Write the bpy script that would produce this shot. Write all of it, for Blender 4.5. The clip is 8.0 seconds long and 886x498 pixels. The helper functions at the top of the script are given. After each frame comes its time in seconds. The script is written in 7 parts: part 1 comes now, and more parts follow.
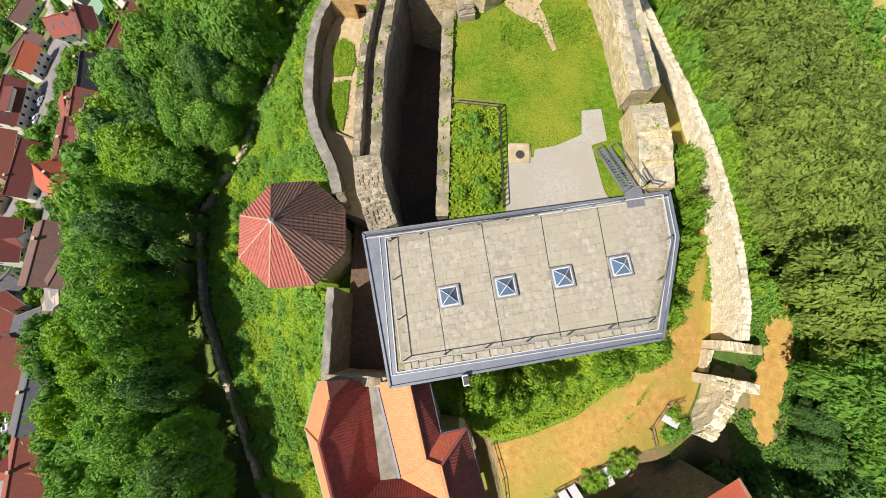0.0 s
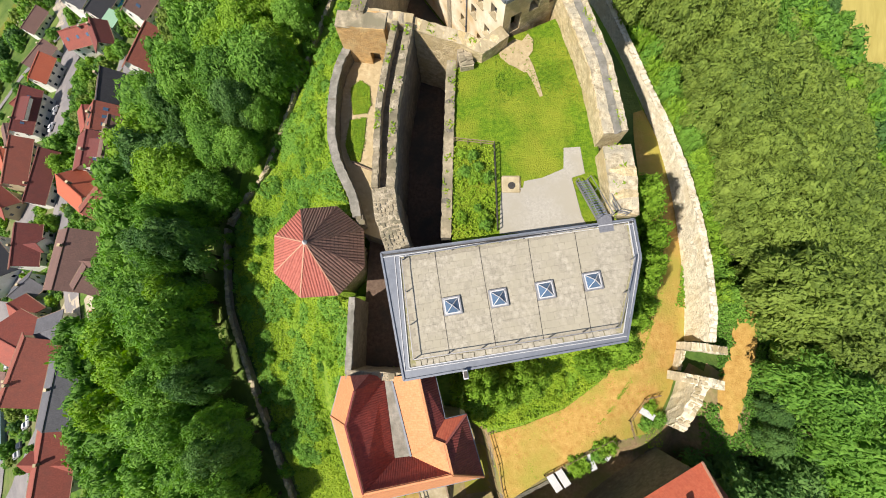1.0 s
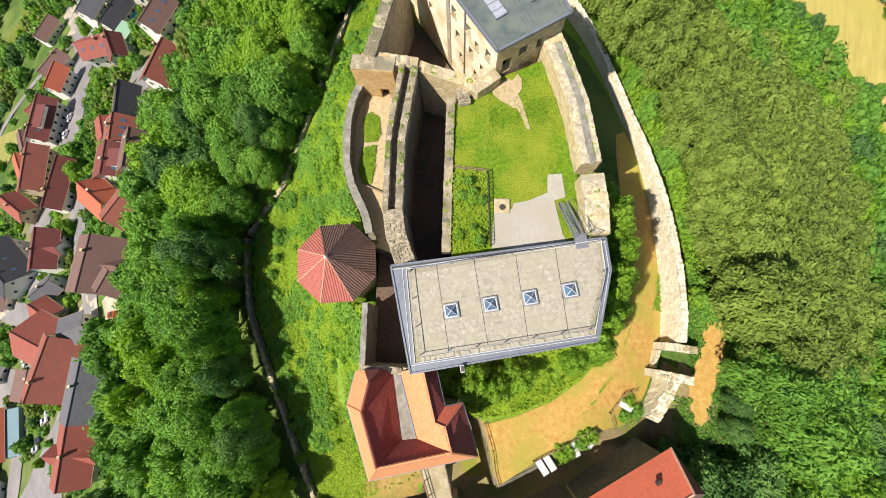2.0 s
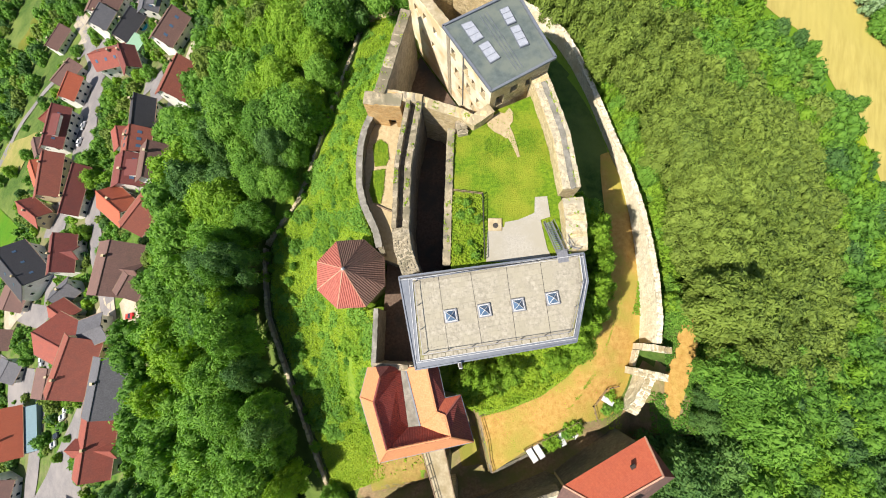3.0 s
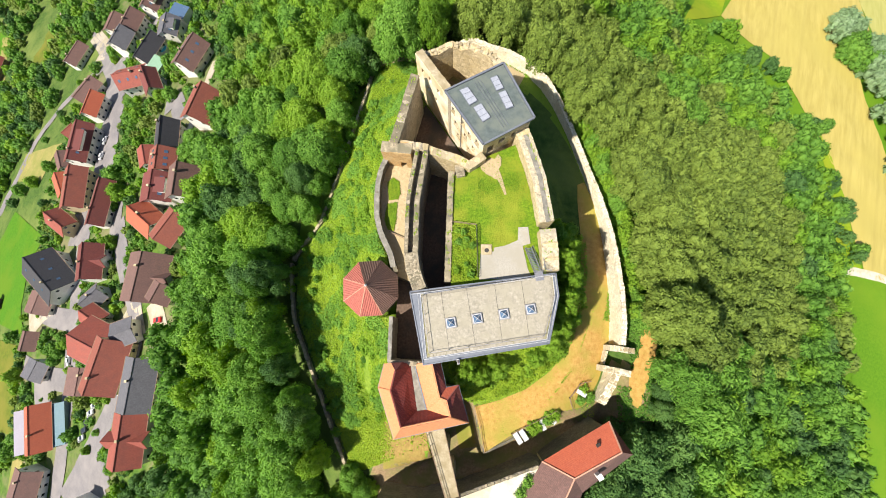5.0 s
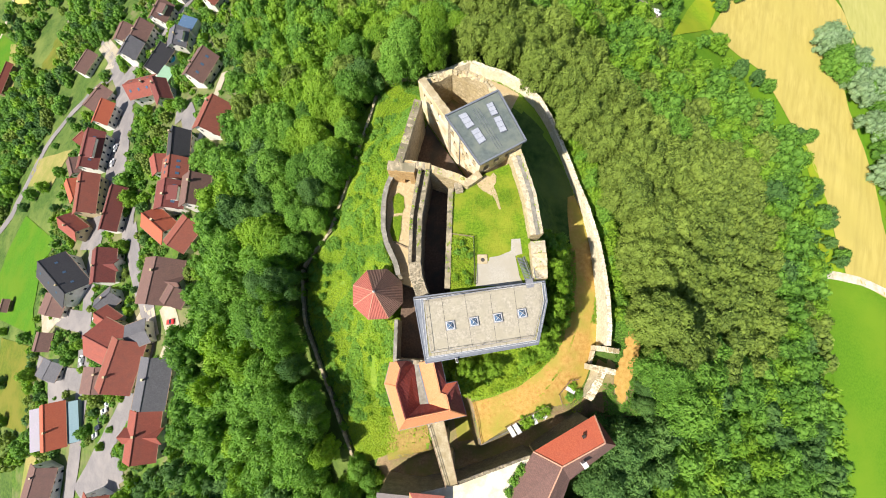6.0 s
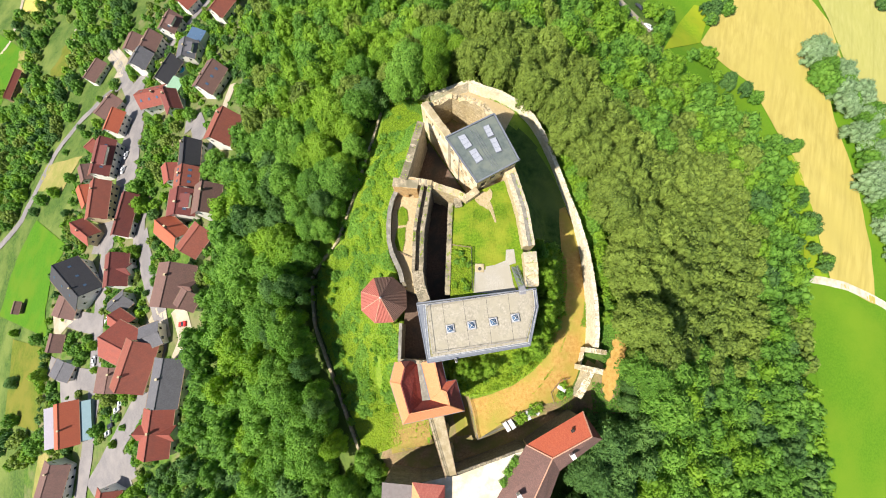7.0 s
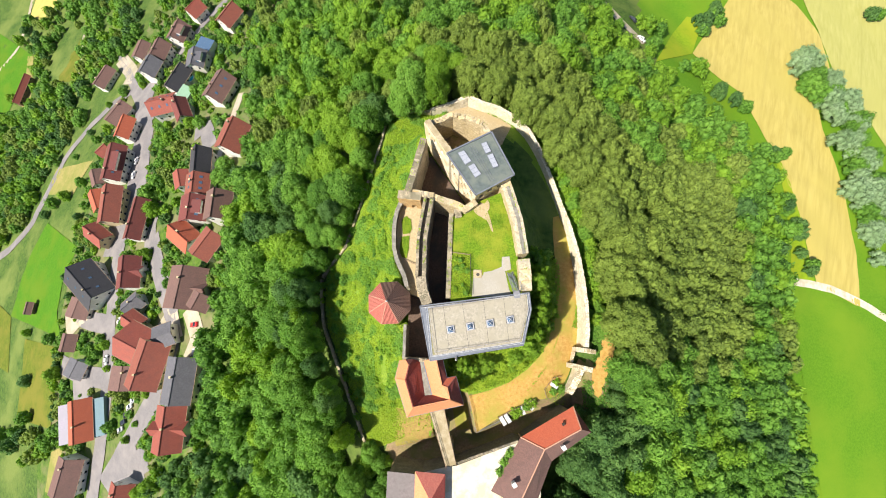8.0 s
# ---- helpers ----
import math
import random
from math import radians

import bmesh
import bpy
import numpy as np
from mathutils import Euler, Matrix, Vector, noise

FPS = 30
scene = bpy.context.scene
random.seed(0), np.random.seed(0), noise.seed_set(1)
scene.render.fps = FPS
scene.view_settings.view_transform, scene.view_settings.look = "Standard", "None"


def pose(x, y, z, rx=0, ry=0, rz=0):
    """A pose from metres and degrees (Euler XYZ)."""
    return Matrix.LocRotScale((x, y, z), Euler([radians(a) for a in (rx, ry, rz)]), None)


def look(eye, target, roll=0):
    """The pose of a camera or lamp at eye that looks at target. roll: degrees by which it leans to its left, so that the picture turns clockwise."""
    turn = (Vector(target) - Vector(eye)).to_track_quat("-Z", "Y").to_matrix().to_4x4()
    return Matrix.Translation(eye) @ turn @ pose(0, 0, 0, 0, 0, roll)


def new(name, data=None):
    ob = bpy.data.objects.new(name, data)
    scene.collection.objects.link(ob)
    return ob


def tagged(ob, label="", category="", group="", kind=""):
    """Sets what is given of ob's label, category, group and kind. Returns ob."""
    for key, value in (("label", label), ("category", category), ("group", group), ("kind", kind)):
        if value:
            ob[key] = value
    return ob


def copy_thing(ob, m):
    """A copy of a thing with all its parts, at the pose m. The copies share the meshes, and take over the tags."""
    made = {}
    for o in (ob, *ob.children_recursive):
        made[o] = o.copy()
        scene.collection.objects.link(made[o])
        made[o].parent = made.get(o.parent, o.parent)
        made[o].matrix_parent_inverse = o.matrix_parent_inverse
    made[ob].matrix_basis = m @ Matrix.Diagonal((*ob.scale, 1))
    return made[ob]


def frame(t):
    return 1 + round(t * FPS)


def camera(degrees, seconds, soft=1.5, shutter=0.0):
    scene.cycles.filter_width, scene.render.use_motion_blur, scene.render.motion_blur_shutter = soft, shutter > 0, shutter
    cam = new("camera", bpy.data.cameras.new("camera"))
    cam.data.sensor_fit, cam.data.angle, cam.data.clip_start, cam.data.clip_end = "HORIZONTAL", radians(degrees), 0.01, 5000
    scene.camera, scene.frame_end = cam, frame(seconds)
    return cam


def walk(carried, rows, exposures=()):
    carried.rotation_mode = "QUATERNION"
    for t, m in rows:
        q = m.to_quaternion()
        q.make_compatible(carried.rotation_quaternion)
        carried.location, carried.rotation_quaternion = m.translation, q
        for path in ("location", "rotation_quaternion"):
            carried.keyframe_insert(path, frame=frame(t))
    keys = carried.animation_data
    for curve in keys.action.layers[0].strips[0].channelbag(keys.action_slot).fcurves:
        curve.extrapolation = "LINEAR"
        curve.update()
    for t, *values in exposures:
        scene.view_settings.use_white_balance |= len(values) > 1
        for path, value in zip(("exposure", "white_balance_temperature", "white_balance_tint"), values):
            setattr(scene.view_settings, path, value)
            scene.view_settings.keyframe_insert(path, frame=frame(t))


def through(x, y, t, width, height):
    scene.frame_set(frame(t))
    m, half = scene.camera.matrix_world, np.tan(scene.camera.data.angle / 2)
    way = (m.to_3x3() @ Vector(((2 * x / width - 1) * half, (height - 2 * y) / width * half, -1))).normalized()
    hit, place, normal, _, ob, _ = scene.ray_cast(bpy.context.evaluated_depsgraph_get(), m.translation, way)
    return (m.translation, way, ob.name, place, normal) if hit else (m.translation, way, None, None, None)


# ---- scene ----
cam = camera(92.0, 8.0, soft=1.0)
ROWS = [
    (0, 0, 0, 30.927, 11.275, 2.247, 0.463),
    (0.5, -0.075, 0.171, 34.192, 11.374, 2.222, 0.45),
    (1, -0.117, 0.123, 37.201, 11.412, 2.192, 0.522),
    (1.5, -0.047, 0.07, 40.238, 11.457, 2.163, 0.6),
    (3, 0.192, 0.197, 50.564, 11.589, 2.084, 0.736),
    (3.5, 0.131, 0.062, 53.711, 11.648, 1.968, 0.746),
    (4, 0.067, 0.044, 57.237, 11.721, 1.858, 0.749),
    (4.5, 0.025, 0.2, 60.474, 11.829, 1.785, 0.799),
    (6, 0.067, 0.148, 70.96, 12.068, 1.61, 0.876),
    (6.5, 0.011, 0.149, 74.412, 12.187, 1.551, 0.895),
    (7, 0.062, 0.183, 77.96, 12.286, 1.515, 0.939),
    (7.5, 0.033, 0.142, 81.32, 12.38, 1.5, 0.982),
    (8, 0, -0, 84.927, 12.376, 1.471, 1.055),
]
walk(cam, [(t, pose(x, y, z, rx, ry, rz)) for t, x, y, z, rx, ry, rz in ROWS], [(0, 0.56, 6500, 12.5), (2, 0.71, 6500, 11.5), (4, 0.82, 6500, 10.7), (6, 0.84, 6500, 11.3), (8, 0.86, 6500, 11.0)])

# ---- light ----
world = bpy.data.worlds.new("sky")
scene.world = world
world.use_nodes = True
SUN_AZ, SUN_EL = radians(214), radians(54.5)      # towards the sun, counted from +x
sky = world.node_tree.nodes.new("ShaderNodeTexSky")
sky.sky_type, sky.sun_disc = "NISHITA", False
sky.sun_elevation, sky.sun_rotation = SUN_EL, radians(90) - SUN_AZ
background = world.node_tree.nodes["Background"]
world.node_tree.links.new(sky.outputs[0], background.inputs[0])
background.inputs[1].default_value = 0.076
sun = new("sun", bpy.data.lights.new("sun", "SUN"))
sun.data.energy, sun.data.angle, sun.data.color = 5.0, radians(0.6), (1.0, 0.925, 0.80)
toward = Vector((math.cos(SUN_EL) * math.cos(SUN_AZ), math.cos(SUN_EL) * math.sin(SUN_AZ), math.sin(SUN_EL)))
sun.matrix_world = look(toward * 300, (0, 0, 0))


# ---- materials ----
def nodes_of(name):
    m = bpy.data.materials.new(name)
    m.use_nodes = True
    return m, m.node_tree.nodes, m.node_tree.links, m.node_tree.nodes["Principled BSDF"]


def rgb(c):
    return (*c, 1.0)


def noise_node(ns, ln, vec, scale, detail=4.0, rough=0.6):
    n = ns.new("ShaderNodeTexNoise")
    n.inputs["Scale"].default_value, n.inputs["Detail"].default_value, n.inputs["Roughness"].default_value = scale, detail, rough
    ln.new(vec, n.inputs["Vector"])
    return n


def ramp_node(ns, ln, fac, stops):
    r = ns.new("ShaderNodeValToRGB")
    while len(r.color_ramp.elements) < len(stops):
        r.color_ramp.elements.new(0.5)
    for e, (p, c) in zip(r.color_ramp.elements, stops):
        e.position, e.color = p, rgb(c)
    ln.new(fac, r.inputs[0])
    return r


def mix_node(ns, ln, fac, a, b, kind="MIX"):
    m = ns.new("ShaderNodeMix")
    m.data_type, m.blend_type = "RGBA", kind
    for sock, val in ((m.inputs[0], fac), (m.inputs[6], a), (m.inputs[7], b)):
        if isinstance(val, bpy.types.NodeSocket):
            ln.new(val, sock)
        else:
            sock.default_value = val if isinstance(val, float) else rgb(val)
    return m.outputs[2]


def bump_node(ns, ln, height, b, strength, distance):
    n = ns.new("ShaderNodeBump")
    n.inputs["Strength"].default_value, n.inputs["Distance"].default_value = strength, distance
    ln.new(height, n.inputs["Height"])
    ln.new(n.outputs[0], b.inputs["Normal"])


def where(ns):
    return ns.new("ShaderNodeNewGeometry").outputs["Position"]


def surface(name, a, b, fine=3.0, big=0.12, c=None, rough=0.85, bump=0.4, dist=0.05, metal=0.0, vary=0.0, lo=0.35, hi=0.65):
    """Two colours in fine grain, a third in large stains, fine relief."""
    m, ns, ln, bs = nodes_of(name)
    p = where(ns)
    grain = noise_node(ns, ln, p, fine, 6.0, 0.65)
    col = ramp_node(ns, ln, grain.outputs[0], [(lo, a), (hi, b)]).outputs[0]
    if c:
        stain = noise_node(ns, ln, p, big, 4.0, 0.55)
        f = ramp_node(ns, ln, stain.outputs[0], [(0.42, (0, 0, 0)), (0.62, (1, 1, 1))]).outputs[0]
        col = mix_node(ns, ln, f, col, c)
    if vary:
        info = ns.new("ShaderNodeObjectInfo")
        v = ns.new("ShaderNodeMapRange")
        v.inputs[3].default_value, v.inputs[4].default_value = 1 - vary, 1 + vary
        ln.new(info.outputs["Random"], v.inputs[0])
        h = ns.new("ShaderNodeHueSaturation")
        ln.new(v.outputs[0], h.inputs["Value"])
        ln.new(col, h.inputs["Color"])
        col = h.outputs[0]
    ln.new(col, bs.inputs["Base Color"])
    bs.inputs["Roughness"].default_value, bs.inputs["Metallic"].default_value = rough, metal
    bs.inputs["Specular IOR Level"].default_value = 0.2 if rough > 0.8 else 0.5
    if bump:
        rel = noise_node(ns, ln, p, fine * 2.5, 5.0, 0.7)
        bump_node(ns, ln, rel.outputs[0], bs, bump, dist)
    return m


def crop(name, a, b, c, turn):
    """A crop in drilled rows with faint tramlines and patches."""
    m, ns, ln, bs = nodes_of(name)
    mp = ns.new("ShaderNodeMapping")
    mp.inputs["Rotation"].default_value = (0, 0, radians(turn))
    ln.new(where(ns), mp.inputs["Vector"])
    stretch = ns.new("ShaderNodeMapping")
    stretch.inputs["Scale"].default_value = (1, 0.05, 1)
    ln.new(mp.outputs[0], stretch.inputs["Vector"])
    rows = noise_node(ns, ln, stretch.outputs[0], 0.55, 4.0, 0.6)
    col = ramp_node(ns, ln, rows.outputs[0], [(0.35, a), (0.65, b)]).outputs[0]
    patch = noise_node(ns, ln, where(ns), 0.035, 4.0, 0.55)
    col = mix_node(ns, ln, ramp_node(ns, ln, patch.outputs[0], [(0.42, (0, 0, 0)), (0.62, (0.8, 0.8, 0.8))]).outputs[0], col, c)
    wave = ns.new("ShaderNodeTexWave")
    wave.inputs["Scale"].default_value, wave.inputs["Distortion"].default_value = 0.022, 0.6
    ln.new(mp.outputs[0], wave.inputs["Vector"])
    tram = ramp_node(ns, ln, wave.outputs[0], [(0.0, (0.22, 0.22, 0.22)), (0.05, (0, 0, 0))]).outputs[0]
    col = mix_node(ns, ln, tram, col, [v * 0.8 for v in a])
    ln.new(col, bs.inputs["Base Color"])
    bs.inputs["Roughness"].default_value = 0.9
    fine = noise_node(ns, ln, where(ns), 2.5, 5.0, 0.7)
    bump_node(ns, ln, fine.outputs[0], bs, 0.6, 0.15)
    return m


def masonry(name, a, b, mortar, size=0.35, stain=None, bump=0.8, flat=0.6):
    """Rubble: stones of their own tone, recessed joints, stains."""
    m, ns, ln, bs = nodes_of(name)
    p = where(ns)
    warp = noise_node(ns, ln, p, 2.4, 4.0)
    add = ns.new("ShaderNodeVectorMath")
    add.operation = "MULTIPLY_ADD"
    ln.new(warp.outputs["Color"], add.inputs[0])
    add.inputs[1].default_value = (0.6, 0.6, 0.25)
    ln.new(p, add.inputs[2])
    squash = ns.new("ShaderNodeMapping")
    squash.inputs["Scale"].default_value = (1, 1, 1 / flat)
    ln.new(add.outputs[0], squash.inputs["Vector"])
    cells, edge = ns.new("ShaderNodeTexVoronoi"), ns.new("ShaderNodeTexVoronoi")
    edge.feature = "DISTANCE_TO_EDGE"
    for v in (cells, edge):
        v.inputs["Scale"].default_value = 1 / size
        ln.new(squash.outputs[0], v.inputs["Vector"])
    sep = ns.new("ShaderNodeSeparateColor")
    ln.new(cells.outputs["Color"], sep.inputs[0])
    col = ramp_node(ns, ln, sep.outputs[0], [(0.1, [v * 0.75 for v in a]), (0.9, [min(1, v * 1.08) for v in b])]).outputs[0]
    grain = noise_node(ns, ln, p, 9.0, 5.0)
    blotch = noise_node(ns, ln, p, 1.7, 5.0, 0.65)
    col = mix_node(ns, ln, 0.5, col, ramp_node(ns, ln, blotch.outputs[0], [(0.4, [v * 0.55 for v in a]), (0.6, [min(1, v * 1.1) for v in b])]).outputs[0])
    col = mix_node(ns, ln, 0.3, col, ramp_node(ns, ln, grain.outputs[0], [(0.3, a), (0.7, b)]).outputs[0])
    if stain:
        for scale, lo in ((0.35, 0.48), (1.1, 0.56)):
            patch = noise_node(ns, ln, p, scale, 5.0, 0.65)
            col = mix_node(ns, ln, ramp_node(ns, ln, patch.outputs[0], [(lo, (0, 0, 0)), (lo + 0.16, (0.8, 0.8, 0.8))]).outputs[0], col, stain)
    joint = ramp_node(ns, ln, edge.outputs["Distance"], [(0.0, (0.3, 0.3, 0.3)), (0.2, (0, 0, 0))]).outputs[0]
    col = mix_node(ns, ln, joint, col, mortar)
    ln.new(col, bs.inputs["Base Color"])
    bs.inputs["Roughness"].default_value = 0.92
    hgt = ns.new("ShaderNodeMath")
    hgt.operation = "MULTIPLY_ADD"
    ln.new(grain.outputs[0], hgt.inputs[0])
    hgt.inputs[1].default_value = 0.8
    ln.new(ramp_node(ns, ln, edge.outputs["Distance"], [(0.0, (0.4, 0.4, 0.4)), (0.3, (1, 1, 1))]).outputs[0], hgt.inputs[2])
    bump_node(ns, ln, hgt.outputs[0], bs, bump, 0.08)
    return m


def tiles(name, a, b, stain, wide=0.19, tall=0.34, bump=0.22):
    """Clay tiles in rows, laid out in metres by the UV map; each tile has its tone."""
    m, ns, ln, bs = nodes_of(name)
    uv = ns.new("ShaderNodeUVMap").outputs[0]
    br = ns.new("ShaderNodeTexBrick")
    br.offset = 0.0
    br.inputs["Color1"].default_value, br.inputs["Color2"].default_value = rgb(a), rgb(b)
    br.inputs["Mortar"].default_value = rgb([v * 0.92 for v in a])
    br.inputs["Scale"].default_value, br.inputs["Mortar Size"].default_value = 1.0, 0.012
    br.inputs["Brick Width"].default_value, br.inputs["Row Height"].default_value = wide, tall
    ln.new(uv, br.inputs["Vector"])
    s = noise_node(ns, ln, where(ns), 0.5, 6.0, 0.65)
    col = mix_node(ns, ln, ramp_node(ns, ln, s.outputs[0], [(0.45, (0, 0, 0)), (0.72, (0.75, 0.75, 0.75))]).outputs[0], br.outputs[0], stain)
    g = noise_node(ns, ln, where(ns), 5.0, 5.0)
    col = mix_node(ns, ln, 0.35, col, ramp_node(ns, ln, g.outputs[0], [(0.3, [v * 0.7 for v in a]), (0.7, [min(1, v * 1.2) for v in b])]).outputs[0])
    ln.new(col, bs.inputs["Base Color"])
    bs.inputs["Roughness"].default_value = 0.8
    sep = ns.new("ShaderNodeSeparateXYZ")
    ln.new(uv, sep.inputs[0])
    w = ns.new("ShaderNodeMath")
    w.operation = "MULTIPLY"
    w.inputs[1].default_value = math.pi / wide
    ln.new(sep.outputs[0], w.inputs[0])
    si = ns.new("ShaderNodeMath")
    si.operation = "SINE"
    ln.new(w.outputs[0], si.inputs[0])
    ab = ns.new("ShaderNodeMath")
    ab.operation = "ABSOLUTE"
    ln.new(si.outputs[0], ab.inputs[0])
    bump_node(ns, ln, ab.outputs[0], bs, bump, 0.06)
    return m


def foliage(name, dark, mid, light, rough=0.6, spread=0.3, through=0.3):
    """Leaves: a tone for each plant, others for clumps and single sprays, some light through them, fine relief."""
    m, ns, ln, bs = nodes_of(name)
    info = ns.new("ShaderNodeObjectInfo")
    isl = ns.new("ShaderNodeNewGeometry")
    tone = None
    for sock, gain in ((isl.outputs["Random Per Island"], spread), (info.outputs["Random"], 0.22), (noise_node(ns, ln, isl.outputs["Position"], 0.09, 3.0).outputs[0], 0.9), (noise_node(ns, ln, isl.outputs["Position"], 0.7, 3.0).outputs[0], 0.5)):
        step = ns.new("ShaderNodeMath")
        step.operation = "MULTIPLY_ADD"
        ln.new(sock, step.inputs[0])
        step.inputs[1].default_value = gain
        if tone is None:
            step.inputs[2].default_value = -0.42
        else:
            ln.new(tone, step.inputs[2])
        tone = step.outputs[0]
    col = ramp_node(ns, ln, tone, [(0.22, dark), (0.5, mid), (0.82, light)]).outputs[0]
    ln.new(col, bs.inputs["Base Color"])
    bs.inputs["Roughness"].default_value = rough
    bs.inputs["Specular IOR Level"].default_value = 0.3
    bump_node(ns, ln, noise_node(ns, ln, isl.outputs["Position"], 3.2, 4.0, 0.7).outputs[0], bs, 0.7, 0.35)
    tr = ns.new("ShaderNodeBsdfTranslucent")
    hs = ns.new("ShaderNodeHueSaturation")
    hs.inputs["Saturation"].default_value, hs.inputs["Value"].default_value = 1.1, 1.3
    ln.new(col, hs.inputs["Color"])
    ln.new(hs.outputs[0], tr.inputs[0])
    mx = ns.new("ShaderNodeMixShader")
    mx.inputs[0].default_value = through
    ln.new(bs.outputs[0], mx.inputs[1])
    ln.new(tr.outputs[0], mx.inputs[2])
    ln.new(mx.outputs[0], ns["Material Output"].inputs[0])
    return m


def glass(name, tint):
    m, ns, ln, bs = nodes_of(name)
    bs.inputs["Base Color"].default_value, bs.inputs["Roughness"].default_value = rgb(tint), 0.08
    bs.inputs["Specular IOR Level"].default_value = 0.8
    return m


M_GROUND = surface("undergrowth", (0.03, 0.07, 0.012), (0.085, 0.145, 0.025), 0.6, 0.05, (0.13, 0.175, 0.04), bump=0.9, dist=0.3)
M_SLOPE = surface("slope grass", (0.10, 0.185, 0.016), (0.235, 0.325, 0.04), 1.6, 0.16, (0.16, 0.27, 0.024), bump=0.9, dist=0.15)
M_LAWN = surface("lawn", (0.07, 0.155, 0.006), (0.165, 0.265, 0.013), 2.4, 0.2, (0.225, 0.265, 0.022), bump=1.0, dist=0.2, lo=0.36, hi=0.64)
M_MEADOW = surface("meadow", (0.075, 0.195, 0.006), (0.115, 0.24, 0.01), 1.2, 0.03, (0.135, 0.245, 0.011), bump=0.6, dist=0.1)
M_MEADOWD = surface("village meadow", (0.042, 0.135, 0.003), (0.066, 0.18, 0.005), 0.8, 0.06, (0.082, 0.165, 0.006), bump=0.6, dist=0.1)
M_HAY = surface("hay meadow", (0.07, 0.10, 0.008), (0.12, 0.15, 0.014), 0.7, 0.08, (0.145, 0.145, 0.02), bump=0.6, dist=0.1)
M_STRAW = surface("dry grass plot", (0.22, 0.195, 0.065), (0.31, 0.265, 0.095), 0.9, 0.1, (0.19, 0.2, 0.05), bump=0.6, dist=0.1)
M_DRY = surface("dry grass track", (0.33, 0.18, 0.045), (0.49, 0.325, 0.10), 1.3, 0.17, (0.30, 0.255, 0.05), bump=0.9, dist=0.1, lo=0.28, hi=0.72)
M_DRYBROWN = surface("brown sun-burnt grass", (0.20, 0.13, 0.04), (0.33, 0.235, 0.075), 1.5, 0.22, (0.20, 0.20, 0.035), bump=0.9, dist=0.1, lo=0.3, hi=0.7)
M_WHEAT = crop("ripe wheat", (0.385, 0.31, 0.072), (0.475, 0.39, 0.105), (0.43, 0.355, 0.085), 20)
M_STRIP = surface("lush grass strip", (0.15, 0.26, 0.008), (0.23, 0.33, 0.012), 0.8, 0.08, (0.25, 0.31, 0.014), bump=0.6, dist=0.1)
M_STUBBLE = crop("pale crop", (0.35, 0.34, 0.085), (0.43, 0.41, 0.125), (0.39, 0.375, 0.10), 20)
M_SAND = surface("sandy path", (0.30, 0.235, 0.13), (0.46, 0.375, 0.235), 2.2, 0.6, (0.38, 0.30, 0.17), bump=0.6, dist=0.06)
M_COURT = surface("pale gravel", (0.544, 0.504, 0.4), (0.656, 0.624, 0.52), 3.0, 0.4, (0.48, 0.424, 0.304), bump=0.4, dist=0.03)
# brown trodden floor, made darker to hold the shade of deep courts
M_ALLEY = surface("trodden floor with shade in its colour", (0.08, 0.052, 0.04), (0.136, 0.096, 0.072), 3.0, 0.3, (0.064, 0.056, 0.048), bump=0.4, dist=0.03)
M_CONC = surface("paving concrete", (0.29, 0.275, 0.24), (0.375, 0.355, 0.31), 5.0, 0.35, (0.31, 0.29, 0.24), bump=0.25, dist=0.02)
M_SLAB = surface("roof paving slab", (0.245, 0.225, 0.178), (0.385, 0.355, 0.29), 3.0, 0.5, (0.315, 0.29, 0.225), bump=0.3, dist=0.02, vary=0.05)
M_ZINC = surface("zinc sheet", (0.128, 0.144, 0.176), (0.176, 0.196, 0.232), 2.0, 0.3, (0.152, 0.168, 0.2), rough=0.5, bump=0.08, dist=0.02, metal=0.2)
M_KEEPROOF = surface("weathered roof membrane", (0.066, 0.086, 0.085), (0.108, 0.132, 0.126), 1.2, 0.5, (0.125, 0.145, 0.125), rough=0.6, bump=0.15, dist=0.02)
M_STEEL = surface("galvanised steel", (0.272, 0.272, 0.288), (0.368, 0.368, 0.384), 6.0, rough=0.45, bump=0.05, metal=0.7)
M_DARKSTEEL = surface("dark railing steel", (0.048, 0.044, 0.04), (0.088, 0.08, 0.072), 6.0, rough=0.5, bump=0.05, metal=0.5)
M_WHITE = surface("white painted frame", (0.592, 0.6, 0.608), (0.656, 0.656, 0.656), 4.0, rough=0.5, bump=0.05)
M_STONE = masonry("limestone rubble", (0.32, 0.272, 0.192), (0.464, 0.4, 0.288), (0.24, 0.2, 0.136), 0.34, (0.192, 0.176, 0.136))
M_STONEY = masonry("sunny yellow limestone", (0.42, 0.32, 0.165), (0.66, 0.555, 0.35), (0.30, 0.235, 0.125), 0.4, (0.48, 0.37, 0.18), bump=0.8)
M_PALEWALL = masonry("bleached rubble", (0.56, 0.50, 0.36), (0.75, 0.69, 0.55), (0.46, 0.40, 0.28), 0.4, (0.56, 0.47, 0.31), bump=0.7)
M_DARKSTONE = masonry("dark grey rubble", (0.136, 0.12, 0.096), (0.24, 0.208, 0.16), (0.088, 0.08, 0.064), 0.34, (0.096, 0.096, 0.072))
M_CAP = surface("lichened coping stone", (0.208, 0.176, 0.12), (0.336, 0.288, 0.2), 3.0, 0.5, (0.16, 0.144, 0.096), bump=0.5, dist=0.05, vary=0.2)
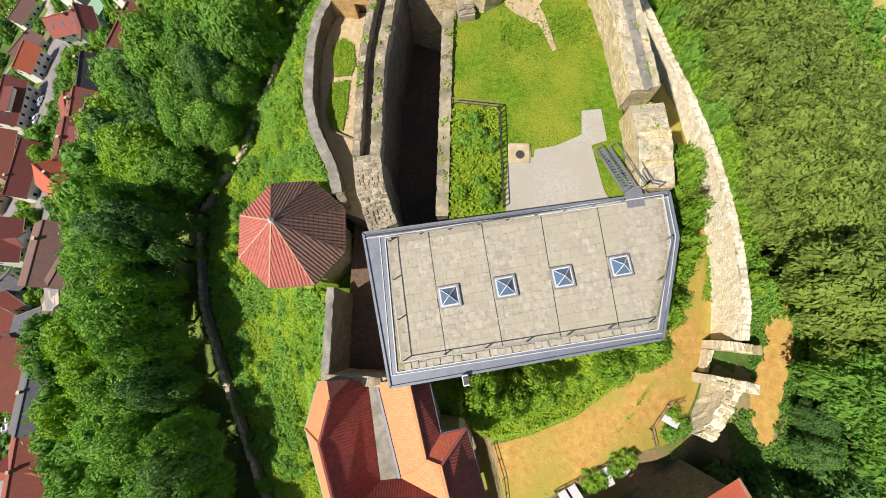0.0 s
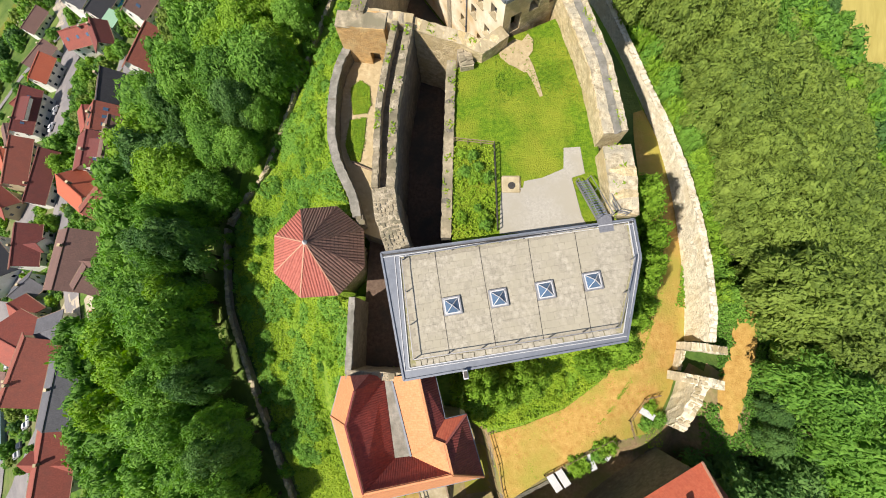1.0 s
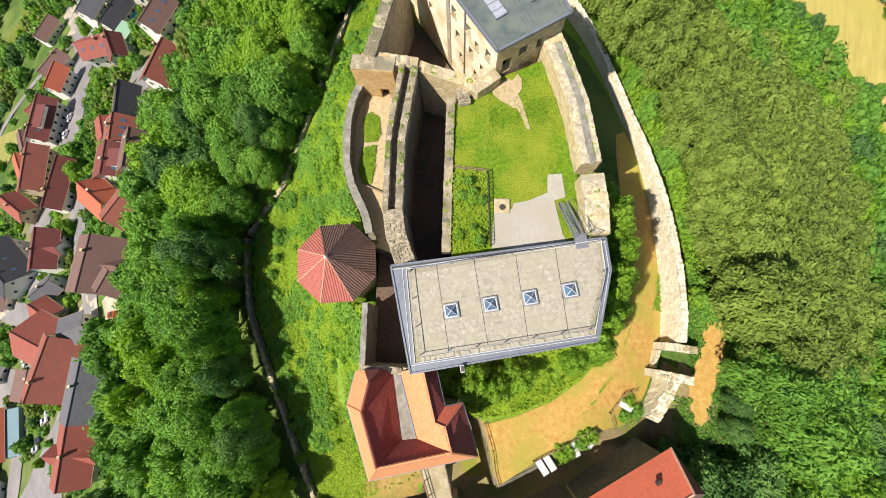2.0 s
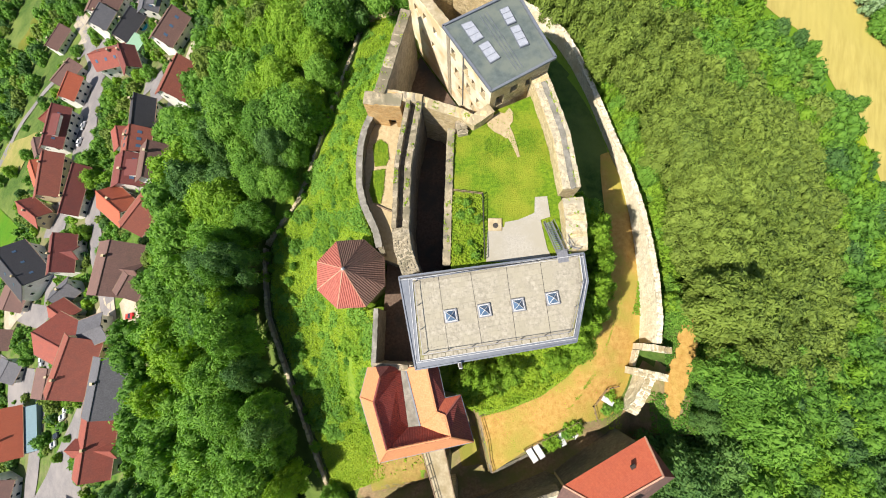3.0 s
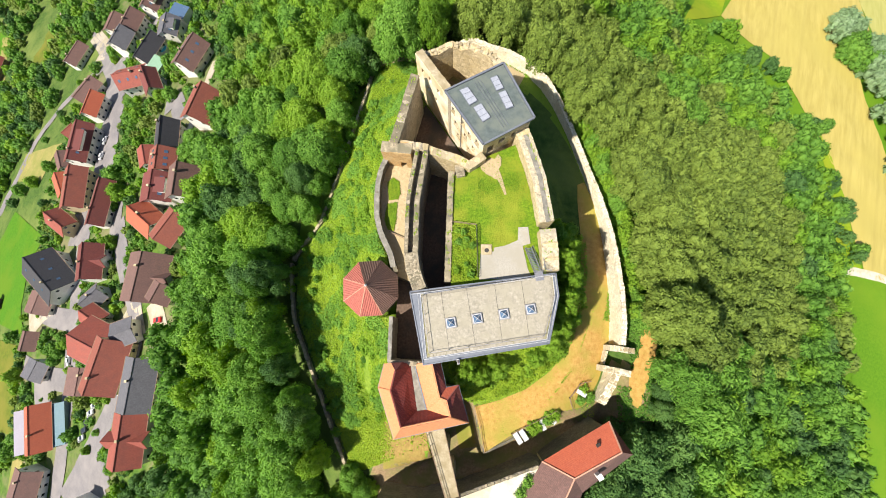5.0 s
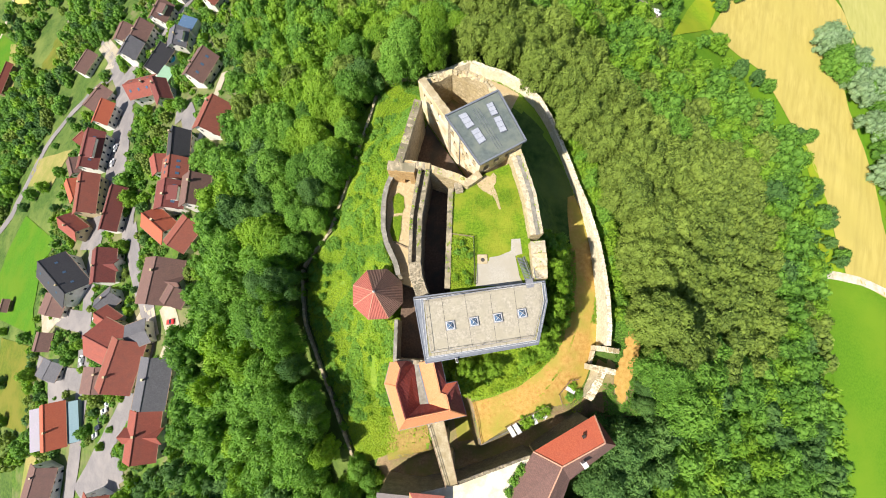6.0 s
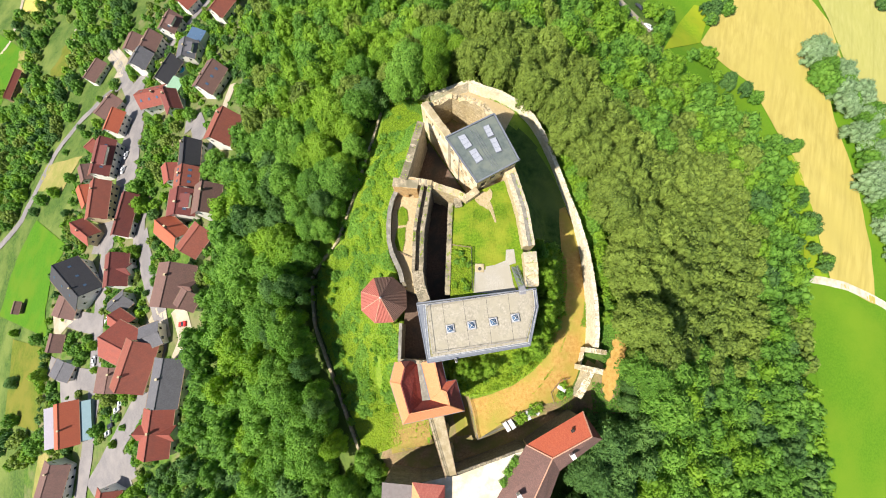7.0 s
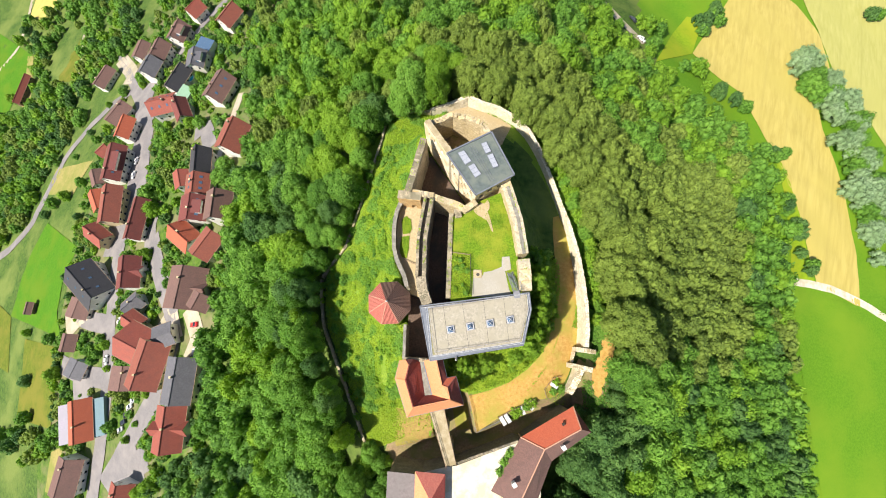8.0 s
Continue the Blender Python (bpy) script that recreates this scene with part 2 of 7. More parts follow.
M_CREST = surface("weathered wall crest", (0.27, 0.225, 0.145), (0.64, 0.555, 0.39), 1.9, 0.8, (0.40, 0.36, 0.27), bump=1.0, dist=0.16, lo=0.36, hi=0.6)
M_CAPPALE = surface("bleached mortar", (0.52, 0.48, 0.385), (0.66, 0.62, 0.52), 2.5, 0.5, (0.46, 0.40, 0.30), bump=0.5, dist=0.05)
M_MILKY = surface("milky glazing", (0.27, 0.29, 0.34), (0.34, 0.36, 0.41), 3.0, rough=0.25, bump=0.0)
M_SLABBED = surface("mortar bed", (0.21, 0.19, 0.15), (0.30, 0.275, 0.22), 5.0, bump=0.2)
M_MOSS = surface("mossy gravel strip", (0.16, 0.14, 0.09), (0.40, 0.37, 0.29), 5.0, 1.2, (0.22, 0.21, 0.10), bump=0.6, dist=0.04)
M_FRAME = surface("grey-white metal frame", (0.416, 0.424, 0.44), (0.496, 0.504, 0.512), 4.0, rough=0.5, bump=0.05)
M_CAPGREY = surface("smooth grey coping", (0.19, 0.18, 0.155), (0.29, 0.275, 0.24), 2.4, 0.8, (0.155, 0.15, 0.125), bump=0.5, dist=0.05)
M_CAPLIGHT = surface("pale coping stone", (0.352, 0.296, 0.192), (0.48, 0.416, 0.288), 3.0, 0.5, (0.304, 0.248, 0.144), bump=0.5, dist=0.05, vary=0.18)
M_BRICK = masonry("ochre brickwork", (0.47, 0.26, 0.09), (0.62, 0.40, 0.165), (0.40, 0.29, 0.15), 0.28, (0.55, 0.42, 0.22), flat=0.4)
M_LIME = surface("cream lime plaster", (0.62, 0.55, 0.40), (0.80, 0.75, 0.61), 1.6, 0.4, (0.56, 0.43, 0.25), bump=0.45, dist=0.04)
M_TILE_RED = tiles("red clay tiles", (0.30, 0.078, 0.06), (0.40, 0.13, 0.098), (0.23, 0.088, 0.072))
# orange and dark red: one kind of tile with sunlight and shade coloured in
M_TILE_SUNLIT = tiles("orange clay tiles with sun in the colour", (0.54, 0.215, 0.088), (0.63, 0.285, 0.135), (0.50, 0.205, 0.10), bump=0.14)
M_TILE_SHADED = tiles("red clay tiles with shade in the colour", (0.17, 0.03, 0.026), (0.27, 0.055, 0.042), (0.095, 0.03, 0.03), bump=0.5)
M_TILE_BROWN = tiles("brown clay tiles", (0.12, 0.066, 0.056), (0.185, 0.10, 0.086), (0.088, 0.058, 0.052))
# brown of moss, darkened too by the shade of panels facing from the sun
M_TILE_MOSS_SHADE = tiles("brown tiles, moss and painted shade", (0.10, 0.056, 0.044), (0.17, 0.095, 0.074), (0.075, 0.06, 0.04), bump=0.35)
M_TILE_SLATE = tiles("slate grey tiles", (0.08, 0.08, 0.096), (0.136, 0.136, 0.152), (0.064, 0.064, 0.072))
M_TILE_BLACK = tiles("black roof tiles", (0.028, 0.028, 0.036), (0.048, 0.048, 0.056), (0.04, 0.04, 0.048))
M_TILE_BRIGHT = tiles("new orange tiles", (0.43, 0.088, 0.045), (0.51, 0.13, 0.065), (0.38, 0.09, 0.055))
M_RIDGE = surface("mortar ridge", (0.4, 0.216, 0.144), (0.496, 0.288, 0.208), 5.0, bump=0.3)
M_PLASTER = surface("white house plaster", (0.70, 0.685, 0.65), (0.79, 0.78, 0.74), 2.0, 0.2, (0.64, 0.61, 0.55), bump=0.1)
M_PLASTERY = surface("yellow house plaster", (0.496, 0.416, 0.24), (0.576, 0.496, 0.304), 2.0, 0.2, (0.48, 0.4, 0.256), bump=0.1)
M_PLASTERB = surface("blue-grey cladding", (0.13, 0.21, 0.25), (0.17, 0.25, 0.29), 2.0, 0.2, (0.15, 0.23, 0.26), bump=0.1)
M_LAVENDER = surface("mauve-grey sheet roof", (0.27, 0.255, 0.31), (0.36, 0.34, 0.39), 2.0, 0.3, (0.3, 0.29, 0.33), bump=0.1)
M_FELT = surface("grey-mauve roofing felt", (0.15, 0.13, 0.128), (0.205, 0.18, 0.178), 2.0, 0.3, (0.17, 0.155, 0.15), bump=0.15)
M_ASPHALT = surface("worn village asphalt", (0.145, 0.138, 0.142), (0.2, 0.188, 0.192), 2.0, 0.12, (0.225, 0.208, 0.205), bump=0.2, dist=0.02)
M_DIRT = surface("farm lane", (0.336, 0.288, 0.224), (0.432, 0.376, 0.304), 2.0, 0.15, (0.304, 0.272, 0.192), bump=0.3, dist=0.04)
M_GLASS = glass("dark window glass", (0.02, 0.03, 0.045))
M_SKYGLASS = glass("skylight glass", (0.07, 0.12, 0.20))
M_WOOD = surface("weathered timber", (0.176, 0.12, 0.08), (0.264, 0.192, 0.136), 4.0, bump=0.3)
M_BARK = surface("bark", (0.08, 0.06, 0.04), (0.144, 0.112, 0.08), 6.0, bump=0.8)
M_LEAF = foliage("broad leaves", (0.064, 0.165, 0.021), (0.132, 0.286, 0.036), (0.215, 0.395, 0.056))
M_LEAFD = foliage("dark leaves", (0.044, 0.116, 0.030), (0.088, 0.192, 0.046), (0.155, 0.285, 0.066))
M_LEAFY = foliage("olive beech leaves", (0.098, 0.155, 0.029), (0.176, 0.256, 0.043), (0.250, 0.342, 0.060), spread=0.36)
M_LEAFB = foliage("bright shrub leaves", (0.095, 0.215, 0.015), (0.175, 0.325, 0.024), (0.265, 0.420, 0.040))
M_GRASSB = foliage("tall slope grass", (0.138, 0.258, 0.014), (0.232, 0.365, 0.021), (0.340, 0.450, 0.036))
M_TUFT = foliage("lawn tufts", (0.09, 0.18, 0.01), (0.14, 0.25, 0.014), (0.2, 0.29, 0.022))
M_LEAFS = foliage("silver willow leaves", (0.17, 0.275, 0.125), (0.26, 0.385, 0.20), (0.35, 0.47, 0.28))
M_GARDEN = surface("village gardens", (0.035, 0.09, 0.01), (0.10, 0.17, 0.022), 0.5, 0.09, (0.16, 0.155, 0.075), bump=0.8, dist=0.25)
M_EARTH = surface("trodden brown earth", (0.19, 0.135, 0.075), (0.29, 0.21, 0.12), 2.2, 0.35, (0.17, 0.165, 0.06), bump=0.6, dist=0.06)
M_PAINT = {n: surface("%s car paint" % n, c, [v * 1.1 for v in c], 3.0, rough=0.3, bump=0.0, metal=0.2)
           for n, c in (("white", (0.72, 0.73, 0.75)), ("dark", (0.03, 0.035, 0.05)), ("red", (0.5, 0.03, 0.03)), ("silver", (0.45, 0.46, 0.48)))}
M_RUBBER = surface("tyre rubber", (0.016, 0.016, 0.016), (0.028, 0.028, 0.028), 5.0, bump=0.0)
M_POOL = glass("pool water", (0.05, 0.42, 0.60))
M_GREENROOF = surface("green sheet roof", (0.176, 0.304, 0.208), (0.224, 0.352, 0.256), 2.0, bump=0.05)


# ---- mesh helpers ----
def link_mesh(name, verts, faces, material, uvs=None, smooth=False):
    me = bpy.data.meshes.new(name)
    me.from_pydata([tuple(v) for v in verts], [], faces)
    for m in material if isinstance(material, (list, tuple)) else [material]:
        me.materials.append(m)
    if uvs is not None:
        lay = me.uv_layers.new(name="UVMap")
        lay.data.foreach_set("uv", np.array(uvs, dtype=np.float32).ravel())
    if smooth:
        me.polygons.foreach_set("use_smooth", [True] * len(me.polygons))
    me.update()
    return me


def thing(name, label, category, at=(0, 0, 0), turn=0.0, group="", kind=""):
    """An Empty at a thing's base, which carries its parts."""
    ob = new(name)
    ob.empty_display_size = 0.5
    ob.matrix_basis = pose(*at, 0, 0, turn)
    return tagged(ob, label, category, group, kind)


def part(name, me, parent=None, label="", at=None):
    """Links a mesh as a part of a thing or of another part."""
    ob = new(name, me)
    ob.parent = parent
    if at is not None:
        ob.matrix_basis = at
    if label:
        ob["label"] = label
    return ob


def bm_mesh(name, bm, material, smooth=False):
    me = bpy.data.meshes.new(name)
    bmesh.ops.recalc_face_normals(bm, faces=bm.faces)
    bm.to_mesh(me)
    bm.free()
    me.materials.append(material)
    if smooth:
        me.polygons.foreach_set("use_smooth", [True] * len(me.polygons))
    return me


def box_mesh(name, size, material, bevel=0.0, centre=(0, 0, 0), jitter=0.0):
    bm = bmesh.new()
    bmesh.ops.create_cube(bm, size=1.0)
    for v in bm.verts:
        v.co = Vector((v.co.x * size[0] + centre[0], v.co.y * size[1] + centre[1], v.co.z * size[2] + centre[2]))
        if jitter:
            v.co += Vector((random.uniform(-1, 1), random.uniform(-1, 1), random.uniform(-1, 1))) * jitter
    if bevel:
        bmesh.ops.bevel(bm, geom=list(bm.edges), offset=bevel, segments=1, affect="EDGES")
    return bm_mesh(name, bm, material)


def beam_mesh(name, a, b, w, h, material, up=(0, 0, 1)):
    """A straight bar between two points."""
    a, b = Vector(a), Vector(b)
    d = (b - a).normalized()
    s = d.cross(Vector(up)).normalized() if abs(d.dot(Vector(up))) < 0.99 else Vector((1, 0, 0))
    u = s.cross(d).normalized()
    vs = [p + s * (i * w / 2) + u * (j * h / 2) for p in (a, b) for i, j in ((-1, -1), (1, -1), (1, 1), (-1, 1))]
    fs = [(0, 1, 2, 3), (7, 6, 5, 4), (0, 4, 5, 1), (1, 5, 6, 2), (2, 6, 7, 3), (3, 7, 4, 0)]
    return link_mesh(name, vs, fs, material)


def area2(pts):
    return sum(pts[i][0] * pts[(i + 1) % len(pts)][1] - pts[(i + 1) % len(pts)][0] * pts[i][1] for i in range(len(pts)))


def prism_mesh(name, pts, z0, z1, material):
    """A slab with a polygon for its plan; z1 may be one height or one for each corner."""
    if area2(pts) < 0:
        pts = pts[::-1]
        z1 = z1[::-1] if isinstance(z1, (list, tuple)) else z1
    n = len(pts)
    tops = z1 if isinstance(z1, (list, tuple)) else [z1] * n
    vs = [(x, y, z0) for x, y in pts] + [(x, y, z) for (x, y), z in zip(pts, tops)]
    fs = [tuple(range(n - 1, -1, -1)), tuple(range(n, 2 * n))] + [(i, (i + 1) % n, n + (i + 1) % n, n + i) for i in range(n)]
    return link_mesh(name, vs, fs, material)


def plane_uv(pts):
    """Metres along the level line and up the slope of a plane."""
    p = [Vector(v) for v in pts]
    n = Vector((0, 0, 0))
    for i in range(len(p)):
        n += p[i].cross(p[(i + 1) % len(p)])
    n.normalize()
    u = Vector((0, 0, 1)).cross(n)
    u = u.normalized() if u.length > 1e-4 else Vector((1, 0, 0))
    w = n.cross(u)
    return [(v.dot(u), v.dot(w)) for v in p], n


def roof_plane_mesh(name, pts, material, thick=0.14):
    """A tiled roof plane of even thickness, with its UV map in metres."""
    uv, n = plane_uv(pts)
    if n.z < 0:
        pts = pts[::-1]
        uv, n = plane_uv(pts)
    k = len(pts)
    low = [Vector(p) - n * thick for p in pts]
    vs = [Vector(p) for p in pts] + low
    fs = [tuple(range(k)), tuple(range(2 * k - 1, k - 1, -1))] + [(i, k + i, k + (i + 1) % k, (i + 1) % k) for i in range(k)]
    uvs = []
    for f in fs:
        uvs += [uv[i % k] for i in f]
    return link_mesh(name, vs, fs, material, uvs)


def offset_line(line, side):
    """A polyline shifted to its left by side metres."""
    out = []
    for i, p in enumerate(line):
        a = Vector(line[max(i - 1, 0)][:2])
        b = Vector(line[min(i + 1, len(line) - 1)][:2])
        d = (b - a).normalized()
        out.append((p[0] - d.y * side, p[1] + d.x * side))
    return out


def resample(line, step):
    """Points of a polyline at even steps, with linear values past x and y."""
    pts = [np.array(p, float) for p in line]
    seg = [np.linalg.norm((b - a)[:2]) for a, b in zip(pts, pts[1:])]
    total = sum(seg)
    n = max(1, int(round(total / step)))
    out = []
    for i in range(n + 1):
        s = total * i / n
        k = 0
        while k < len(seg) - 1 and s > seg[k]:
            s -= seg[k]
            k += 1
        out.append(tuple(pts[k] + (pts[k + 1] - pts[k]) * min(1.0, s / seg[k])))
    return out


def wall_body(name, line, width, z0, material, step=0.55, ragged=0.08, seed=1, batter=0.0):
    """A masonry wall along a line of (x, y, top): rough faces and an uneven crest."""
    rng = random.Random(seed)
    pts = resample(line, step)
    flat = [p[:2] for p in pts]
    left, right = offset_line(flat, width / 2), offset_line(flat, -width / 2)
    rows = max(2, int((max(p[2] for p in pts) - z0) / 0.9))
    ring = []
    for (lx, ly), (rx, ry), p in zip(left, right, pts):
        top = p[2] + rng.uniform(-ragged, ragged)
        col = []
        for k in range(rows + 1):
            z = z0 + (top - z0) * k / rows
            j = 0.05 if ragged else 0.0
            col.append((lx + rng.uniform(-j, j), ly + rng.uniform(-j, j), z))
        mx, my = (lx + rx) / 2, (ly + ry) / 2
        col.append((mx, my, top + rng.uniform(-ragged, ragged) * 0.7))
        for k in range(rows, -1, -1):
            z = z0 + (top - z0) * k / rows + (rng.uniform(-ragged, ragged) if k == rows else 0)
            j = 0.05 if ragged else 0.0
            lean = batter * (1 - k / rows) / width
            col.append((rx + (rx - lx) * lean + rng.uniform(-j, j), ry + (ry - ly) * lean + rng.uniform(-j, j), z))
        ring.append(col)
    m = len(ring[0])
    vs = [v for c in ring for v in c]
    fs = [(i * m + k, i * m + k + 1, (i + 1) * m + k + 1, (i + 1) * m + k) for i in range(len(ring) - 1) for k in range(m - 1)]
    fs += [tuple(range(m - 1, -1, -1)), tuple((len(ring) - 1) * m + k for k in range(m))]
    me = link_mesh(name, vs, fs, material)
    bm = bmesh.new()
    bm.from_mesh(me)
    bmesh.ops.recalc_face_normals(bm, faces=bm.faces)
    bm.to_mesh(me)
    bm.free()
    return me


STONE_MESHES = {}


def stone_mesh(material, k):
    """One of a few rough stones, a metre long, shared by all stones of a kind."""
    key = (material.name, k)
    if key not in STONE_MESHES:
        rng = random.Random(k * 7 + 3)
        bm = bmesh.new()
        bmesh.ops.create_cube(bm, size=1.0)
        bmesh.ops.bevel(bm, geom=list(bm.edges), offset=0.10, segments=1, affect="EDGES")
        for v in bm.verts:
            v.co += Vector((rng.uniform(-1, 1), rng.uniform(-1, 1), rng.uniform(-1, 1))) * 0.05
        STONE_MESHES[key] = bm_mesh("stone", bm, material)
    return STONE_MESHES[key]


def crest_stones(parent, line, width, material, long=0.6, high=0.18, rows=1, seed=1, gap=0.03):
    """Loose coping stones along a wall's crest, each a part of the wall."""
    rng = random.Random(seed)
    pts = resample(line, long)
    for a, b in zip(pts, pts[1:]):
        turn = math.degrees(math.atan2(b[1] - a[1], b[0] - a[0]))
        for r in range(rows):
            if rng.random() < 0.12:
                continue
            slip, size = rng.uniform(-0.25, 0.25) * long, rng.uniform(0.6, 1.15)
            off = (r - (rows - 1) / 2) * width / rows + rng.uniform(-0.06, 0.06)
            x, y, z = ((a[i] + b[i]) / 2 for i in range(3))
            x, y = x + math.cos(radians(turn)) * slip, y + math.sin(radians(turn)) * slip
            x, y = x - math.sin(radians(turn)) * off, y + math.cos(radians(turn)) * off
            m = pose(x, y, z + high * rng.uniform(0.1, 0.4), rng.uniform(-7, 7), rng.uniform(-7, 7), turn + rng.uniform(-16, 16))
            m = m @ Matrix.Diagonal(((long - gap) * size, (width / rows - gap) * rng.uniform(0.65, 1.1), high * rng.uniform(0.7, 1.3), 1))
            part("stone", stone_mesh(material, rng.randrange(5)), parent, at=m)


def coping(line, width, material, seed, lift=0.05, thick=0.14):
    """A mortared coping: one long uneven cap on a wall's crest."""
    return wall_body("coping", [(x, y, z + lift) for x, y, z in line], width, line[0][2] - thick, material, 0.35, 0.035, seed)


def stone_wall(name, label, line, width, z0, material, cap=None, long=0.6, rows=1, high=0.16, seed=1, ragged=0.08, kind="", smooth=False):
    w = thing(name, label, "wall", kind=kind)
    part("masonry", wall_body(name, line, width, z0, material, seed=seed, ragged=ragged), w)
    if cap and smooth:
        part("coping", coping(line, width + 0.06, cap, seed + 1), w, "uneven mortar coping")
    elif cap:
        crest_stones(w, line, width, cap, long, high, rows, seed)
    return w


# ---- the hill ----
FOOT = [(-10.2, -3.2), (-10.0, 2.8), (-12.5, 5), (-12.5, 10), (-10.6, 12), (-12.3, 16), (-13.2, 19), (-13.2, 25), (-11.9, 29.3), (-10.4, 30), (-7.7, 41.2),
        (-6.9, 44.8), (-0.9, 47.8), (2.7, 47), (6.8, 44), (11.4, 33), (13.8, 24.2), (14.9, 17), (14.9, 10), (14.7, 6.5), (13, -0.3), (-4.5, -3.5)]
FALL_D = [0, 28, 31, 36, 60, 93, 125, 152, 180, 220, 264, 350, 500, 800, 1500, 4500]
FALL_Z = [-20, -20, -21.2, -24.2, -45, -71, -90, -107, -121, -143.5, -168, -212, -262, -292, -300, -310]


EAST_D = [140, 180, 220, 264, 350, 500, 800, 1500]
EAST_RISE = [0, 9, 20, 31, 52, 72, 60, 0]             # the eastern fields lie flatter


def foot_distance(x, y):
    """Distance to the castle's footprint, 0 inside it."""
    best = np.full(x.shape, 1e9)
    inside = np.zeros(x.shape, bool)
    for (ax, ay), (bx, by) in zip(FOOT, FOOT[1:] + FOOT[:1]):
        ex, ey = bx - ax, by - ay
        t = np.clip(((x - ax) * ex + (y - ay) * ey) / (ex * ex + ey * ey), 0, 1)
        best = np.minimum(best, np.hypot(x - ax - t * ex, y - ay - t * ey))
        cross = ((ay > y) != (by > y)) & (x < (bx - ax) * (y - ay) / (by - ay + 1e-12) + ax)
        inside ^= cross
    return np.where(inside, 0.0, best)


def hill(x, y):
    """Height of the ground."""
    x, y = np.asarray(x, float), np.asarray(y, float)
    d = np.hypot(x, 0.72 * (y - 20))
    far = np.interp(d, FALL_D, FALL_Z)
    far = far + np.interp(d, EAST_D, EAST_RISE) * np.clip((x - 50) / 70, 0, 1)
    df = foot_distance(x, y)
    u = df / (df + np.maximum(28 - d, 0) + 1e-6)
    flat = np.where(x > 0, 0.60, 0.95)
    s = np.clip(u / flat, 0, 1)
    s = s * s * (3 - 2 * s) * 0.5 + s * 0.5
    edge = np.where(x > 0, -9.0 + 4.2 * np.clip((5 - y) / 5, 0, 1), -4.5)
    near = edge + (-20 - edge) * s
    near = np.where(df <= 0, -9.5, near)
    z = np.where(d < 28, near, far)
    rough = 0.25 * np.sin(x * 0.31 + 1.3 * np.sin(y * 0.17)) * np.cos(y * 0.27 + 0.7) * np.clip((d - 30) / 20, 0, 1)
    best, within = np.full(x.shape, 1e9), np.zeros(x.shape, bool)
    for (ax, ay), (bx, by) in zip(DITCH, DITCH[1:] + DITCH[:1]):
        ex, ey = bx - ax, by - ay
        t = np.clip(((x - ax) * ex + (y - ay) * ey) / (ex * ex + ey * ey), 0, 1)
        best = np.minimum(best, np.hypot(x - ax - t * ex, y - ay - t * ey))
        within ^= ((ay > y) != (by > y)) & (x < (bx - ax) * (y - ay) / (by - ay + 1e-12) + ax)
    z = np.where(within, np.minimum(z, z + (-25.0 - z) * np.clip(best / 1.0, 0, 1)), z)
    shelf = np.clip((47 - x) / 5, 0, 1) * np.clip((x - 29) / 2, 0, 1) * np.clip((9 - y) / 3, 0, 1) * np.clip((y + 18) / 4, 0, 1)
    z = z + shelf * np.maximum(0, -21.0 - z)
    return z + rough


DITCH = [(0.5, -8.5), (3.3, -11.9), (5.2, -20.2), (10, -18), (18.6, -13.7), (27, -14), (16, -20.5), (0.9, -26.2), (-16, -28.2), (-15, -24.5), (-5, -21.3), (-2.5, -15), (-1, -12)]


def hill_at(x, y):
    return float(hill(np.array([x]), np.array([y]))[0])


BARE = [(-0.5, -9.5), (4.5, -12), (6, -19), (10, -16.5), (18.6, -12.5), (27, -12), (30, -3), (33, -4), (36, -8), (36, -15), (30, -22), (0, -27), (-16, -29), (-15.5, -22), (-5, -21.5)]

# ditch floor under the keep: dark undergrowth colour carries its shade
DITCH_SHADE = [(15.5, 18), (25, 18), (29, 21), (27, 30), (22.5, 42), (18, 50), (10, 56), (2, 59), (-4, 58), (0, 50), (7, 46), (12, 34), (14.5, 24)]


def build_ground():
    radii = np.concatenate([np.arange(0, 40, 0.7), np.arange(40, 120, 2.0), np.arange(120, 300, 5.0), np.geomspace(300, 4500, 28)])
    n = 260
    ang = np.linspace(0, 2 * np.pi, n, endpoint=False)
    x = radii[:, None] * np.cos(ang)[None]
    y = 20 + radii[:, None] * np.sin(ang)[None] / 0.72
    z = hill(x, y)
    vs = np.stack([x, y, z], -1).reshape(-1, 3)
    i, j = np.meshgrid(np.arange(len(radii) - 1), np.arange(n), indexing="ij")
    a, b, c, e = i * n + j, i * n + (j + 1) % n, (i + 1) * n + (j + 1) % n, (i + 1) * n + j
    fs = np.stack([e, c, b, a], -1).reshape(-1, 4)[:, ::-1]
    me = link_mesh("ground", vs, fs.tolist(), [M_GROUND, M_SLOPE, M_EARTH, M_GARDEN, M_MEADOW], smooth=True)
    mid = vs[fs].mean(1)
    d = np.hypot(mid[:, 0], 0.72 * (mid[:, 1] - 20))
    bare, ditch = np.zeros(len(mid), bool), np.zeros(len(mid), bool)
    for mask, line in ((bare, BARE), (ditch, DITCH_SHADE)):
        for (ax, ay), (bx, by) in zip(line, line[1:] + line[:1]):
            mask ^= ((ay > mid[:, 1]) != (by > mid[:, 1])) & (mid[:, 0] < (bx - ax) * (mid[:, 1] - ay) / (by - ay + 1e-12) + ax)
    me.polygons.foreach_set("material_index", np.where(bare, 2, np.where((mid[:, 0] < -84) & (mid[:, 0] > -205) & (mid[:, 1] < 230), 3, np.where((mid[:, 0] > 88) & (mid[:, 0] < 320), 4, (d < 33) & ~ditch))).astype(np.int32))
    me.update()
    ob = new("ground", me)
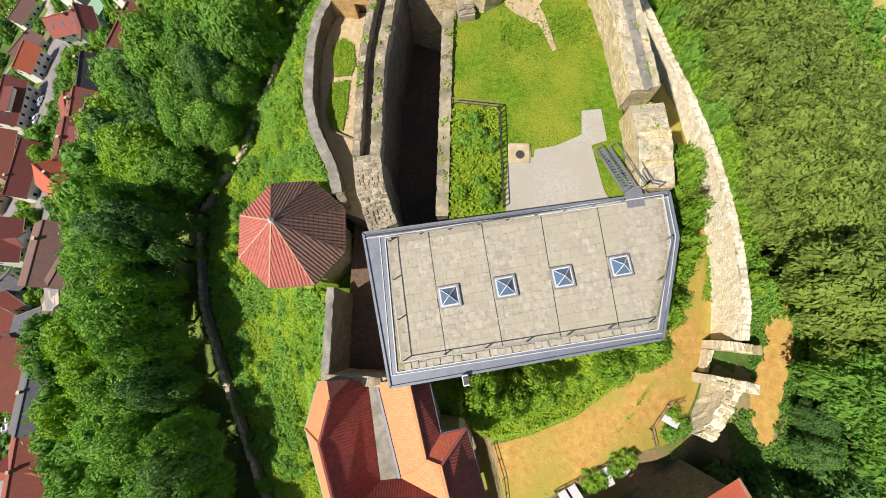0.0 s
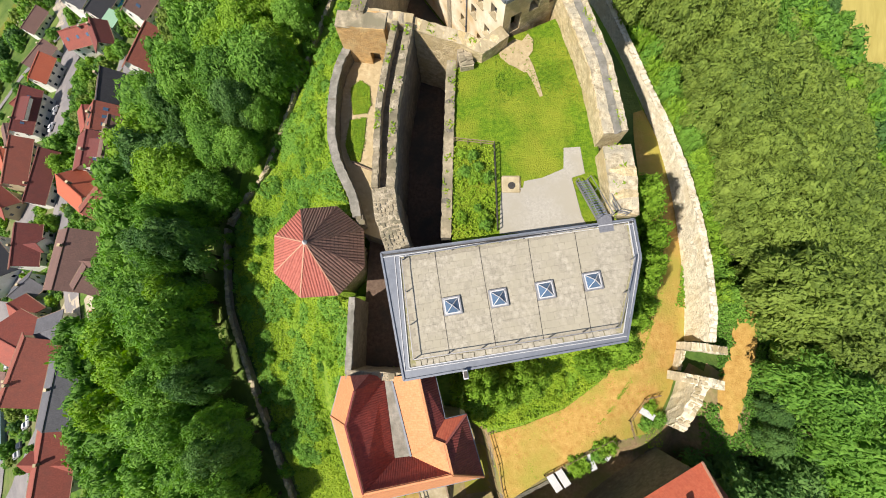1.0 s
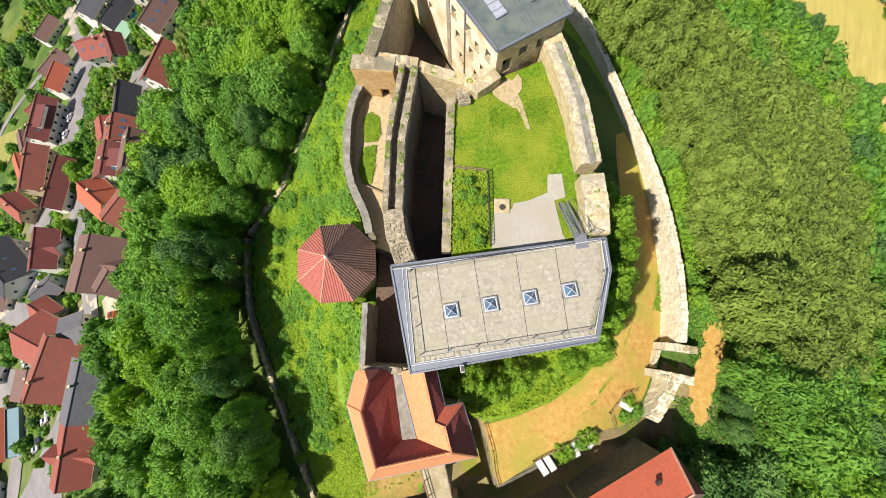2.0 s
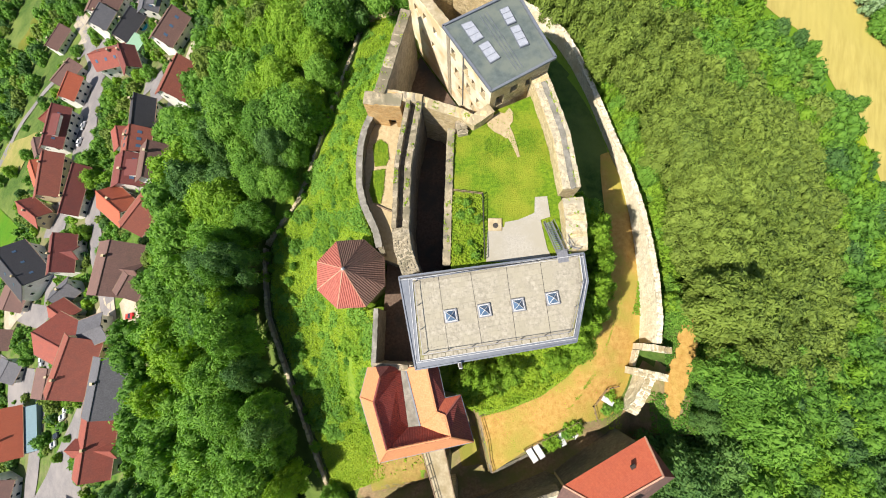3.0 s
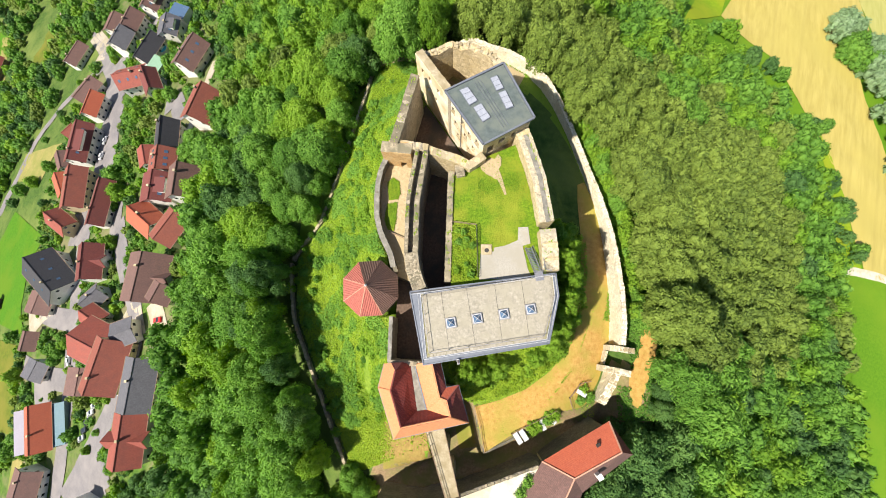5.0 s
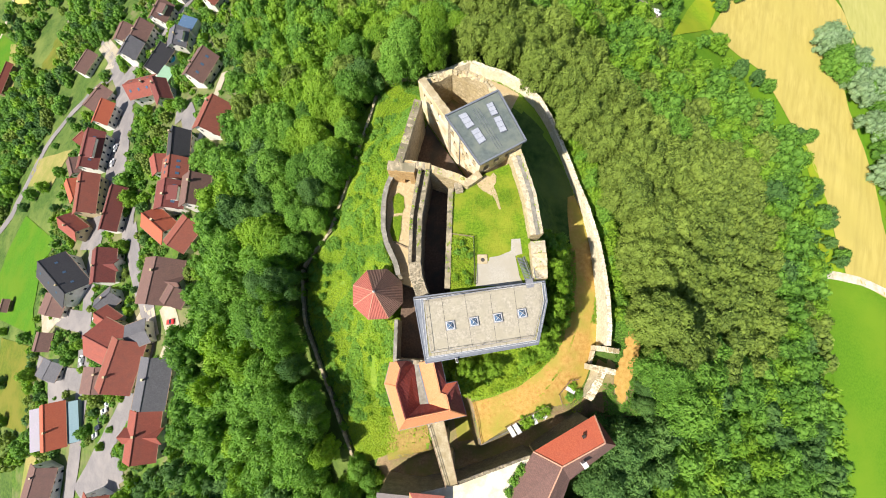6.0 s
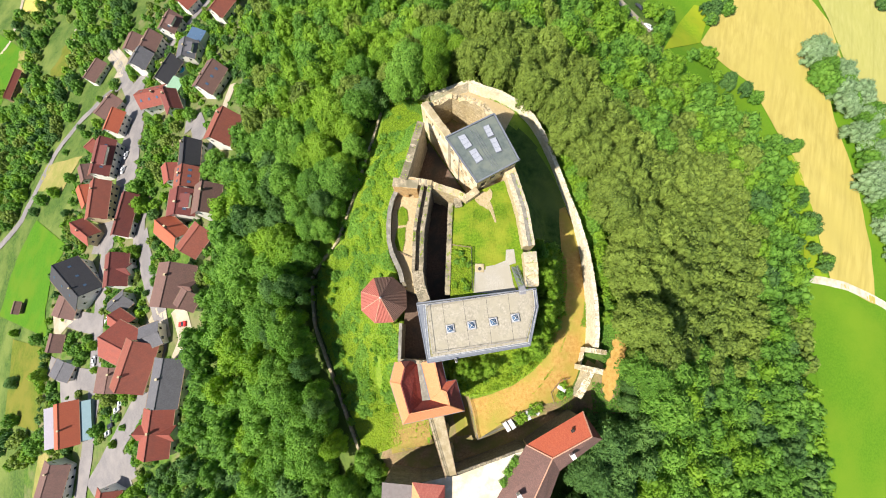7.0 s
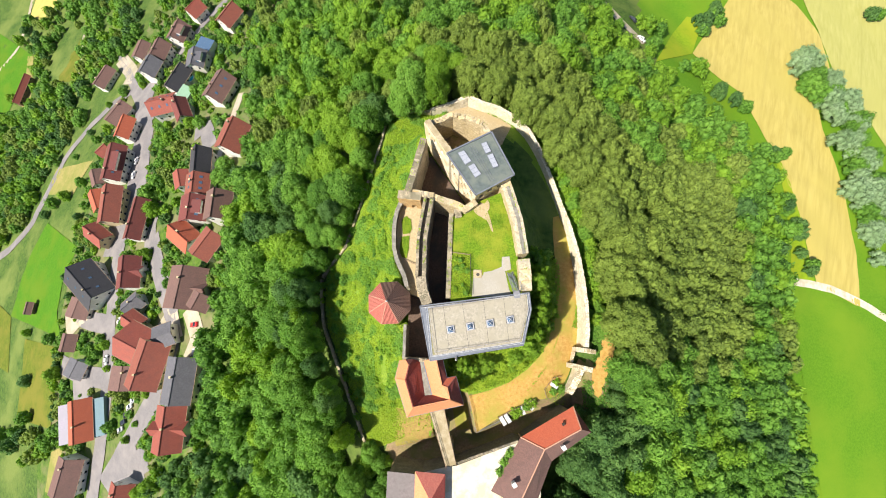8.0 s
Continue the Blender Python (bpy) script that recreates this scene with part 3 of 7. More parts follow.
    return tagged(ob, "steep green castle hill running down into a valley", "ground", kind="structure")


build_ground()


def drape(name, left, right, material, label, category, lift=0.12, across=6, step=2.0, kind="structure"):
    """A sheet laid on the ground between two edge lines."""
    if name == "field":
        left, right = (resample(e, 6.0) if len(e) > 2 else e for e in (left, right))
    n = max(2, int(max(sum(math.dist(a, b) for a, b in zip(e, e[1:])) for e in (left, right)) / step))

    def even(line):
        seg = [math.dist(a, b) for a, b in zip(line, line[1:])]
        total = np.cumsum([0] + seg)
        s = np.linspace(0, total[-1], n + 1)
        return np.stack([np.interp(s, total, [p[k] for p in line]) for k in (0, 1)], -1)

    a, b = even(left), even(right)
    w = np.linspace(0, 1, across + 1)[None, :, None]
    g = a[:, None] * (1 - w) + b[:, None] * w
    z = hill(g[..., 0], g[..., 1]) + lift
    vs = np.concatenate([g, z[..., None]], -1).reshape(-1, 3)
    m = across + 1
    fs = [(i * m + k, i * m + k + 1, (i + 1) * m + k + 1, (i + 1) * m + k) for i in range(n) for k in range(across)]
    me = link_mesh(name, vs, fs, material, smooth=True)
    bm = bmesh.new()
    bm.from_mesh(me)
    bmesh.ops.recalc_face_normals(bm, faces=bm.faces)
    if sum(f.normal.z for f in bm.faces) < 0:
        bmesh.ops.reverse_faces(bm, faces=bm.faces)
    bm.to_mesh(me)
    bm.free()
    return tagged(new(name, me), label, category, kind=kind)


def lane(name, line, width, material, label, category="road", lift=0.12, across=4, step=2.0):
    fine = resample(line, 4.0) if len(line) > 2 else line
    return drape(name, offset_line(fine, width / 2), offset_line(fine, -width / 2), material, label, category, lift, across, step)


# dry track in the ring ditch
drape("path", [(26.0, 32), (27.6, 28), (29.0, 20), (30.0, 12), (30.2, 6), (29.8, 0), (27.5, -7), (24.6, -12), (17, -13), (10, -17), (5.4, -20)],
      [(24.6, 31.5), (24.4, 28), (24.7, 20), (24.4, 13), (23.2, 6), (21.0, -1.8), (17.5, -5.6), (13.0, -8.8), (8, -10.8), (3.6, -12)],
      M_DRY, "sun-dried grassy track in the ring ditch below the castle", "path", 0.10, 8, 1.2)
drape("path", [(37.7, 5.3), (35.4, 1.1), (34.7, -2.0), (32.8, -5.0), (32.4, -8.0), (32.8, -11.2)], [(38.8, 5.8), (38.5, 2.0), (38.3, -1.5), (36.3, -6.4), (34.7, -10.4), (34.2, -12.2)], M_DRY, "dry grass patch outside the ruined ring gate", "path", 0.10, 5, 1.0)
drape("path", [(-13.2, -15), (-14.2, -19), (-13.4, -24)], [(-5.5, -15), (-5, -19), (-4, -22)], M_DRYBROWN, "brown dry grass patch beside the footbridge", "path", 0.12, 8, 1.0)
lane("path", [(-17.5, 58), (-18.8, 50), (-20.5, 43), (-22.6, 33.5), (-25.8, 23), (-31.3, 15), (-31.2, 9), (-30.2, 3), (-26.5, -4.8), (-23.6, -11.5), (-21.4, -17), (-18.6, -24.5)], 2.2, M_SLOPE, "narrow grassy track along the outer wall", "path", 0.10)


# lighter sheet stands for the wedge of sunlight on the ditch floor
drape("path", [(-0.3, -15.0), (0.8, -20.5)], [(3.2, -14.0), (4.2, -20.0)], M_DRYBROWN, "dry grass sheet painting a sunlit wedge on the ditch floor", "path", 0.10, 5, 1.0)
drape("path", [(-2.5, 61.4), (3.0, 63.4), (6.4, 61.8), (10.5, 60.2), (14.8, 57.4)], [(-2.5, 50.0), (2.5, 49.0), (6.0, 48.0), (9.0, 48.5), (12.0, 51.5)], M_SAND, "bare pale rock and gravel behind the ruin", "path", 0.10, 6, 1.0)


# ---- castle ----
def patch_mesh(name, pts, z, material, cell=0.7, wave=0.05, seed=2):
    """An uneven floor over a polygon, with a skirt below it."""
    bm = bmesh.new()
    face = bm.faces.new([bm.verts.new((x, y, z)) for x, y in pts])
    if face.normal.z < 0:
        face.normal_flip()
    for axis, k in (((1, 0, 0), 0), ((0, 1, 0), 1)):
        lo, hi = min(p[k] for p in pts), max(p[k] for p in pts)
        for i in range(1, int((hi - lo) / cell)):
            bmesh.ops.bisect_plane(bm, geom=list(bm.verts) + list(bm.edges) + list(bm.faces), plane_co=[(lo + i * cell) * a for a in axis], plane_no=axis)
    for v in bm.verts:
        v.co.z += wave * noise.noise(Vector((v.co.x * 0.6, v.co.y * 0.6, seed)))
    me = bpy.data.meshes.new(name)
    bm.normal_update()
    if sum(f.normal.z for f in bm.faces) < 0:
        bmesh.ops.reverse_faces(bm, faces=bm.faces)
    bm.to_mesh(me)
    bm.free()
    me.materials.append(material)
    me.polygons.foreach_set("use_smooth", [True] * len(me.polygons))
    return me


# courtyard: a raised block of earth with a lawn, a planted bed and paving on it
YARD = [(-0.8, 8.0), (-0.7, 17.8), (-0.6, 25.4), (1.6, 26.2), (3.9, 28.4), (9.8, 31.0), (10.8, 25.3), (12.4, 19.2), (12.9, 13.5), (13.2, 8.6)]
tagged(part("courtyard_earth", prism_mesh("courtyard_earth", YARD, -9, -0.15, M_DARKSTONE)), "raised block of earth and stone under the courtyard", "ground", kind="structure")
tagged(part("lawn", patch_mesh("lawn", YARD, 0.0, M_LAWN, 0.6, 0.14)), "mown green courtyard lawn with worn patches", "lawn", kind="structure")
PAD = [(3.4, 9.0), (3.6, 12.9), (5.6, 13.3), (5.7, 13.9), (7.3, 14.2), (8.9, 14.9), (9.3, 15.1), (9.4, 17.1), (10.9, 17.2), (11.2, 14.6), (10.0, 14.2), (10.7, 10.6), (11.4, 9.2)]
tagged(part("pavement", patch_mesh("pavement", PAD, 0.10, M_CONC, 0.9, 0.02)), "grey paved terrace against the flat-roofed building", "paving", kind="structure")
tagged(part("path", patch_mesh("path", [(4.4, 28.0), (5.2, 28.5), (5.9, 28.3), (6.5, 29.1), (7.0, 28.4), (6.9, 27.2), (6.5, 26.6), (6.9, 25.6), (7.4, 23.8), (7.7, 22.4), (7.4, 22.3), (6.9, 23.6), (6.3, 24.9), (6.0, 24.9), (5.3, 25.4), (4.6, 25.7), (3.8, 26.5), (3.6, 27.1)], 0.10, M_SAND, 0.5, 0.06)), "trodden pale earth before the keep's door", "path", kind="structure")

slab = thing("manhole_slab", "pale concrete slab with a round dark manhole lid", "manhole", (4.5, 13.6, 0.08))
part("slab", box_mesh("slab", (1.7, 1.6, 0.16), M_CAPLIGHT, 0.1, (0, 0, 0.06)), slab)
bm = bmesh.new()
bmesh.ops.create_cone(bm, cap_ends=True, segments=24, radius1=0.34, radius2=0.32, depth=0.05)
part("lid", bm_mesh("lid", bm, M_DARKSTEEL), slab, "dark iron lid", pose(0.05, -0.15, 0.16))

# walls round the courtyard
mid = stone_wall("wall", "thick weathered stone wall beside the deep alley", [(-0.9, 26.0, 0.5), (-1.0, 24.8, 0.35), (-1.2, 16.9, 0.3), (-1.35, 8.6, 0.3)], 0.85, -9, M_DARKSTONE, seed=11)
part("coping", coping([(-0.9, 26.0, 0.5), (-1.0, 24.8, 0.35), (-1.2, 16.9, 0.3), (-1.35, 8.6, 0.3)], 0.9, M_CAP, 12), mid, "lichened mortar coping")
east = stone_wall("wall", "massive sunlit limestone wall with a stepped crest", [(9.3, 34.0, 2.4), (10.3, 31.2, 2.4), (12.3, 24.2, 2.6), (13.3, 17.4, 2.4)], 2.2, -20, M_STONEY, seed=12, ragged=0.12)
for k, (o, w, h) in enumerate(((0.6, 0.85, 0.06), (-0.15, 0.75, 0.0), (-0.8, 0.5, 0.1))):
    line = [(x, y, z + h) for (x, y), z in zip(offset_line([(10.3, 31.2), (12.3, 24.2), (13.3, 17.4)], -o), (2.45, 2.65, 2.45))]
    part("coping", coping(line, w, (M_CREST, M_CAPGREY, M_CREST)[k], 20 + k, 0.1), east, ("rough mortared crest", "grey slab bed", "yellow-grey mortar coping")[k])
    if k == 1:
        crest_stones(east, [(x, y, z + 0.1) for x, y, z in line], w, M_CAPGREY, 1.3, 0.05, 1, 21)
stub = stone_wall("wall", "broken end of the limestone wall with a rough top", [(13.4, 16.3, 2.3), (13.6, 13.4, 2.6), (13.7, 10.1, 2.0)], 2.3, -20, M_STONEY, M_CREST, 0.5, 5, 0.14, seed=13, ragged=0.22, smooth=True)

# double wall between the alley and the western terrace
double = thing("wall", "high double curtain wall with a sunken walk on its crest", "wall")
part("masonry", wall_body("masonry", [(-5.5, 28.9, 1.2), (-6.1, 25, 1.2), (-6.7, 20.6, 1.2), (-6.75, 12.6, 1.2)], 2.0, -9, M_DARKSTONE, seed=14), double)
for k, (o, w) in enumerate(((0.75, 0.55), (-0.65, 0.75))):
    base = [(-5.5, 28.9), (-6.1, 25), (-6.7, 20.6), (-6.75, 12.6)]
    line = [(x, y, 2.25) for x, y in offset_line(base, -o)]
    part("parapet", wall_body("parapet", line, w, 1.0, M_STONE, seed=15 + k), double)
    part("coping", coping(line, w, M_CAP, 30 + k), double, "mossy mortar coping")
    crest_stones(double, line, w, M_CAP, 0.6, 0.1, 1, 30 + k)
stone_wall("wall", "broad wall crest of yellowish cobbles", [(-6.75, 12.6, 2.2), (-6.4, 10.2, 2.3), (-5.3, 7.2, 2.3)], 2.0, -9, M_STONE, M_CAP, 0.33, 6, 0.08, seed=17)

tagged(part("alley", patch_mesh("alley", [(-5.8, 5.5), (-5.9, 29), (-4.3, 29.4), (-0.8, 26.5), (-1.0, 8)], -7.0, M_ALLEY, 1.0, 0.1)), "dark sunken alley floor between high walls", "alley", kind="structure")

# western terrace with its curved parapet
CURVE = [(-11.4, 29.6), (-12.4, 27.2), (-12.8, 25.0), (-12.9, 22), (-12.7, 19.0), (-12.2, 17), (-11.7, 15.8), (-10.3, 13.0), (-9.8, 11.0)]
tagged(part("terrace", patch_mesh("terrace", [(-12.4, 29.2), (-12.6, 24), (-12.3, 18.5), (-11.2, 15.5), (-10.0, 13.0), (-9.9, 10), (-7.2, 9), (-7.4, 28.9)], -3.2, M_SAND, 0.7, 0.12)), "sandy terrace floor behind the curved parapet", "terrace", kind="structure")
tagged(part("terrace_earth", prism_mesh("terrace_earth", [(-12.4, 29.2), (-12.8, 24), (-12.4, 18.5), (-11.4, 15.5), (-10.0, 13.0), (-9.9, 10), (-7.0, 9), (-7.2, 28.9)], -10, -3.4, M_DARKSTONE)), "earth and stone fill under the terrace", "ground", kind="structure")
TERRACE_LAWNS = ([(-11.6, 25.5), (-10.6, 26.4), (-9.6, 25.6), (-9.4, 23.6), (-9.7, 22.6), (-11.2, 22.4)], [(-11.5, 21.8), (-9.8, 22.0), (-9.9, 19.5), (-10.2, 17.2), (-11.2, 17.4), (-11.8, 19)])
for g in TERRACE_LAWNS:
    tagged(part("lawn", patch_mesh("lawn", g, -3.08, M_LAWN, 0.4, 0.1)), "small tufted lawn in the sandy terrace", "lawn", kind="structure")
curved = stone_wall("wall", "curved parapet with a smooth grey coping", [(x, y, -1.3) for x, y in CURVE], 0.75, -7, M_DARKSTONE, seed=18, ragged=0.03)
part("coping", coping([(x, y, -1.3) for x, y in CURVE], 0.82, M_CAPGREY, 40), curved, "smooth grey coping")
# step and rail across the terrace
part("wooden_rail", beam_mesh("wooden_rail", (-10.9, 17.0, -2.7), (-7.7, 15.6, -2.7), 0.12, 0.12, M_WOOD))
tagged(bpy.data.objects["wooden_rail"], "weathered timber rail across the sandy terrace", "rail")

# ochre end wall of the inner court with an arched door
ochre = thing("wall", "ochre brick end wall with a low arched door", "wall")
part("masonry", prism_mesh("masonry", [(-12.0, 28.8), (-9.3, 28.3), (-9.3, 30.2), (-10.6, 30.6)], -9, 2.2, M_BRICK), ochre)
part("masonry", prism_mesh("masonry", [(-8.3, 28.2), (-7.3, 28.1), (-7.0, 30.0), (-8.3, 30.2)], -9, 2.2, M_BRICK), ochre)
part("lintel", prism_mesh("lintel", [(-9.3, 28.3), (-8.3, 28.2), (-8.3, 30.2), (-9.3, 30.3)], -1.3, 2.2, M_BRICK), ochre)
part("coping", coping([(-11.9, 29.5, 2.2), (-7.1, 29.05, 2.2)], 1.7, M_CAP, 41), ochre, "flat lichened coping")

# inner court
# the court's shade is painted with the dark floor colour
tagged(part("inner_court", patch_mesh("inner_court", [(-10, 30), (-7, 41.5), (-6, 43), (3.8, 28.6), (1.8, 26.8), (-4.6, 29.6)], -8.8, M_ALLEY, 1.0, 0.3)), "earth floor of the deep inner court, shade put into its colour", "courtyard", kind="structure")
stone_wall("wall", "tall narrow curtain wall of the inner court", [(-9.9, 30.0, 2.5), (-8.6, 35.0, 2.6), (-6.9, 41.6, 2.7)], 1.3, -9, M_STONE, M_CAP, 0.7, 2, seed=51, smooth=True)
stone_wall("wall", "cross wall of the inner court with pale coping", [(-10.0, 30.1, 2.2), (-4.6, 29.3, 2.0)], 1.2, -9, M_STONE, M_CAPLIGHT, 0.6, 2, seed=52, smooth=True)
stone_wall("wall", "bent wall before the keep with pale coping", [(-4.7, 29.2, 1.7), (0.2, 27.6, 1.5), (1.9, 26.6, 1.5), (4.1, 28.3, 1.5)], 1.25, -9, M_STONEY, M_CAPLIGHT, 0.6, 2, seed=53, smooth=True)
stone_wall("wall", "stub buttress where two walls meet", [(0.2, 26.9, 0.9), (0.6, 25.2, 0.7)], 1.3, -7, M_STONE, M_CAP, 0.45, 2, seed=54)


def wall_with_openings(name, a, b, z0, z1, thick, openings, material):
    """An upright wall from a to b (outer face on the line, body to its left) with real holes: (along, sill, width, height)."""
    a, b = Vector((*a, 0)), Vector((*b, 0))
    d = (b - a).normalized()
    n = Vector((-d.y, d.x, 0))
    length = (b - a).length
    xs = sorted({0.0, length, *(o[0] - o[2] / 2 for o in openings), *(o[0] + o[2] / 2 for o in openings)})
    zs = sorted({z0, z1, *(o[1] for o in openings), *(o[1] + o[3] for o in openings)})
    solid = {}
    for i in range(len(xs) - 1):
        for k in range(len(zs) - 1):
            cx, cz = (xs[i] + xs[i + 1]) / 2, (zs[k] + zs[k + 1]) / 2
            solid[i, k] = not any(abs(cx - o[0]) < o[2] / 2 and o[1] < cz < o[1] + o[3] for o in openings)
    vs, fs, seen = [], [], {}

    def vert(i, k, s):
        if (i, k, s) not in seen:
            seen[i, k, s] = len(vs)
            vs.append(a + d * xs[i] + n * (thick * s) + Vector((0, 0, zs[k])))
        return seen[i, k, s]

    for (i, k), full in solid.items():
        if not full:
            continue
        fs.append((vert(i, k, 0), vert(i + 1, k, 0), vert(i + 1, k + 1, 0), vert(i, k + 1, 0)))
        fs.append((vert(i, k + 1, 1), vert(i + 1, k + 1, 1), vert(i + 1, k, 1), vert(i, k, 1)))
        for di, dk, p, q in ((-1, 0, (0, 0), (0, 1)), (1, 0, (1, 1), (1, 0)), (0, -1, (1, 0), (0, 0)), (0, 1, (0, 1), (1, 1))):
            if not solid.get((i + di, k + dk), False):
                fs.append((vert(i + p[0], k + p[1], 0), vert(i + q[0], k + q[1], 0), vert(i + q[0], k + q[1], 1), vert(i + p[0], k + p[1], 1)))
    me = link_mesh(name, vs, fs, material)
    bm = bmesh.new()
    bm.from_mesh(me)
    bmesh.ops.recalc_face_normals(bm, faces=bm.faces)
    bm.to_mesh(me)
    bm.free()
    return me


# the keep: a roofed block and its roofless northern part
K_W, K_S, K_E, K_N = (-1.6, 37.1), (3.9, 28.8), (11.1, 32.9), (6.9, 41.6)
keep = thing("keep", "tall stone keep with cream plaster and a flat grey roof", "castle keep")
windows_w = [(1.6, 1.2, 0.9, 1.4), (4.6, 1.4, 0.9, 1.3), (6.3, 0.6, 0.8, 1.2), (8.4, 1.3, 0.9, 1.4), (2.4, -1.9, 0.9, 1.4), (5.2, -1.8, 0.9, 1.4), (7.6, -2.2, 0.9, 1.3), (3.2, -4.8, 0.8, 1.2), (6.4, -4.6, 0.8, 1.2)]
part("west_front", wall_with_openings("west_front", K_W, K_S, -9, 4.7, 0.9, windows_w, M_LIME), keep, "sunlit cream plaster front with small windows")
part("south_front", wall_with_openings("south_front", K_S, K_E, -9, 4.7, 0.9, [(1.4, 0.0, 1.2, 2.2), (3.4, 1.6, 1.1, 1.3), (5.6, 1.4, 1.0, 1.3), (2.6, -5, 1, 1)], M_STONEY), keep, "bare rubble front with a door")
part("east_front", wall_with_openings("east_front", K_E, K_N, -20, 4.7, 0.9, [(3, 1, 0.9, 1.2), (6.5, 1, 0.9, 1.2)], M_STONE), keep)
part("north_front", wall_with_openings("north_front", K_N, K_W, -9, 4.7, 0.9, [(4, 0.8, 1.0, 1.6)], M_STONE), keep)
for s, z, w, h in windows_w:
    d = (Vector(K_S) - Vector(K_W)).normalized()
    m = pose(K_W[0] + d.x * s - d.y * 0.5, K_W[1] + d.y * s + d.x * 0.5, z + h / 2, 0, 0, math.degrees(math.atan2(d.y, d.x)))
    win = part("window", box_mesh("window", (w, 0.06, h), M_GLASS), keep, "dark glazed window", m)
    part("window_frame", box_mesh("window_frame", (0.07, 0.1, h), M_WOOD), win)
    part("window_sill", box_mesh("window_sill", (w + 0.3, 0.5, 0.12), M_CAPLIGHT, 0.02, (0, -0.4, -h / 2 + 0.02)), win, "pale stone sill")


def grow(pts, by):
    """A convex polygon grown outwards."""
    cx, cy = sum(p[0] for p in pts) / len(pts), sum(p[1] for p in pts) / len(pts)
    return [(cx + (x - cx) * (1 + by / math.hypot(x - cx, y - cy)), cy + (y - cy) * (1 + by / math.hypot(x - cx, y - cy))) for x, y in pts]


kr = [K_W, K_S, K_E, K_N]
part("roof", prism_mesh("roof", grow(kr, 0.15), 4.7, [5.0, 5.0, 4.9, 4.9], M_KEEPROOF), keep, "weathered blue-grey flat roof with skylights")
kg = grow(kr, 0.4)
for p, q in zip(kg, kg[1:] + kg[:1]):
    part("edge_trim", beam_mesh("edge_trim", (*p, 5.0), (*q, 5.0), 0.28, 0.34, M_ZINC), keep, "folded zinc roof edge")


def quad_point(c, u, v):
    """A point in a four-cornered plan: u from the first corner to the second, v towards the others."""
    a = Vector(c[0]).lerp(Vector(c[1]), u)
    return a.lerp(Vector(c[3]).lerp(Vector(c[2]), u), v)


for c in ([(0.2, 37.3), (1.5, 37.85), (3.0, 35.5), (1.75, 34.7)], [(2.3, 34.4), (3.5, 35.1), (4.95, 32.75), (3.75, 31.95)], [(4.9, 39.3), (5.95, 39.8), (6.95, 37.6), (5.85, 37.1)], [(6.1, 36.8), (7.2, 37.25), (8.4, 34.5), (7.3, 34.05)]):
    sk = part("skylight", prism_mesh("skylight", c, 4.9, 5.16, M_ZINC), keep, "long pale rooflight")
    part("pane", prism_mesh("pane", grow(c, -0.12), 5.16, 5.20, M_MILKY), sk, "milky glazing")
    for w in (0.33, 0.67):
        a, b = Vector(c[0]).lerp(Vector(c[3]), w), Vector(c[1]).lerp(Vector(c[2]), w)
        part("glazing_bar", beam_mesh("glazing_bar", (*a, 5.21), (*b, 5.21), 0.06, 0.05, M_ZINC), sk)
for v in (0.45, 0.50, 0.55):
    a, b = quad_point(kr, 0.06, v), quad_point(kr, 0.94, v)
    part("seam", beam_mesh("seam", (*a, 5.0), (*b, 5.0), 0.04, 0.09, M_ZINC), keep)
d = (Vector(K_S) - Vector(K_W)).normalized()
px, py = K_W[0] + d.x * 4.0 + d.y * 0.1, K_W[1] + d.y * 4.0 - d.x * 0.1
part("downpipe", beam_mesh("downpipe", (px, py, 4.4), (px, py, -7), 0.12, 0.12, M_ZINC), keep, "zinc rainwater pipe")

ruin = thing("ruin", "roofless northern end of the keep with broken walls", "ruin")
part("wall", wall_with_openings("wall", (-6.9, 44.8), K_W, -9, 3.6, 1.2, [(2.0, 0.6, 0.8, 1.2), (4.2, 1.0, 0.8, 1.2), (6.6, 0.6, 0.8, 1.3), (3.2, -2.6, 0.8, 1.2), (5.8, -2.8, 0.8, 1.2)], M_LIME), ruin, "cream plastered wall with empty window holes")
part("coping", coping([(-6.3, 45.2, 3.62), (-1.05, 37.65, 3.62)], 1.3, M_CAPLIGHT, 61, 0.06), ruin, "flat pale coping")
NR = [(-6.4, 44.9, 3.0), (-4.4, 45.9, 2.0), (-0.9, 47.4, 2.2), (2.5, 46.3, 3.0), (5.4, 44.4, 3.6), (6.6, 41.9, 4.2)]
part("wall", wall_body("wall", NR, 1.2, -20, M_STONEY, seed=62, ragged=0.3), ruin, "broken yellow limestone wall")
crest_stones(ruin, NR, 1.2, M_CAPLIGHT, 0.55, 0.22, 2, 63)
tagged(part("ruin_floor", patch_mesh("ruin_floor", [(-6, 44.5), (-0.9, 46.8), (2.5, 45.8), (6.2, 42), (-1, 38)], -6.0, M_EARTH, 0.5, 0.8)), "rough earthen floor with rubble inside the ruin", "ground", kind="structure")
for k in range(14):
    rng = random.Random(k)
    ob = part("rubble_stone", stone_mesh(M_CAPLIGHT, k % 5), None, at=pose(rng.uniform(-3.5, 3.5), rng.uniform(41.5, 44.8), -5.75, rng.uniform(-20, 20), rng.uniform(-20, 20), rng.uniform(0, 180)) @ Matrix.Diagonal((rng.uniform(0.4, 0.9), rng.uniform(0.3, 0.6), 0.35, 1)))
    tagged(ob, "fallen pale limestone block on the ruin floor", "stone", "rubble in the ruin")


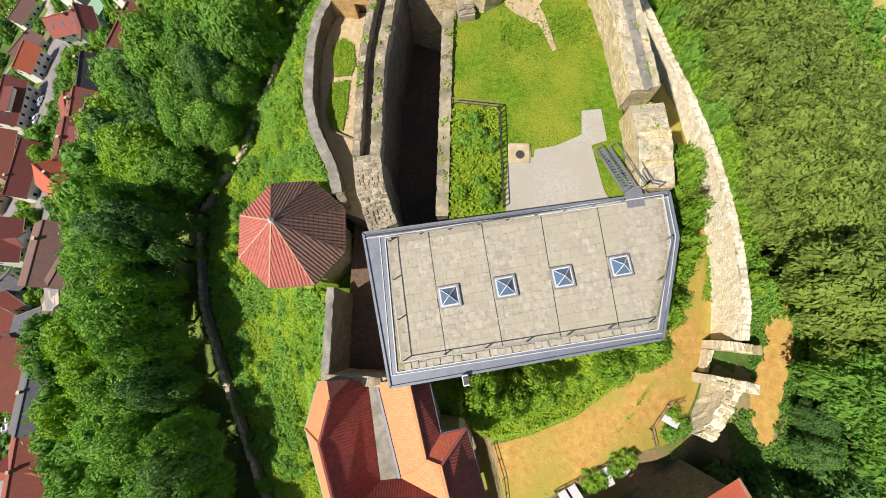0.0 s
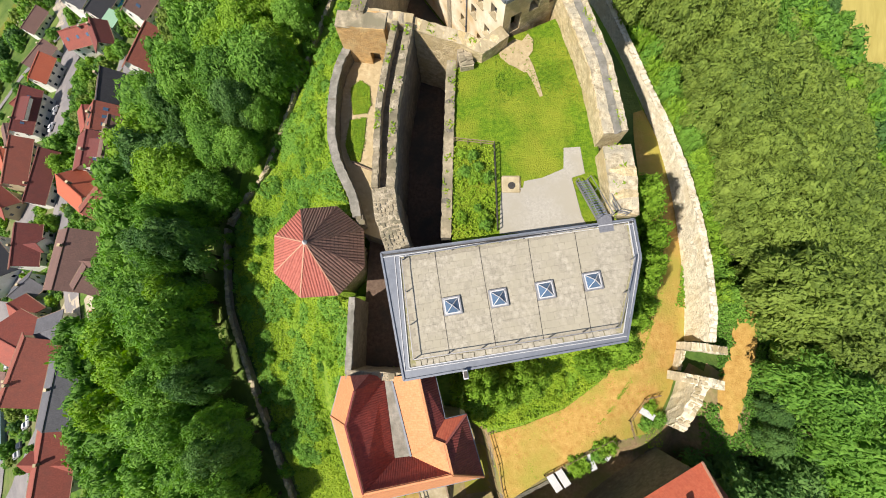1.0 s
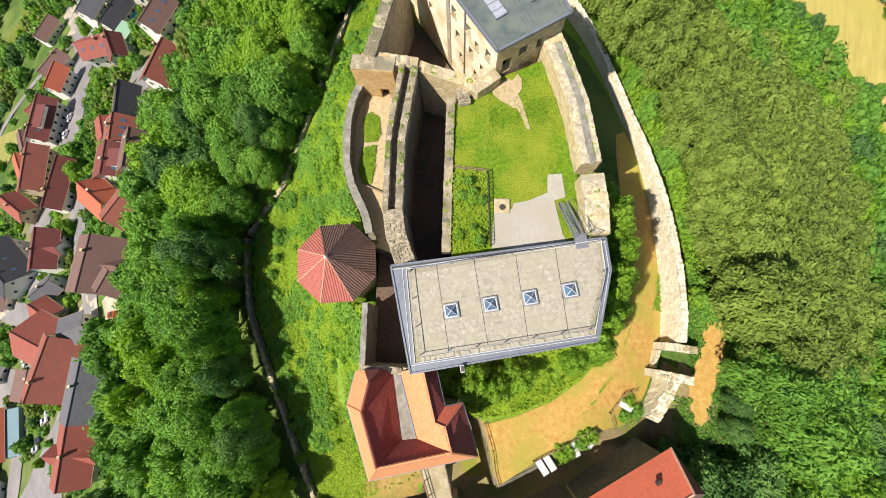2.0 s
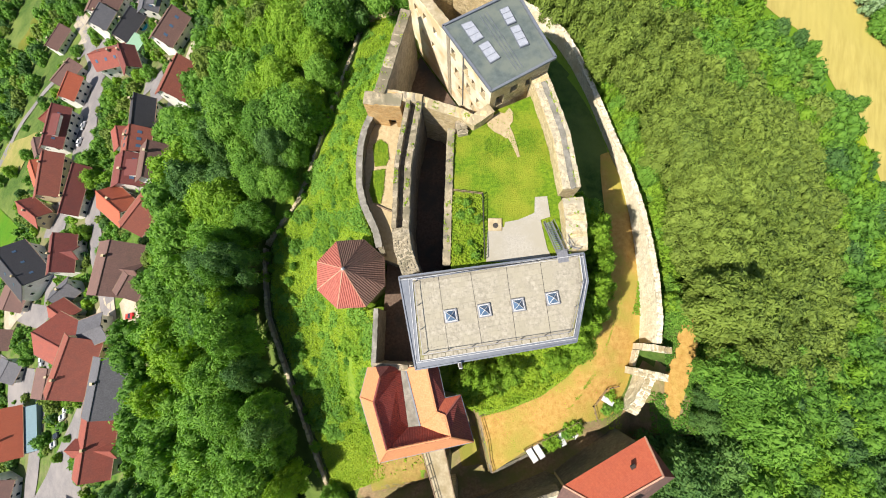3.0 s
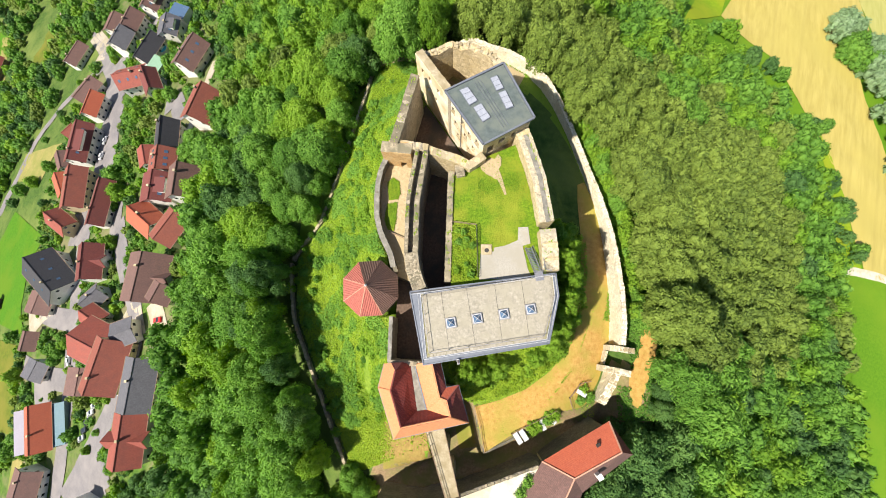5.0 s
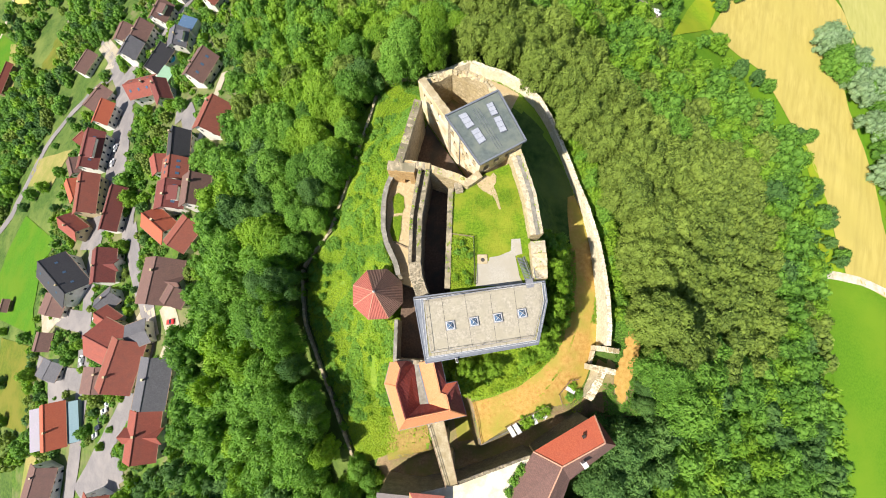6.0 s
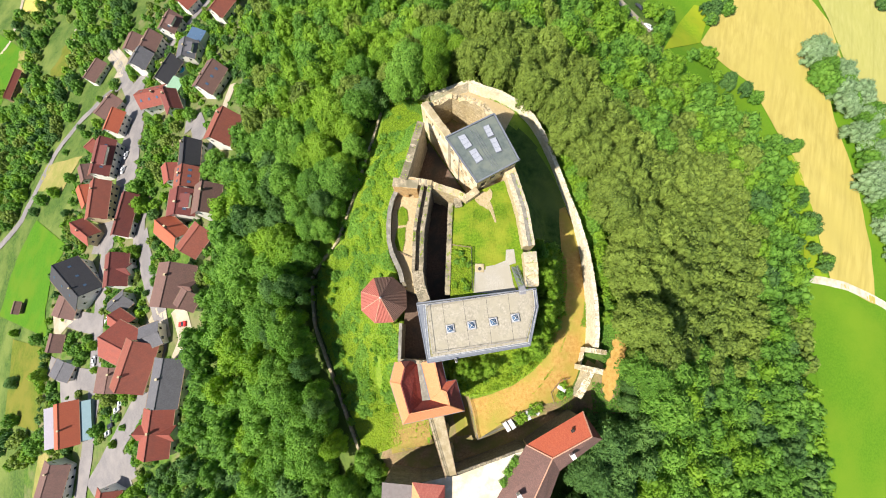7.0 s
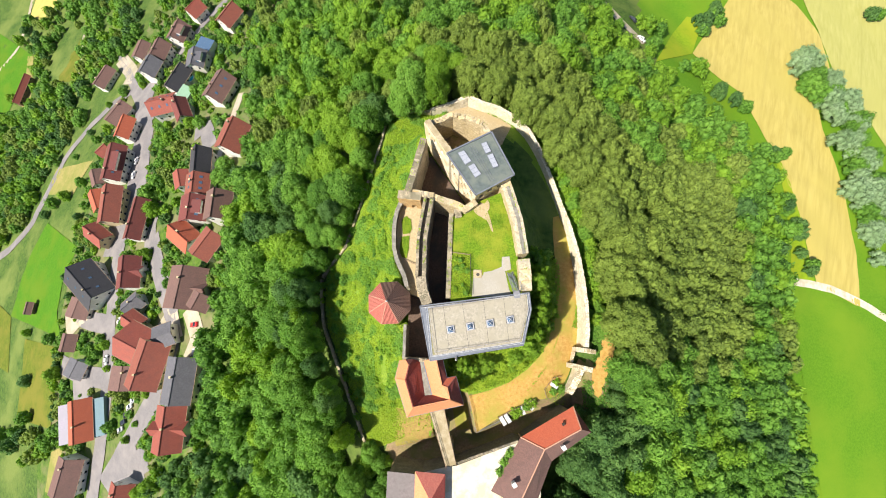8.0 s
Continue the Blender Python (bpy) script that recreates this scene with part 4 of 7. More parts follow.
# ---- flat-roofed building ----
FLAT = [(-6.7, 6.8), (-4.5, -3.4), (13.0, -0.2), (14.6, 6.5), (14.3, 9.7)]
hall = thing("flat_roofed_building", "large stone building with a paved flat roof terrace", "building")
part("wall", prism_mesh("wall", grow(FLAT, -0.5), -10, 1.9, M_STONE), hall, "rubble stone outer walls")
part("roof_plate", prism_mesh("roof_plate", FLAT, 1.9, 2.3, M_ZINC), hall, "blue-grey zinc eaves all round")
DECK = [(-4.95, 6.35), (-3.72, -1.85), (12.3, 0.75), (13.85, 6.35), (13.6, 9.3)]
BED = [(-5.15, 6.45), (-4.07, -2.45), (12.7, 0.4), (14.05, 6.4), (13.8, 9.45)]
part("deck_bed", prism_mesh("deck_bed", BED, 2.3, 2.385, M_MOSS), hall, "mossy gravel strip round the paving")
part("deck_base", prism_mesh("deck_base", grow(DECK, 0.03), 2.385, 2.405, M_SLABBED), hall, "grey mortar bed of the paving")


def inside(pts, x, y):
    res = False
    for (ax, ay), (bx, by) in zip(pts, pts[1:] + pts[:1]):
        if (ay > y) != (by > y) and x < (bx - ax) * (y - ay) / (by - ay) + ax:
            res = not res
    return res


# upstands and gutters: raised strips along the edges
for k, (p, q) in enumerate(zip(FLAT, FLAT[1:] + FLAT[:1])):
    part("edge_trim", beam_mesh("edge_trim", (*p, 2.28), (*q, 2.28), 0.16, 0.3, M_ZINC), hall, "folded zinc edge")
for k, (p, q) in enumerate(zip(BED, BED[1:] + BED[:1])):
    part("upstand", beam_mesh("upstand", (*p, 2.43), (*q, 2.43), 0.06, 0.16, M_FRAME), hall, "pale metal upstand along the terrace edge")
outer = grow(BED, 0.42)
for p, q in zip(outer, outer[1:] + outer[:1]):
    part("seam", beam_mesh("seam", (*p, 2.33), (*q, 2.33), 0.05, 0.07, M_FRAME), hall, "raised seam of the zinc eaves")
for o, w, mt in ((0.22, 0.10, M_DARKSTEEL), (0.40, 0.05, M_FRAME)):
    a, b = offset_line([FLAT[0], FLAT[4]], -o)
    part("gutter", beam_mesh("gutter", (*a, 2.36), (*b, 2.36), w, 0.12, mt), hall, "long narrow roof gutter")
# paving slabs, each one a piece
SLAB_U = Vector((15.65, 2.8)).normalized()
SLAB_V = Vector((-SLAB_U.y, SLAB_U.x))
slab_me = [box_mesh("paving_slab", (0.596, 0.596, 0.06), M_SLAB, 0.008, jitter=0.004) for _ in range(4)]
rng = random.Random(5)
SKY = [(-0.72, 2.45), (3.0, 3.1), (6.75, 3.75), (10.55, 4.5)]
spots = []
for i in range(-4, 33):
    for j in range(-3, 21):
        p = Vector((-3.9, -1.5)) + SLAB_U * (i * 0.6 + (0.3 if j % 2 else 0)) + SLAB_V * (j * 0.6)
        if inside(grow(DECK, -0.3), *p) and all((p - Vector(s)).length > 0.7 for s in SKY):
            spots.append(p)
spots.sort(key=lambda p: (p - Vector((3.0, 3.0))).length)
turn = math.degrees(math.atan2(SLAB_U.y, SLAB_U.x))
for p in spots[:300]:
    part("paving_slab", slab_me[rng.randrange(4)], hall, at=pose(p.x, p.y, 2.42 + rng.uniform(-0.006, 0.006), rng.uniform(-0.3, 0.3), rng.uniform(-0.3, 0.3), turn + rng.uniform(-0.6, 0.6)))
if len(spots) > 300:
    vs, fs = [], []
    for p in spots[300:]:
        m = pose(p.x, p.y, 2.42 + rng.uniform(-0.006, 0.006), 0, 0, turn)
        k = len(vs)
        vs += [m @ v.co for v in slab_me[0].vertices]
        fs += [tuple(k + i for i in f.vertices) for f in slab_me[0].polygons]
    ob = part("outer_paving", link_mesh("outer_paving", vs, fs, M_SLAB), hall, "roof paving slabs towards the edge")
    ob["kind"] = "stuff"
# rough edging blocks outside the south rail
for i in range(34):
    p = Vector((-3.6, -2.1)).lerp(Vector((12.2, 0.55)), (i + rng.uniform(0.35, 0.65)) / 34)
    part("edging_block", slab_me[i % 4], hall, at=pose(p.x, p.y + rng.uniform(-0.05, 0.05), 2.43, 0, 0, turn + rng.uniform(-4, 4)) @ Matrix.Diagonal((rng.uniform(0.68, 0.8), rng.uniform(0.6, 0.75), rng.uniform(1.2, 1.9), 1)))
# dark movement joints across the paving
for a, b in (((-2.2, 6.85), (-0.9, -1.35)), ((1.45, 7.4), (2.75, -0.75)), ((5.5, 7.95), (6.5, -0.15)), ((9.35, 8.55), (10.25, 0.45))):
    part("joint", beam_mesh("joint", (*a, 2.458), (*b, 2.458), 0.05, 0.012, M_DARKSTEEL), hall, "dark joint in the paving")


def skylight(x, y, turn):
    """A glazed pyramid on a metal kerb."""
    s = thing("skylight", "pyramid skylight with white frame and blue glass", "skylight", (x, y, 2.44), turn, "skylights on the flat roof")
    part("kerb", box_mesh("kerb", (1.5, 1.5, 0.24), M_STEEL, 0.04, (0, 0, 0.13)), s)
    r, h, z = 0.58, 0.6, 0.24
    cs = [(-r, -r), (r, -r), (r, r), (-r, r)]
    for (ax, ay), (bx, by) in zip(cs, cs[1:] + cs[:1]):
        part("pane", link_mesh("pane", [(ax, ay, z), (bx, by, z), (0, 0, z + h), (ax * 0.97, ay * 0.97, z - 0.01), (bx * 0.97, by * 0.97, z - 0.01), (0, 0, z + h - 0.03)],
                               [(0, 1, 2), (5, 4, 3), (0, 3, 4, 1), (1, 4, 5, 2), (2, 5, 3, 0)], M_SKYGLASS), s)
        part("glazing_bar", beam_mesh("glazing_bar", (ax, ay, z + 0.02), (0, 0, z + h + 0.03), 0.05, 0.05, M_FRAME), s)
        part("sill", beam_mesh("sill", (ax, ay, z + 0.02), (bx, by, z + 0.02), 0.09, 0.06, M_FRAME), s)
    return s


one = skylight(*SKY[0], turn)
for x, y in SKY[1:]:
    copy_thing(one, pose(x, y, 2.44, 0, 0, turn))


def railing(name, line, label, height=1.0, spacing=2.0, material=None, rails=(1.0, 0.5), group=""):
    """Posts and rails along a line of (x, y, z)."""
    material = material or M_DARKSTEEL
    r = thing(name, label, "railing", group=group)
    for a, b in zip(line, line[1:]):
        a, b = Vector(a), Vector(b)
        n = max(1, round((b - a).length / spacing))
        for i in range(n + 1):
            p = a.lerp(b, i / n)
            part("post", beam_mesh("post", p, p + Vector((0, 0, height)), 0.07, 0.07, material), r)
        for h in rails:
            part("rail", beam_mesh("rail", a + Vector((0, 0, h * height)), b + Vector((0, 0, h * height)), 0.06, 0.06, material), r)
    return r


railing("railing", [(x, y, 2.42) for x, y in ((-4.85, 6.2), (-3.68, -1.75), (12.2, 0.85), (13.75, 6.3))], "slender galvanised steel railing round the roof terrace", 0.95, 2.6, M_STEEL, (1.0,))
railing("railing", [(x, y, 2.42) for x, y in ((-4.7, 6.4), (11.0, 8.95))], "low galvanised rail along the north roof edge", 0.5, 1.9, M_STEEL, (1.0,))

box = thing("roof_outlet", "small open metal box on the eaves", "vent", (0.35, -2.85, 2.3), turn)
part("body", box_mesh("body", (0.4, 0.7, 0.6), M_FRAME, 0.03, (0, 0, 0.3)), box)
part("opening", box_mesh("opening", (0.28, 0.5, 0.06), M_DARKSTEEL, 0, (0, 0, 0.62)), box, "dark opening")

# steel stair from the paving up to the roof
stair = thing("steel_stair", "steel outdoor stair with grating treads and a handrail", "stair")
A, B = Vector((10.85, 13.9, 0.12)), Vector((11.75, 9.75, 2.42))
run = (B - A)
side = Vector((run.y, -run.x, 0)).normalized()
for s in (-0.5, 0.5):
    part("stringer", beam_mesh("stringer", A + side * s, B + side * s, 0.06, 0.26, M_STEEL), stair)
for i in range(16):
    p = A + run * ((i + 0.5) / 16)
    part("tread", beam_mesh("tread", p - side * 0.47, p + side * 0.47, 0.13, 0.04, M_ZINC), stair, "galvanised grating tread")
for s in (-0.55, 0.55):
    part("handrail", beam_mesh("handrail", A + side * s + Vector((0, 0, 1)), B + side * s + Vector((0, 0, 1)), 0.06, 0.06, M_STEEL), stair)
    for i in range(4):
        p = A + run * (i / 3) + side * s
        part("post", beam_mesh("post", p, p + Vector((0, 0, 1)), 0.05, 0.05, M_STEEL), stair)
part("landing", prism_mesh("landing", [(11.2, 9.95), (12.4, 10.1), (12.6, 8.7), (11.4, 8.5)], 2.38, 2.46, M_STEEL), stair)
railing("railing", [(12.5, 13.6, 0.6), (12.75, 10.2, 2.4), (13.6, 10.0, 2.4)], "steel handrail beside the broken wall", 0.9, 1.2, M_STEEL)

# fence of the planted bed
railing("fence", [(-0.6, 17.8, 0.05), (3.0, 17.35, 0.05)], "weathered timber fence along the planted bed", 0.9, 1.2, M_WOOD)
bed = railing("fence", [(3.0, 17.35, 0.05), (3.2, 9.3, 0.05)], "dark close-set picket fence beside the paving", 0.9, 0.42, M_DARKSTEEL, rails=(1.0, 0.2))

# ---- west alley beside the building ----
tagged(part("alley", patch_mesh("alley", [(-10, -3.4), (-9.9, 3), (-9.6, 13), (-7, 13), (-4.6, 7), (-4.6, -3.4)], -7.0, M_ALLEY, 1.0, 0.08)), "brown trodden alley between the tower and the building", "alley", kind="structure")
stone_wall("wall", "narrow parapet wall of the alley", [(-9.8, 3.4, -1.0), (-9.8, -3.2, -1.0)], 0.5, -12, M_DARKSTONE, M_CAPGREY, 0.8, 1, 0.12, seed=71, ragged=0.03, smooth=True)
stone_wall("wall", "low cross wall above the gatehouse roof", [(-10.0, -3.3, -0.9), (-4.4, -3.5, -0.9)], 0.7, -12, M_STONE, M_CAP, 0.6, 1, seed=72)
stone_wall("wall", "wall joining the round parapet to the tower", [(-9.7, 11.2, -1.5), (-9.4, 10.2, -1.5)], 0.7, -9, M_DARKSTONE, M_CAP, 0.5, 1, seed=73)

# ---- octagonal tower ----
TX, TY = -13.13, 7.65
tower = thing("tower", "octagonal stone tower with a red tiled tent roof", "tower", (TX, TY, 0))
corner = [Vector((math.cos(radians(22.5 + 45 * k + 4)), math.sin(radians(22.5 + 45 * k + 4)), 0)) for k in range(8)]
part("wall", prism_mesh("wall", [(c.x * 3.4, c.y * 3.4) for c in corner], -20, -0.5, M_STONE), tower, "rubble stone walls")
EAVE, APEX = -1.2, 2.6


def rib_panel(a, b, top, material, wide=0.25, amp=0.075):
    """A triangular roof panel of rounded tile columns running up to the apex, with stepped rows."""
    a, b, top = Vector(a), Vector(b), Vector(top)
    along = (b - a).normalized()
    width = (b - a).length
    foot = a + along * ((top - a).dot(along))
    up = (top - foot)
    slope = up.length
    up.normalize()
    nrm = along.cross(up).normalized()
    cols, rows, sub = int(width / wide), int(slope / 0.36), 4
    vs, fs, uvs = [], [], []
    half_l, half_r = (foot - a).dot(along), (b - foot).dot(along)
    xs = [i / sub * width / cols for i in range(cols * sub + 1)]
    for r in range(rows):
        for low in (0, 1):
            v = slope * (r + low) / rows
            l, rr = half_l * v / slope, width - half_r * v / slope
            for x in xs:
                xc = min(max(x, l), rr)
                h = amp * abs(math.sin(math.pi * x / (width / cols))) + (0.035 if low == 0 else 0.0)
                p = a + along * xc + up * v + nrm * h
                vs.append(p)
                uvs.append((xc, v))
    m = len(xs)
    for r in range(2 * rows - 1):
        k = r * m
        for i in range(m - 1):
            f = (k + i, k + i + 1, k + m + i + 1, k + m + i)
            if (vs[f[0]] - vs[f[1]]).length + (vs[f[2]] - vs[f[3]]).length > 0.01:
                fs.append(f)
    return link_mesh("roof_panel", vs, fs, material, [uvs[i] for f in fs for i in f])


ends = [c * 4.5 + Vector((0, 0, EAVE)) for c in corner]
for a, b in zip(ends, ends[1:] + ends[:1]):
    # panels and ridges away from the sun: moss brown with shade painted in
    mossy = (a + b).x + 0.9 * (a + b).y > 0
    part("roof_panel", rib_panel(a, b, (0, 0, APEX), M_TILE_MOSS_SHADE if mossy else M_TILE_RED), tower, "brown tiles, moss and shade in one colour" if mossy else "red clay tiles in columns")
    part("ridge", beam_mesh("ridge", a + Vector((0, 0, 0.06)), (0, 0, APEX + 0.06), 0.11, 0.1, M_TILE_MOSS_SHADE if a.x + 0.9 * a.y > -1.2 else M_RIDGE), tower)
    part("fascia", beam_mesh("fascia", a - Vector((0, 0, 0.1)), b - Vector((0, 0, 0.1)), 0.1, 0.16, M_WOOD), tower)
bm = bmesh.new()
bmesh.ops.create_cone(bm, cap_ends=True, segments=10, radius1=0.2, radius2=0.04, depth=0.5)
part("finial", bm_mesh("finial", bm, M_WHITE), tower, "pale metal finial", pose(0, 0, APEX + 0.25))

# ---- gatehouse ----
gate = thing("gatehouse", "gatehouse with a ring of red tiled roofs round a flat strip", "gatehouse")
GW = [(-10.0, -3.6), (-10.9, -7.0), (-8.5, -13.5), (1.3, -11.1), (-0.1, -7.1), (-1.7, -6.9), (-2.6, -3.0)]
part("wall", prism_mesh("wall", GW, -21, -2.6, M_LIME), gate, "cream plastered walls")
e1, e2, e3, e4 = (-10.84, -3.6, -2.7), (-11.59, -7.05, -2.7), (-8.95, -14.25, -2.7), (1.97, -11.74, -2.7)
top, r1, r2, r3, r4 = (-9.35, -3.3, 0.0), (-8.47, -4.3, 2.0), (-9.02, -6.94, 2.0), (-7.4, -11.77, 2.0), (-0.63, -10.28, 2.0)
r5, r6, r7 = (-1.22, -8.1, 2.0), (-2.17, -7.76, 2.0), (-3.4, -2.9, 2.0)
s1, s2, s3, s4, low = (-6.65, -3.5, -1.2), (-5.51, -9.97, -1.2), (-4.17, -9.8, -1.2), (-6.05, -3.5, -1.2), (-7.8, -3.2, -0.3)
tip, nook, side_e = (0.41, -6.2, 0.3), (-1.3, -6.5, 0.9), (-2.3, -2.6, 0.4)
# slopes facing the sun are painted lighter, those turned away darker
for pts, mt, lb in (((e1, e2, r2, r1, top), M_TILE_SUNLIT, "orange tiles, sunlight put into the tone"), ((e2, e3, r3, r2), M_TILE_SUNLIT, "orange tiles, sunlight put into the tone"), ((e3, e4, r4, r3), M_TILE_SUNLIT, "orange tiles, sunlight put into the tone"),
                    ((e4, tip, r5, r4), M_TILE_SHADED, "red tiles, shade put into the tone"), ((nook, side_e, r7, r6), M_TILE_SHADED, "red tiles, shade put into the tone"), ((r1, r2, s1, low), M_TILE_SHADED, "red tiles, shade put into the tone"),
                    ((r2, r3, s2, s1), M_TILE_SHADED, "red tiles, shade put into the tone"), ((r3, r4, s3, s2), M_TILE_SHADED, "red tiles, shade put into the tone"), ((s3, r4, r5, r6), M_TILE_SUNLIT, "orange tiles, sunlight put into the tone"),
                    ((s4, s3, r6, r7), M_TILE_SUNLIT, "orange tiles, sunlight put into the tone"), ((top, r1, low), M_TILE_RED, "red tiles"), ((r6, r5, tip, nook), M_TILE_BRIGHT, "orange tiles on the cross hip")):
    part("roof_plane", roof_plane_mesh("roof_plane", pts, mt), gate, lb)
part("valley_strip", prism_mesh("valley_strip", [s1[:2], s2[:2], s3[:2], s4[:2]], -1.6, -1.1, M_CAPGREY), gate, "stained grey flat strip between the roofs")
part("valley_edge", beam_mesh("valley_edge", (*s4[:2], -1.03), (*s3[:2], -1.03), 0.16, 0.12, M_ZINC), gate)
for pts, mt in (((r1, r2, r3), M_TILE_SHADED), ((r3, r4), M_TILE_SUNLIT), ((r4, r5, r6, r7), M_TILE_SUNLIT), ((e3, r3), M_TILE_SUNLIT), ((e4, r4), M_TILE_SUNLIT), ((e2, r2), M_TILE_SUNLIT), ((r5, tip), M_TILE_RED)):
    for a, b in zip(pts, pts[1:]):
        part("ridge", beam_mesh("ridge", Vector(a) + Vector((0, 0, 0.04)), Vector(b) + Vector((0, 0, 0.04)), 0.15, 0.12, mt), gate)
for a, b in ((e1, e2), (e2, e3), (e3, e4), (e4, tip), (tip, nook), (nook, side_e)):
    part("gutter", beam_mesh("gutter", Vector(a) - Vector((0, 0, 0.12)), Vector(b) - Vector((0, 0, 0.12)), 0.14, 0.12, M_ZINC), gate)

# ---- footbridge ----
bridge = thing("footbridge", "pale stone footbridge with timber rails", "bridge")
DL, DR = [(-5.3, -14.2), (-1.35, -25.9)], [(-2.0, -14.2), (0.75, -25.3)]
part("deck", prism_mesh("deck", [DL[0], DR[0], DR[1], DL[1]], -14.7, -14.0, M_CAPLIGHT), bridge, "pale worn bridge deck")
for f in (0.35, 0.72):
    a, b = Vector(DL[0]).lerp(Vector(DL[1]), f), Vector(DR[0]).lerp(Vector(DR[1]), f)
    d = (Vector(DL[1]) - Vector(DL[0])).normalized() * 0.6
    part("pier", prism_mesh("pier", [tuple(a - d), tuple(b - d), tuple(b + d), tuple(a + d)], -26, -14.6, M_STONE), bridge)
for a, b in (DL, DR):
    p, q = Vector((*a, -14)), Vector((*b, -14))
    for h in (0.55, 1.05):
        part("rail", beam_mesh("rail", p + Vector((0, 0, h)), q + Vector((0, 0, h)), 0.08, 0.07, M_WOOD), bridge)
    for i in range(8):
        c = p.lerp(q, i / 7)
        part("post", beam_mesh("post", c, c + Vector((0, 0, 1.1)), 0.09, 0.09, M_WOOD), bridge)

# ---- outer court ----
COURT = [(-1.6, -25.9), (0.9, -25.5), (14.0, -20.6), (16, -20.8), (19, -23.5), (17, -50), (-6, -50), (-12, -46), (-12, -28.4)]
court = thing("court", "bright gravel court on a high retaining wall", "courtyard", kind="structure")
part("retaining_wall", prism_mesh("retaining_wall", COURT, -34, -14.15, M_DARKSTONE), court, "dark rubble retaining wall")
part("gravel", patch_mesh("gravel", COURT, -14.0, M_COURT, 1.2, 0.1), court, "pale bright gravel")
stone_wall("wall", "low broken wall along the court's edge", [(0.9, -25.0, -13.6), (7.5, -22.6, -13.5), (14.0, -20.2, -13.4)], 0.5, -16, M_DARKSTONE, M_CAP, 0.6, 1, seed=81)

stone_wall("wall", "retaining wall of the ditch under the timber fence", [(3.4, -11.9, -20.4), (5.3, -20.1, -20.6), (10.0, -17.9, -20.6), (18.6, -13.6, -20.6)], 0.4, -26, M_DARKSTONE, seed=82)

# L-shaped house beside the court
lh = thing("house", "L-shaped house with red and brown tiled roofs", "house")
# shade on the north wall is put into the stone's dark tone
part("wall", prism_mesh("wall", [(15.4, -20.4), (25.3, -13.9), (28.4, -18.0), (19.6, -23.4)], -24, -13.2, M_DARKSTONE), lh, "rubble wall darkened for shade")
part("wall", prism_mesh("wall", [(15.4, -20.4), (19.6, -23.4), (15.0, -36.0), (9.2, -33.5)], -24, -13.4, M_PLASTERY), lh, "yellow plaster wall")
z0, z1 = -13.2, -9.6
v0 = (18.7, -20.9, z1)
v1 = (26.3, -16.9, z1)
part("roof_plane", roof_plane_mesh("roof_plane", ((14.4, -19.4, z0), (25.8, -12.9, z0), v1, v0), M_TILE_BRIGHT), lh, "bright orange tiles")
# end turned from the sun: its shade is painted with darker tiles
part("roof_plane", roof_plane_mesh("roof_plane", ((25.8, -12.9, z0), (29.4, -18.0, z0), v1), M_TILE_SHADED), lh)
part("roof_plane", roof_plane_mesh("roof_plane", (v0, v1, (29.4, -18.0, z0), (20.8, -24.0, z0)), M_TILE_BROWN), lh, "mauve-brown tiles")
v2 = (13.2, -31.5, z1)
part("roof_plane", roof_plane_mesh("roof_plane", ((14.4, -19.4, z0), v0, v2, (8.0, -30.0, z0)), M_TILE_BROWN), lh, "mauve-brown tiles")
part("roof_plane", roof_plane_mesh("roof_plane", (v0, (20.8, -24.0, z0), (16.5, -34.0, z0), v2), M_TILE_BROWN), lh, "mauve-brown tiles")
for a, b in ((v0, v1), (v0, v2), ((14.4, -19.4, z0), v0), (v1, (25.8, -12.9, z0))):
    part("ridge", beam_mesh("ridge", Vector(a) + Vector((0, 0, 0.05)), Vector(b) + Vector((0, 0, 0.05)), 0.22, 0.14, M_RIDGE), lh)
for x, y, z in ((12.4, -27.6, -9.6), (22.5, -20.4, -9.4)):
    ch = part("chimney", box_mesh("chimney", (0.7, 0.7, 1.8), M_PLASTER, 0.03), lh, "white chimney", pose(x, y, z - 0.4, 0, 0, 30))
    part("chimney_cap", box_mesh("chimney_cap", (0.9, 0.9, 0.12), M_WHITE, 0.02, (0, 0, 0.95)), ch)
part("roof_hatch", box_mesh("roof_hatch", (0.7, 0.6, 0.25), M_DARKSTEEL, 0.03), lh, "small dark roof hatch", pose(23.1, -16.2, -11.0, 25, 0, 30))

# house at the bridge's foot: grey flat roof and a red hipped part
gh = thing("house", "low house with a grey flat roof and a red hip", "house")
# dark stone paints the shade seen on the north face
part("wall", prism_mesh("wall", [(-13.3, -26.6), (-2.0, -27.4), (-2.0, -36), (-13.3, -36)], -27, -12.0, M_DARKSTONE), gh, "rubble wall darkened for shade")
part("flat_roof", prism_mesh("flat_roof", [(-13.6, -26.4), (-7.4, -26.8), (-7.4, -36), (-13.6, -36)], -12.0, -11.7, M_FELT), gh, "grey-mauve flat roof")
h0, h1 = -11.6, -9.4
# tile tone follows the sun from slope to slope, light and shade painted
part("roof_plane", roof_plane_mesh("roof_plane", ((-7.8, -26.2, h0), (-1.5, -26.6, h0), (-4.4, -31.0, h1)), M_TILE_RED), gh)
part("roof_plane", roof_plane_mesh("roof_plane", ((-1.5, -26.6, h0), (-1.5, -37, h0), (-4.4, -37, h1), (-4.4, -31.0, h1)), M_TILE_SHADED), gh)
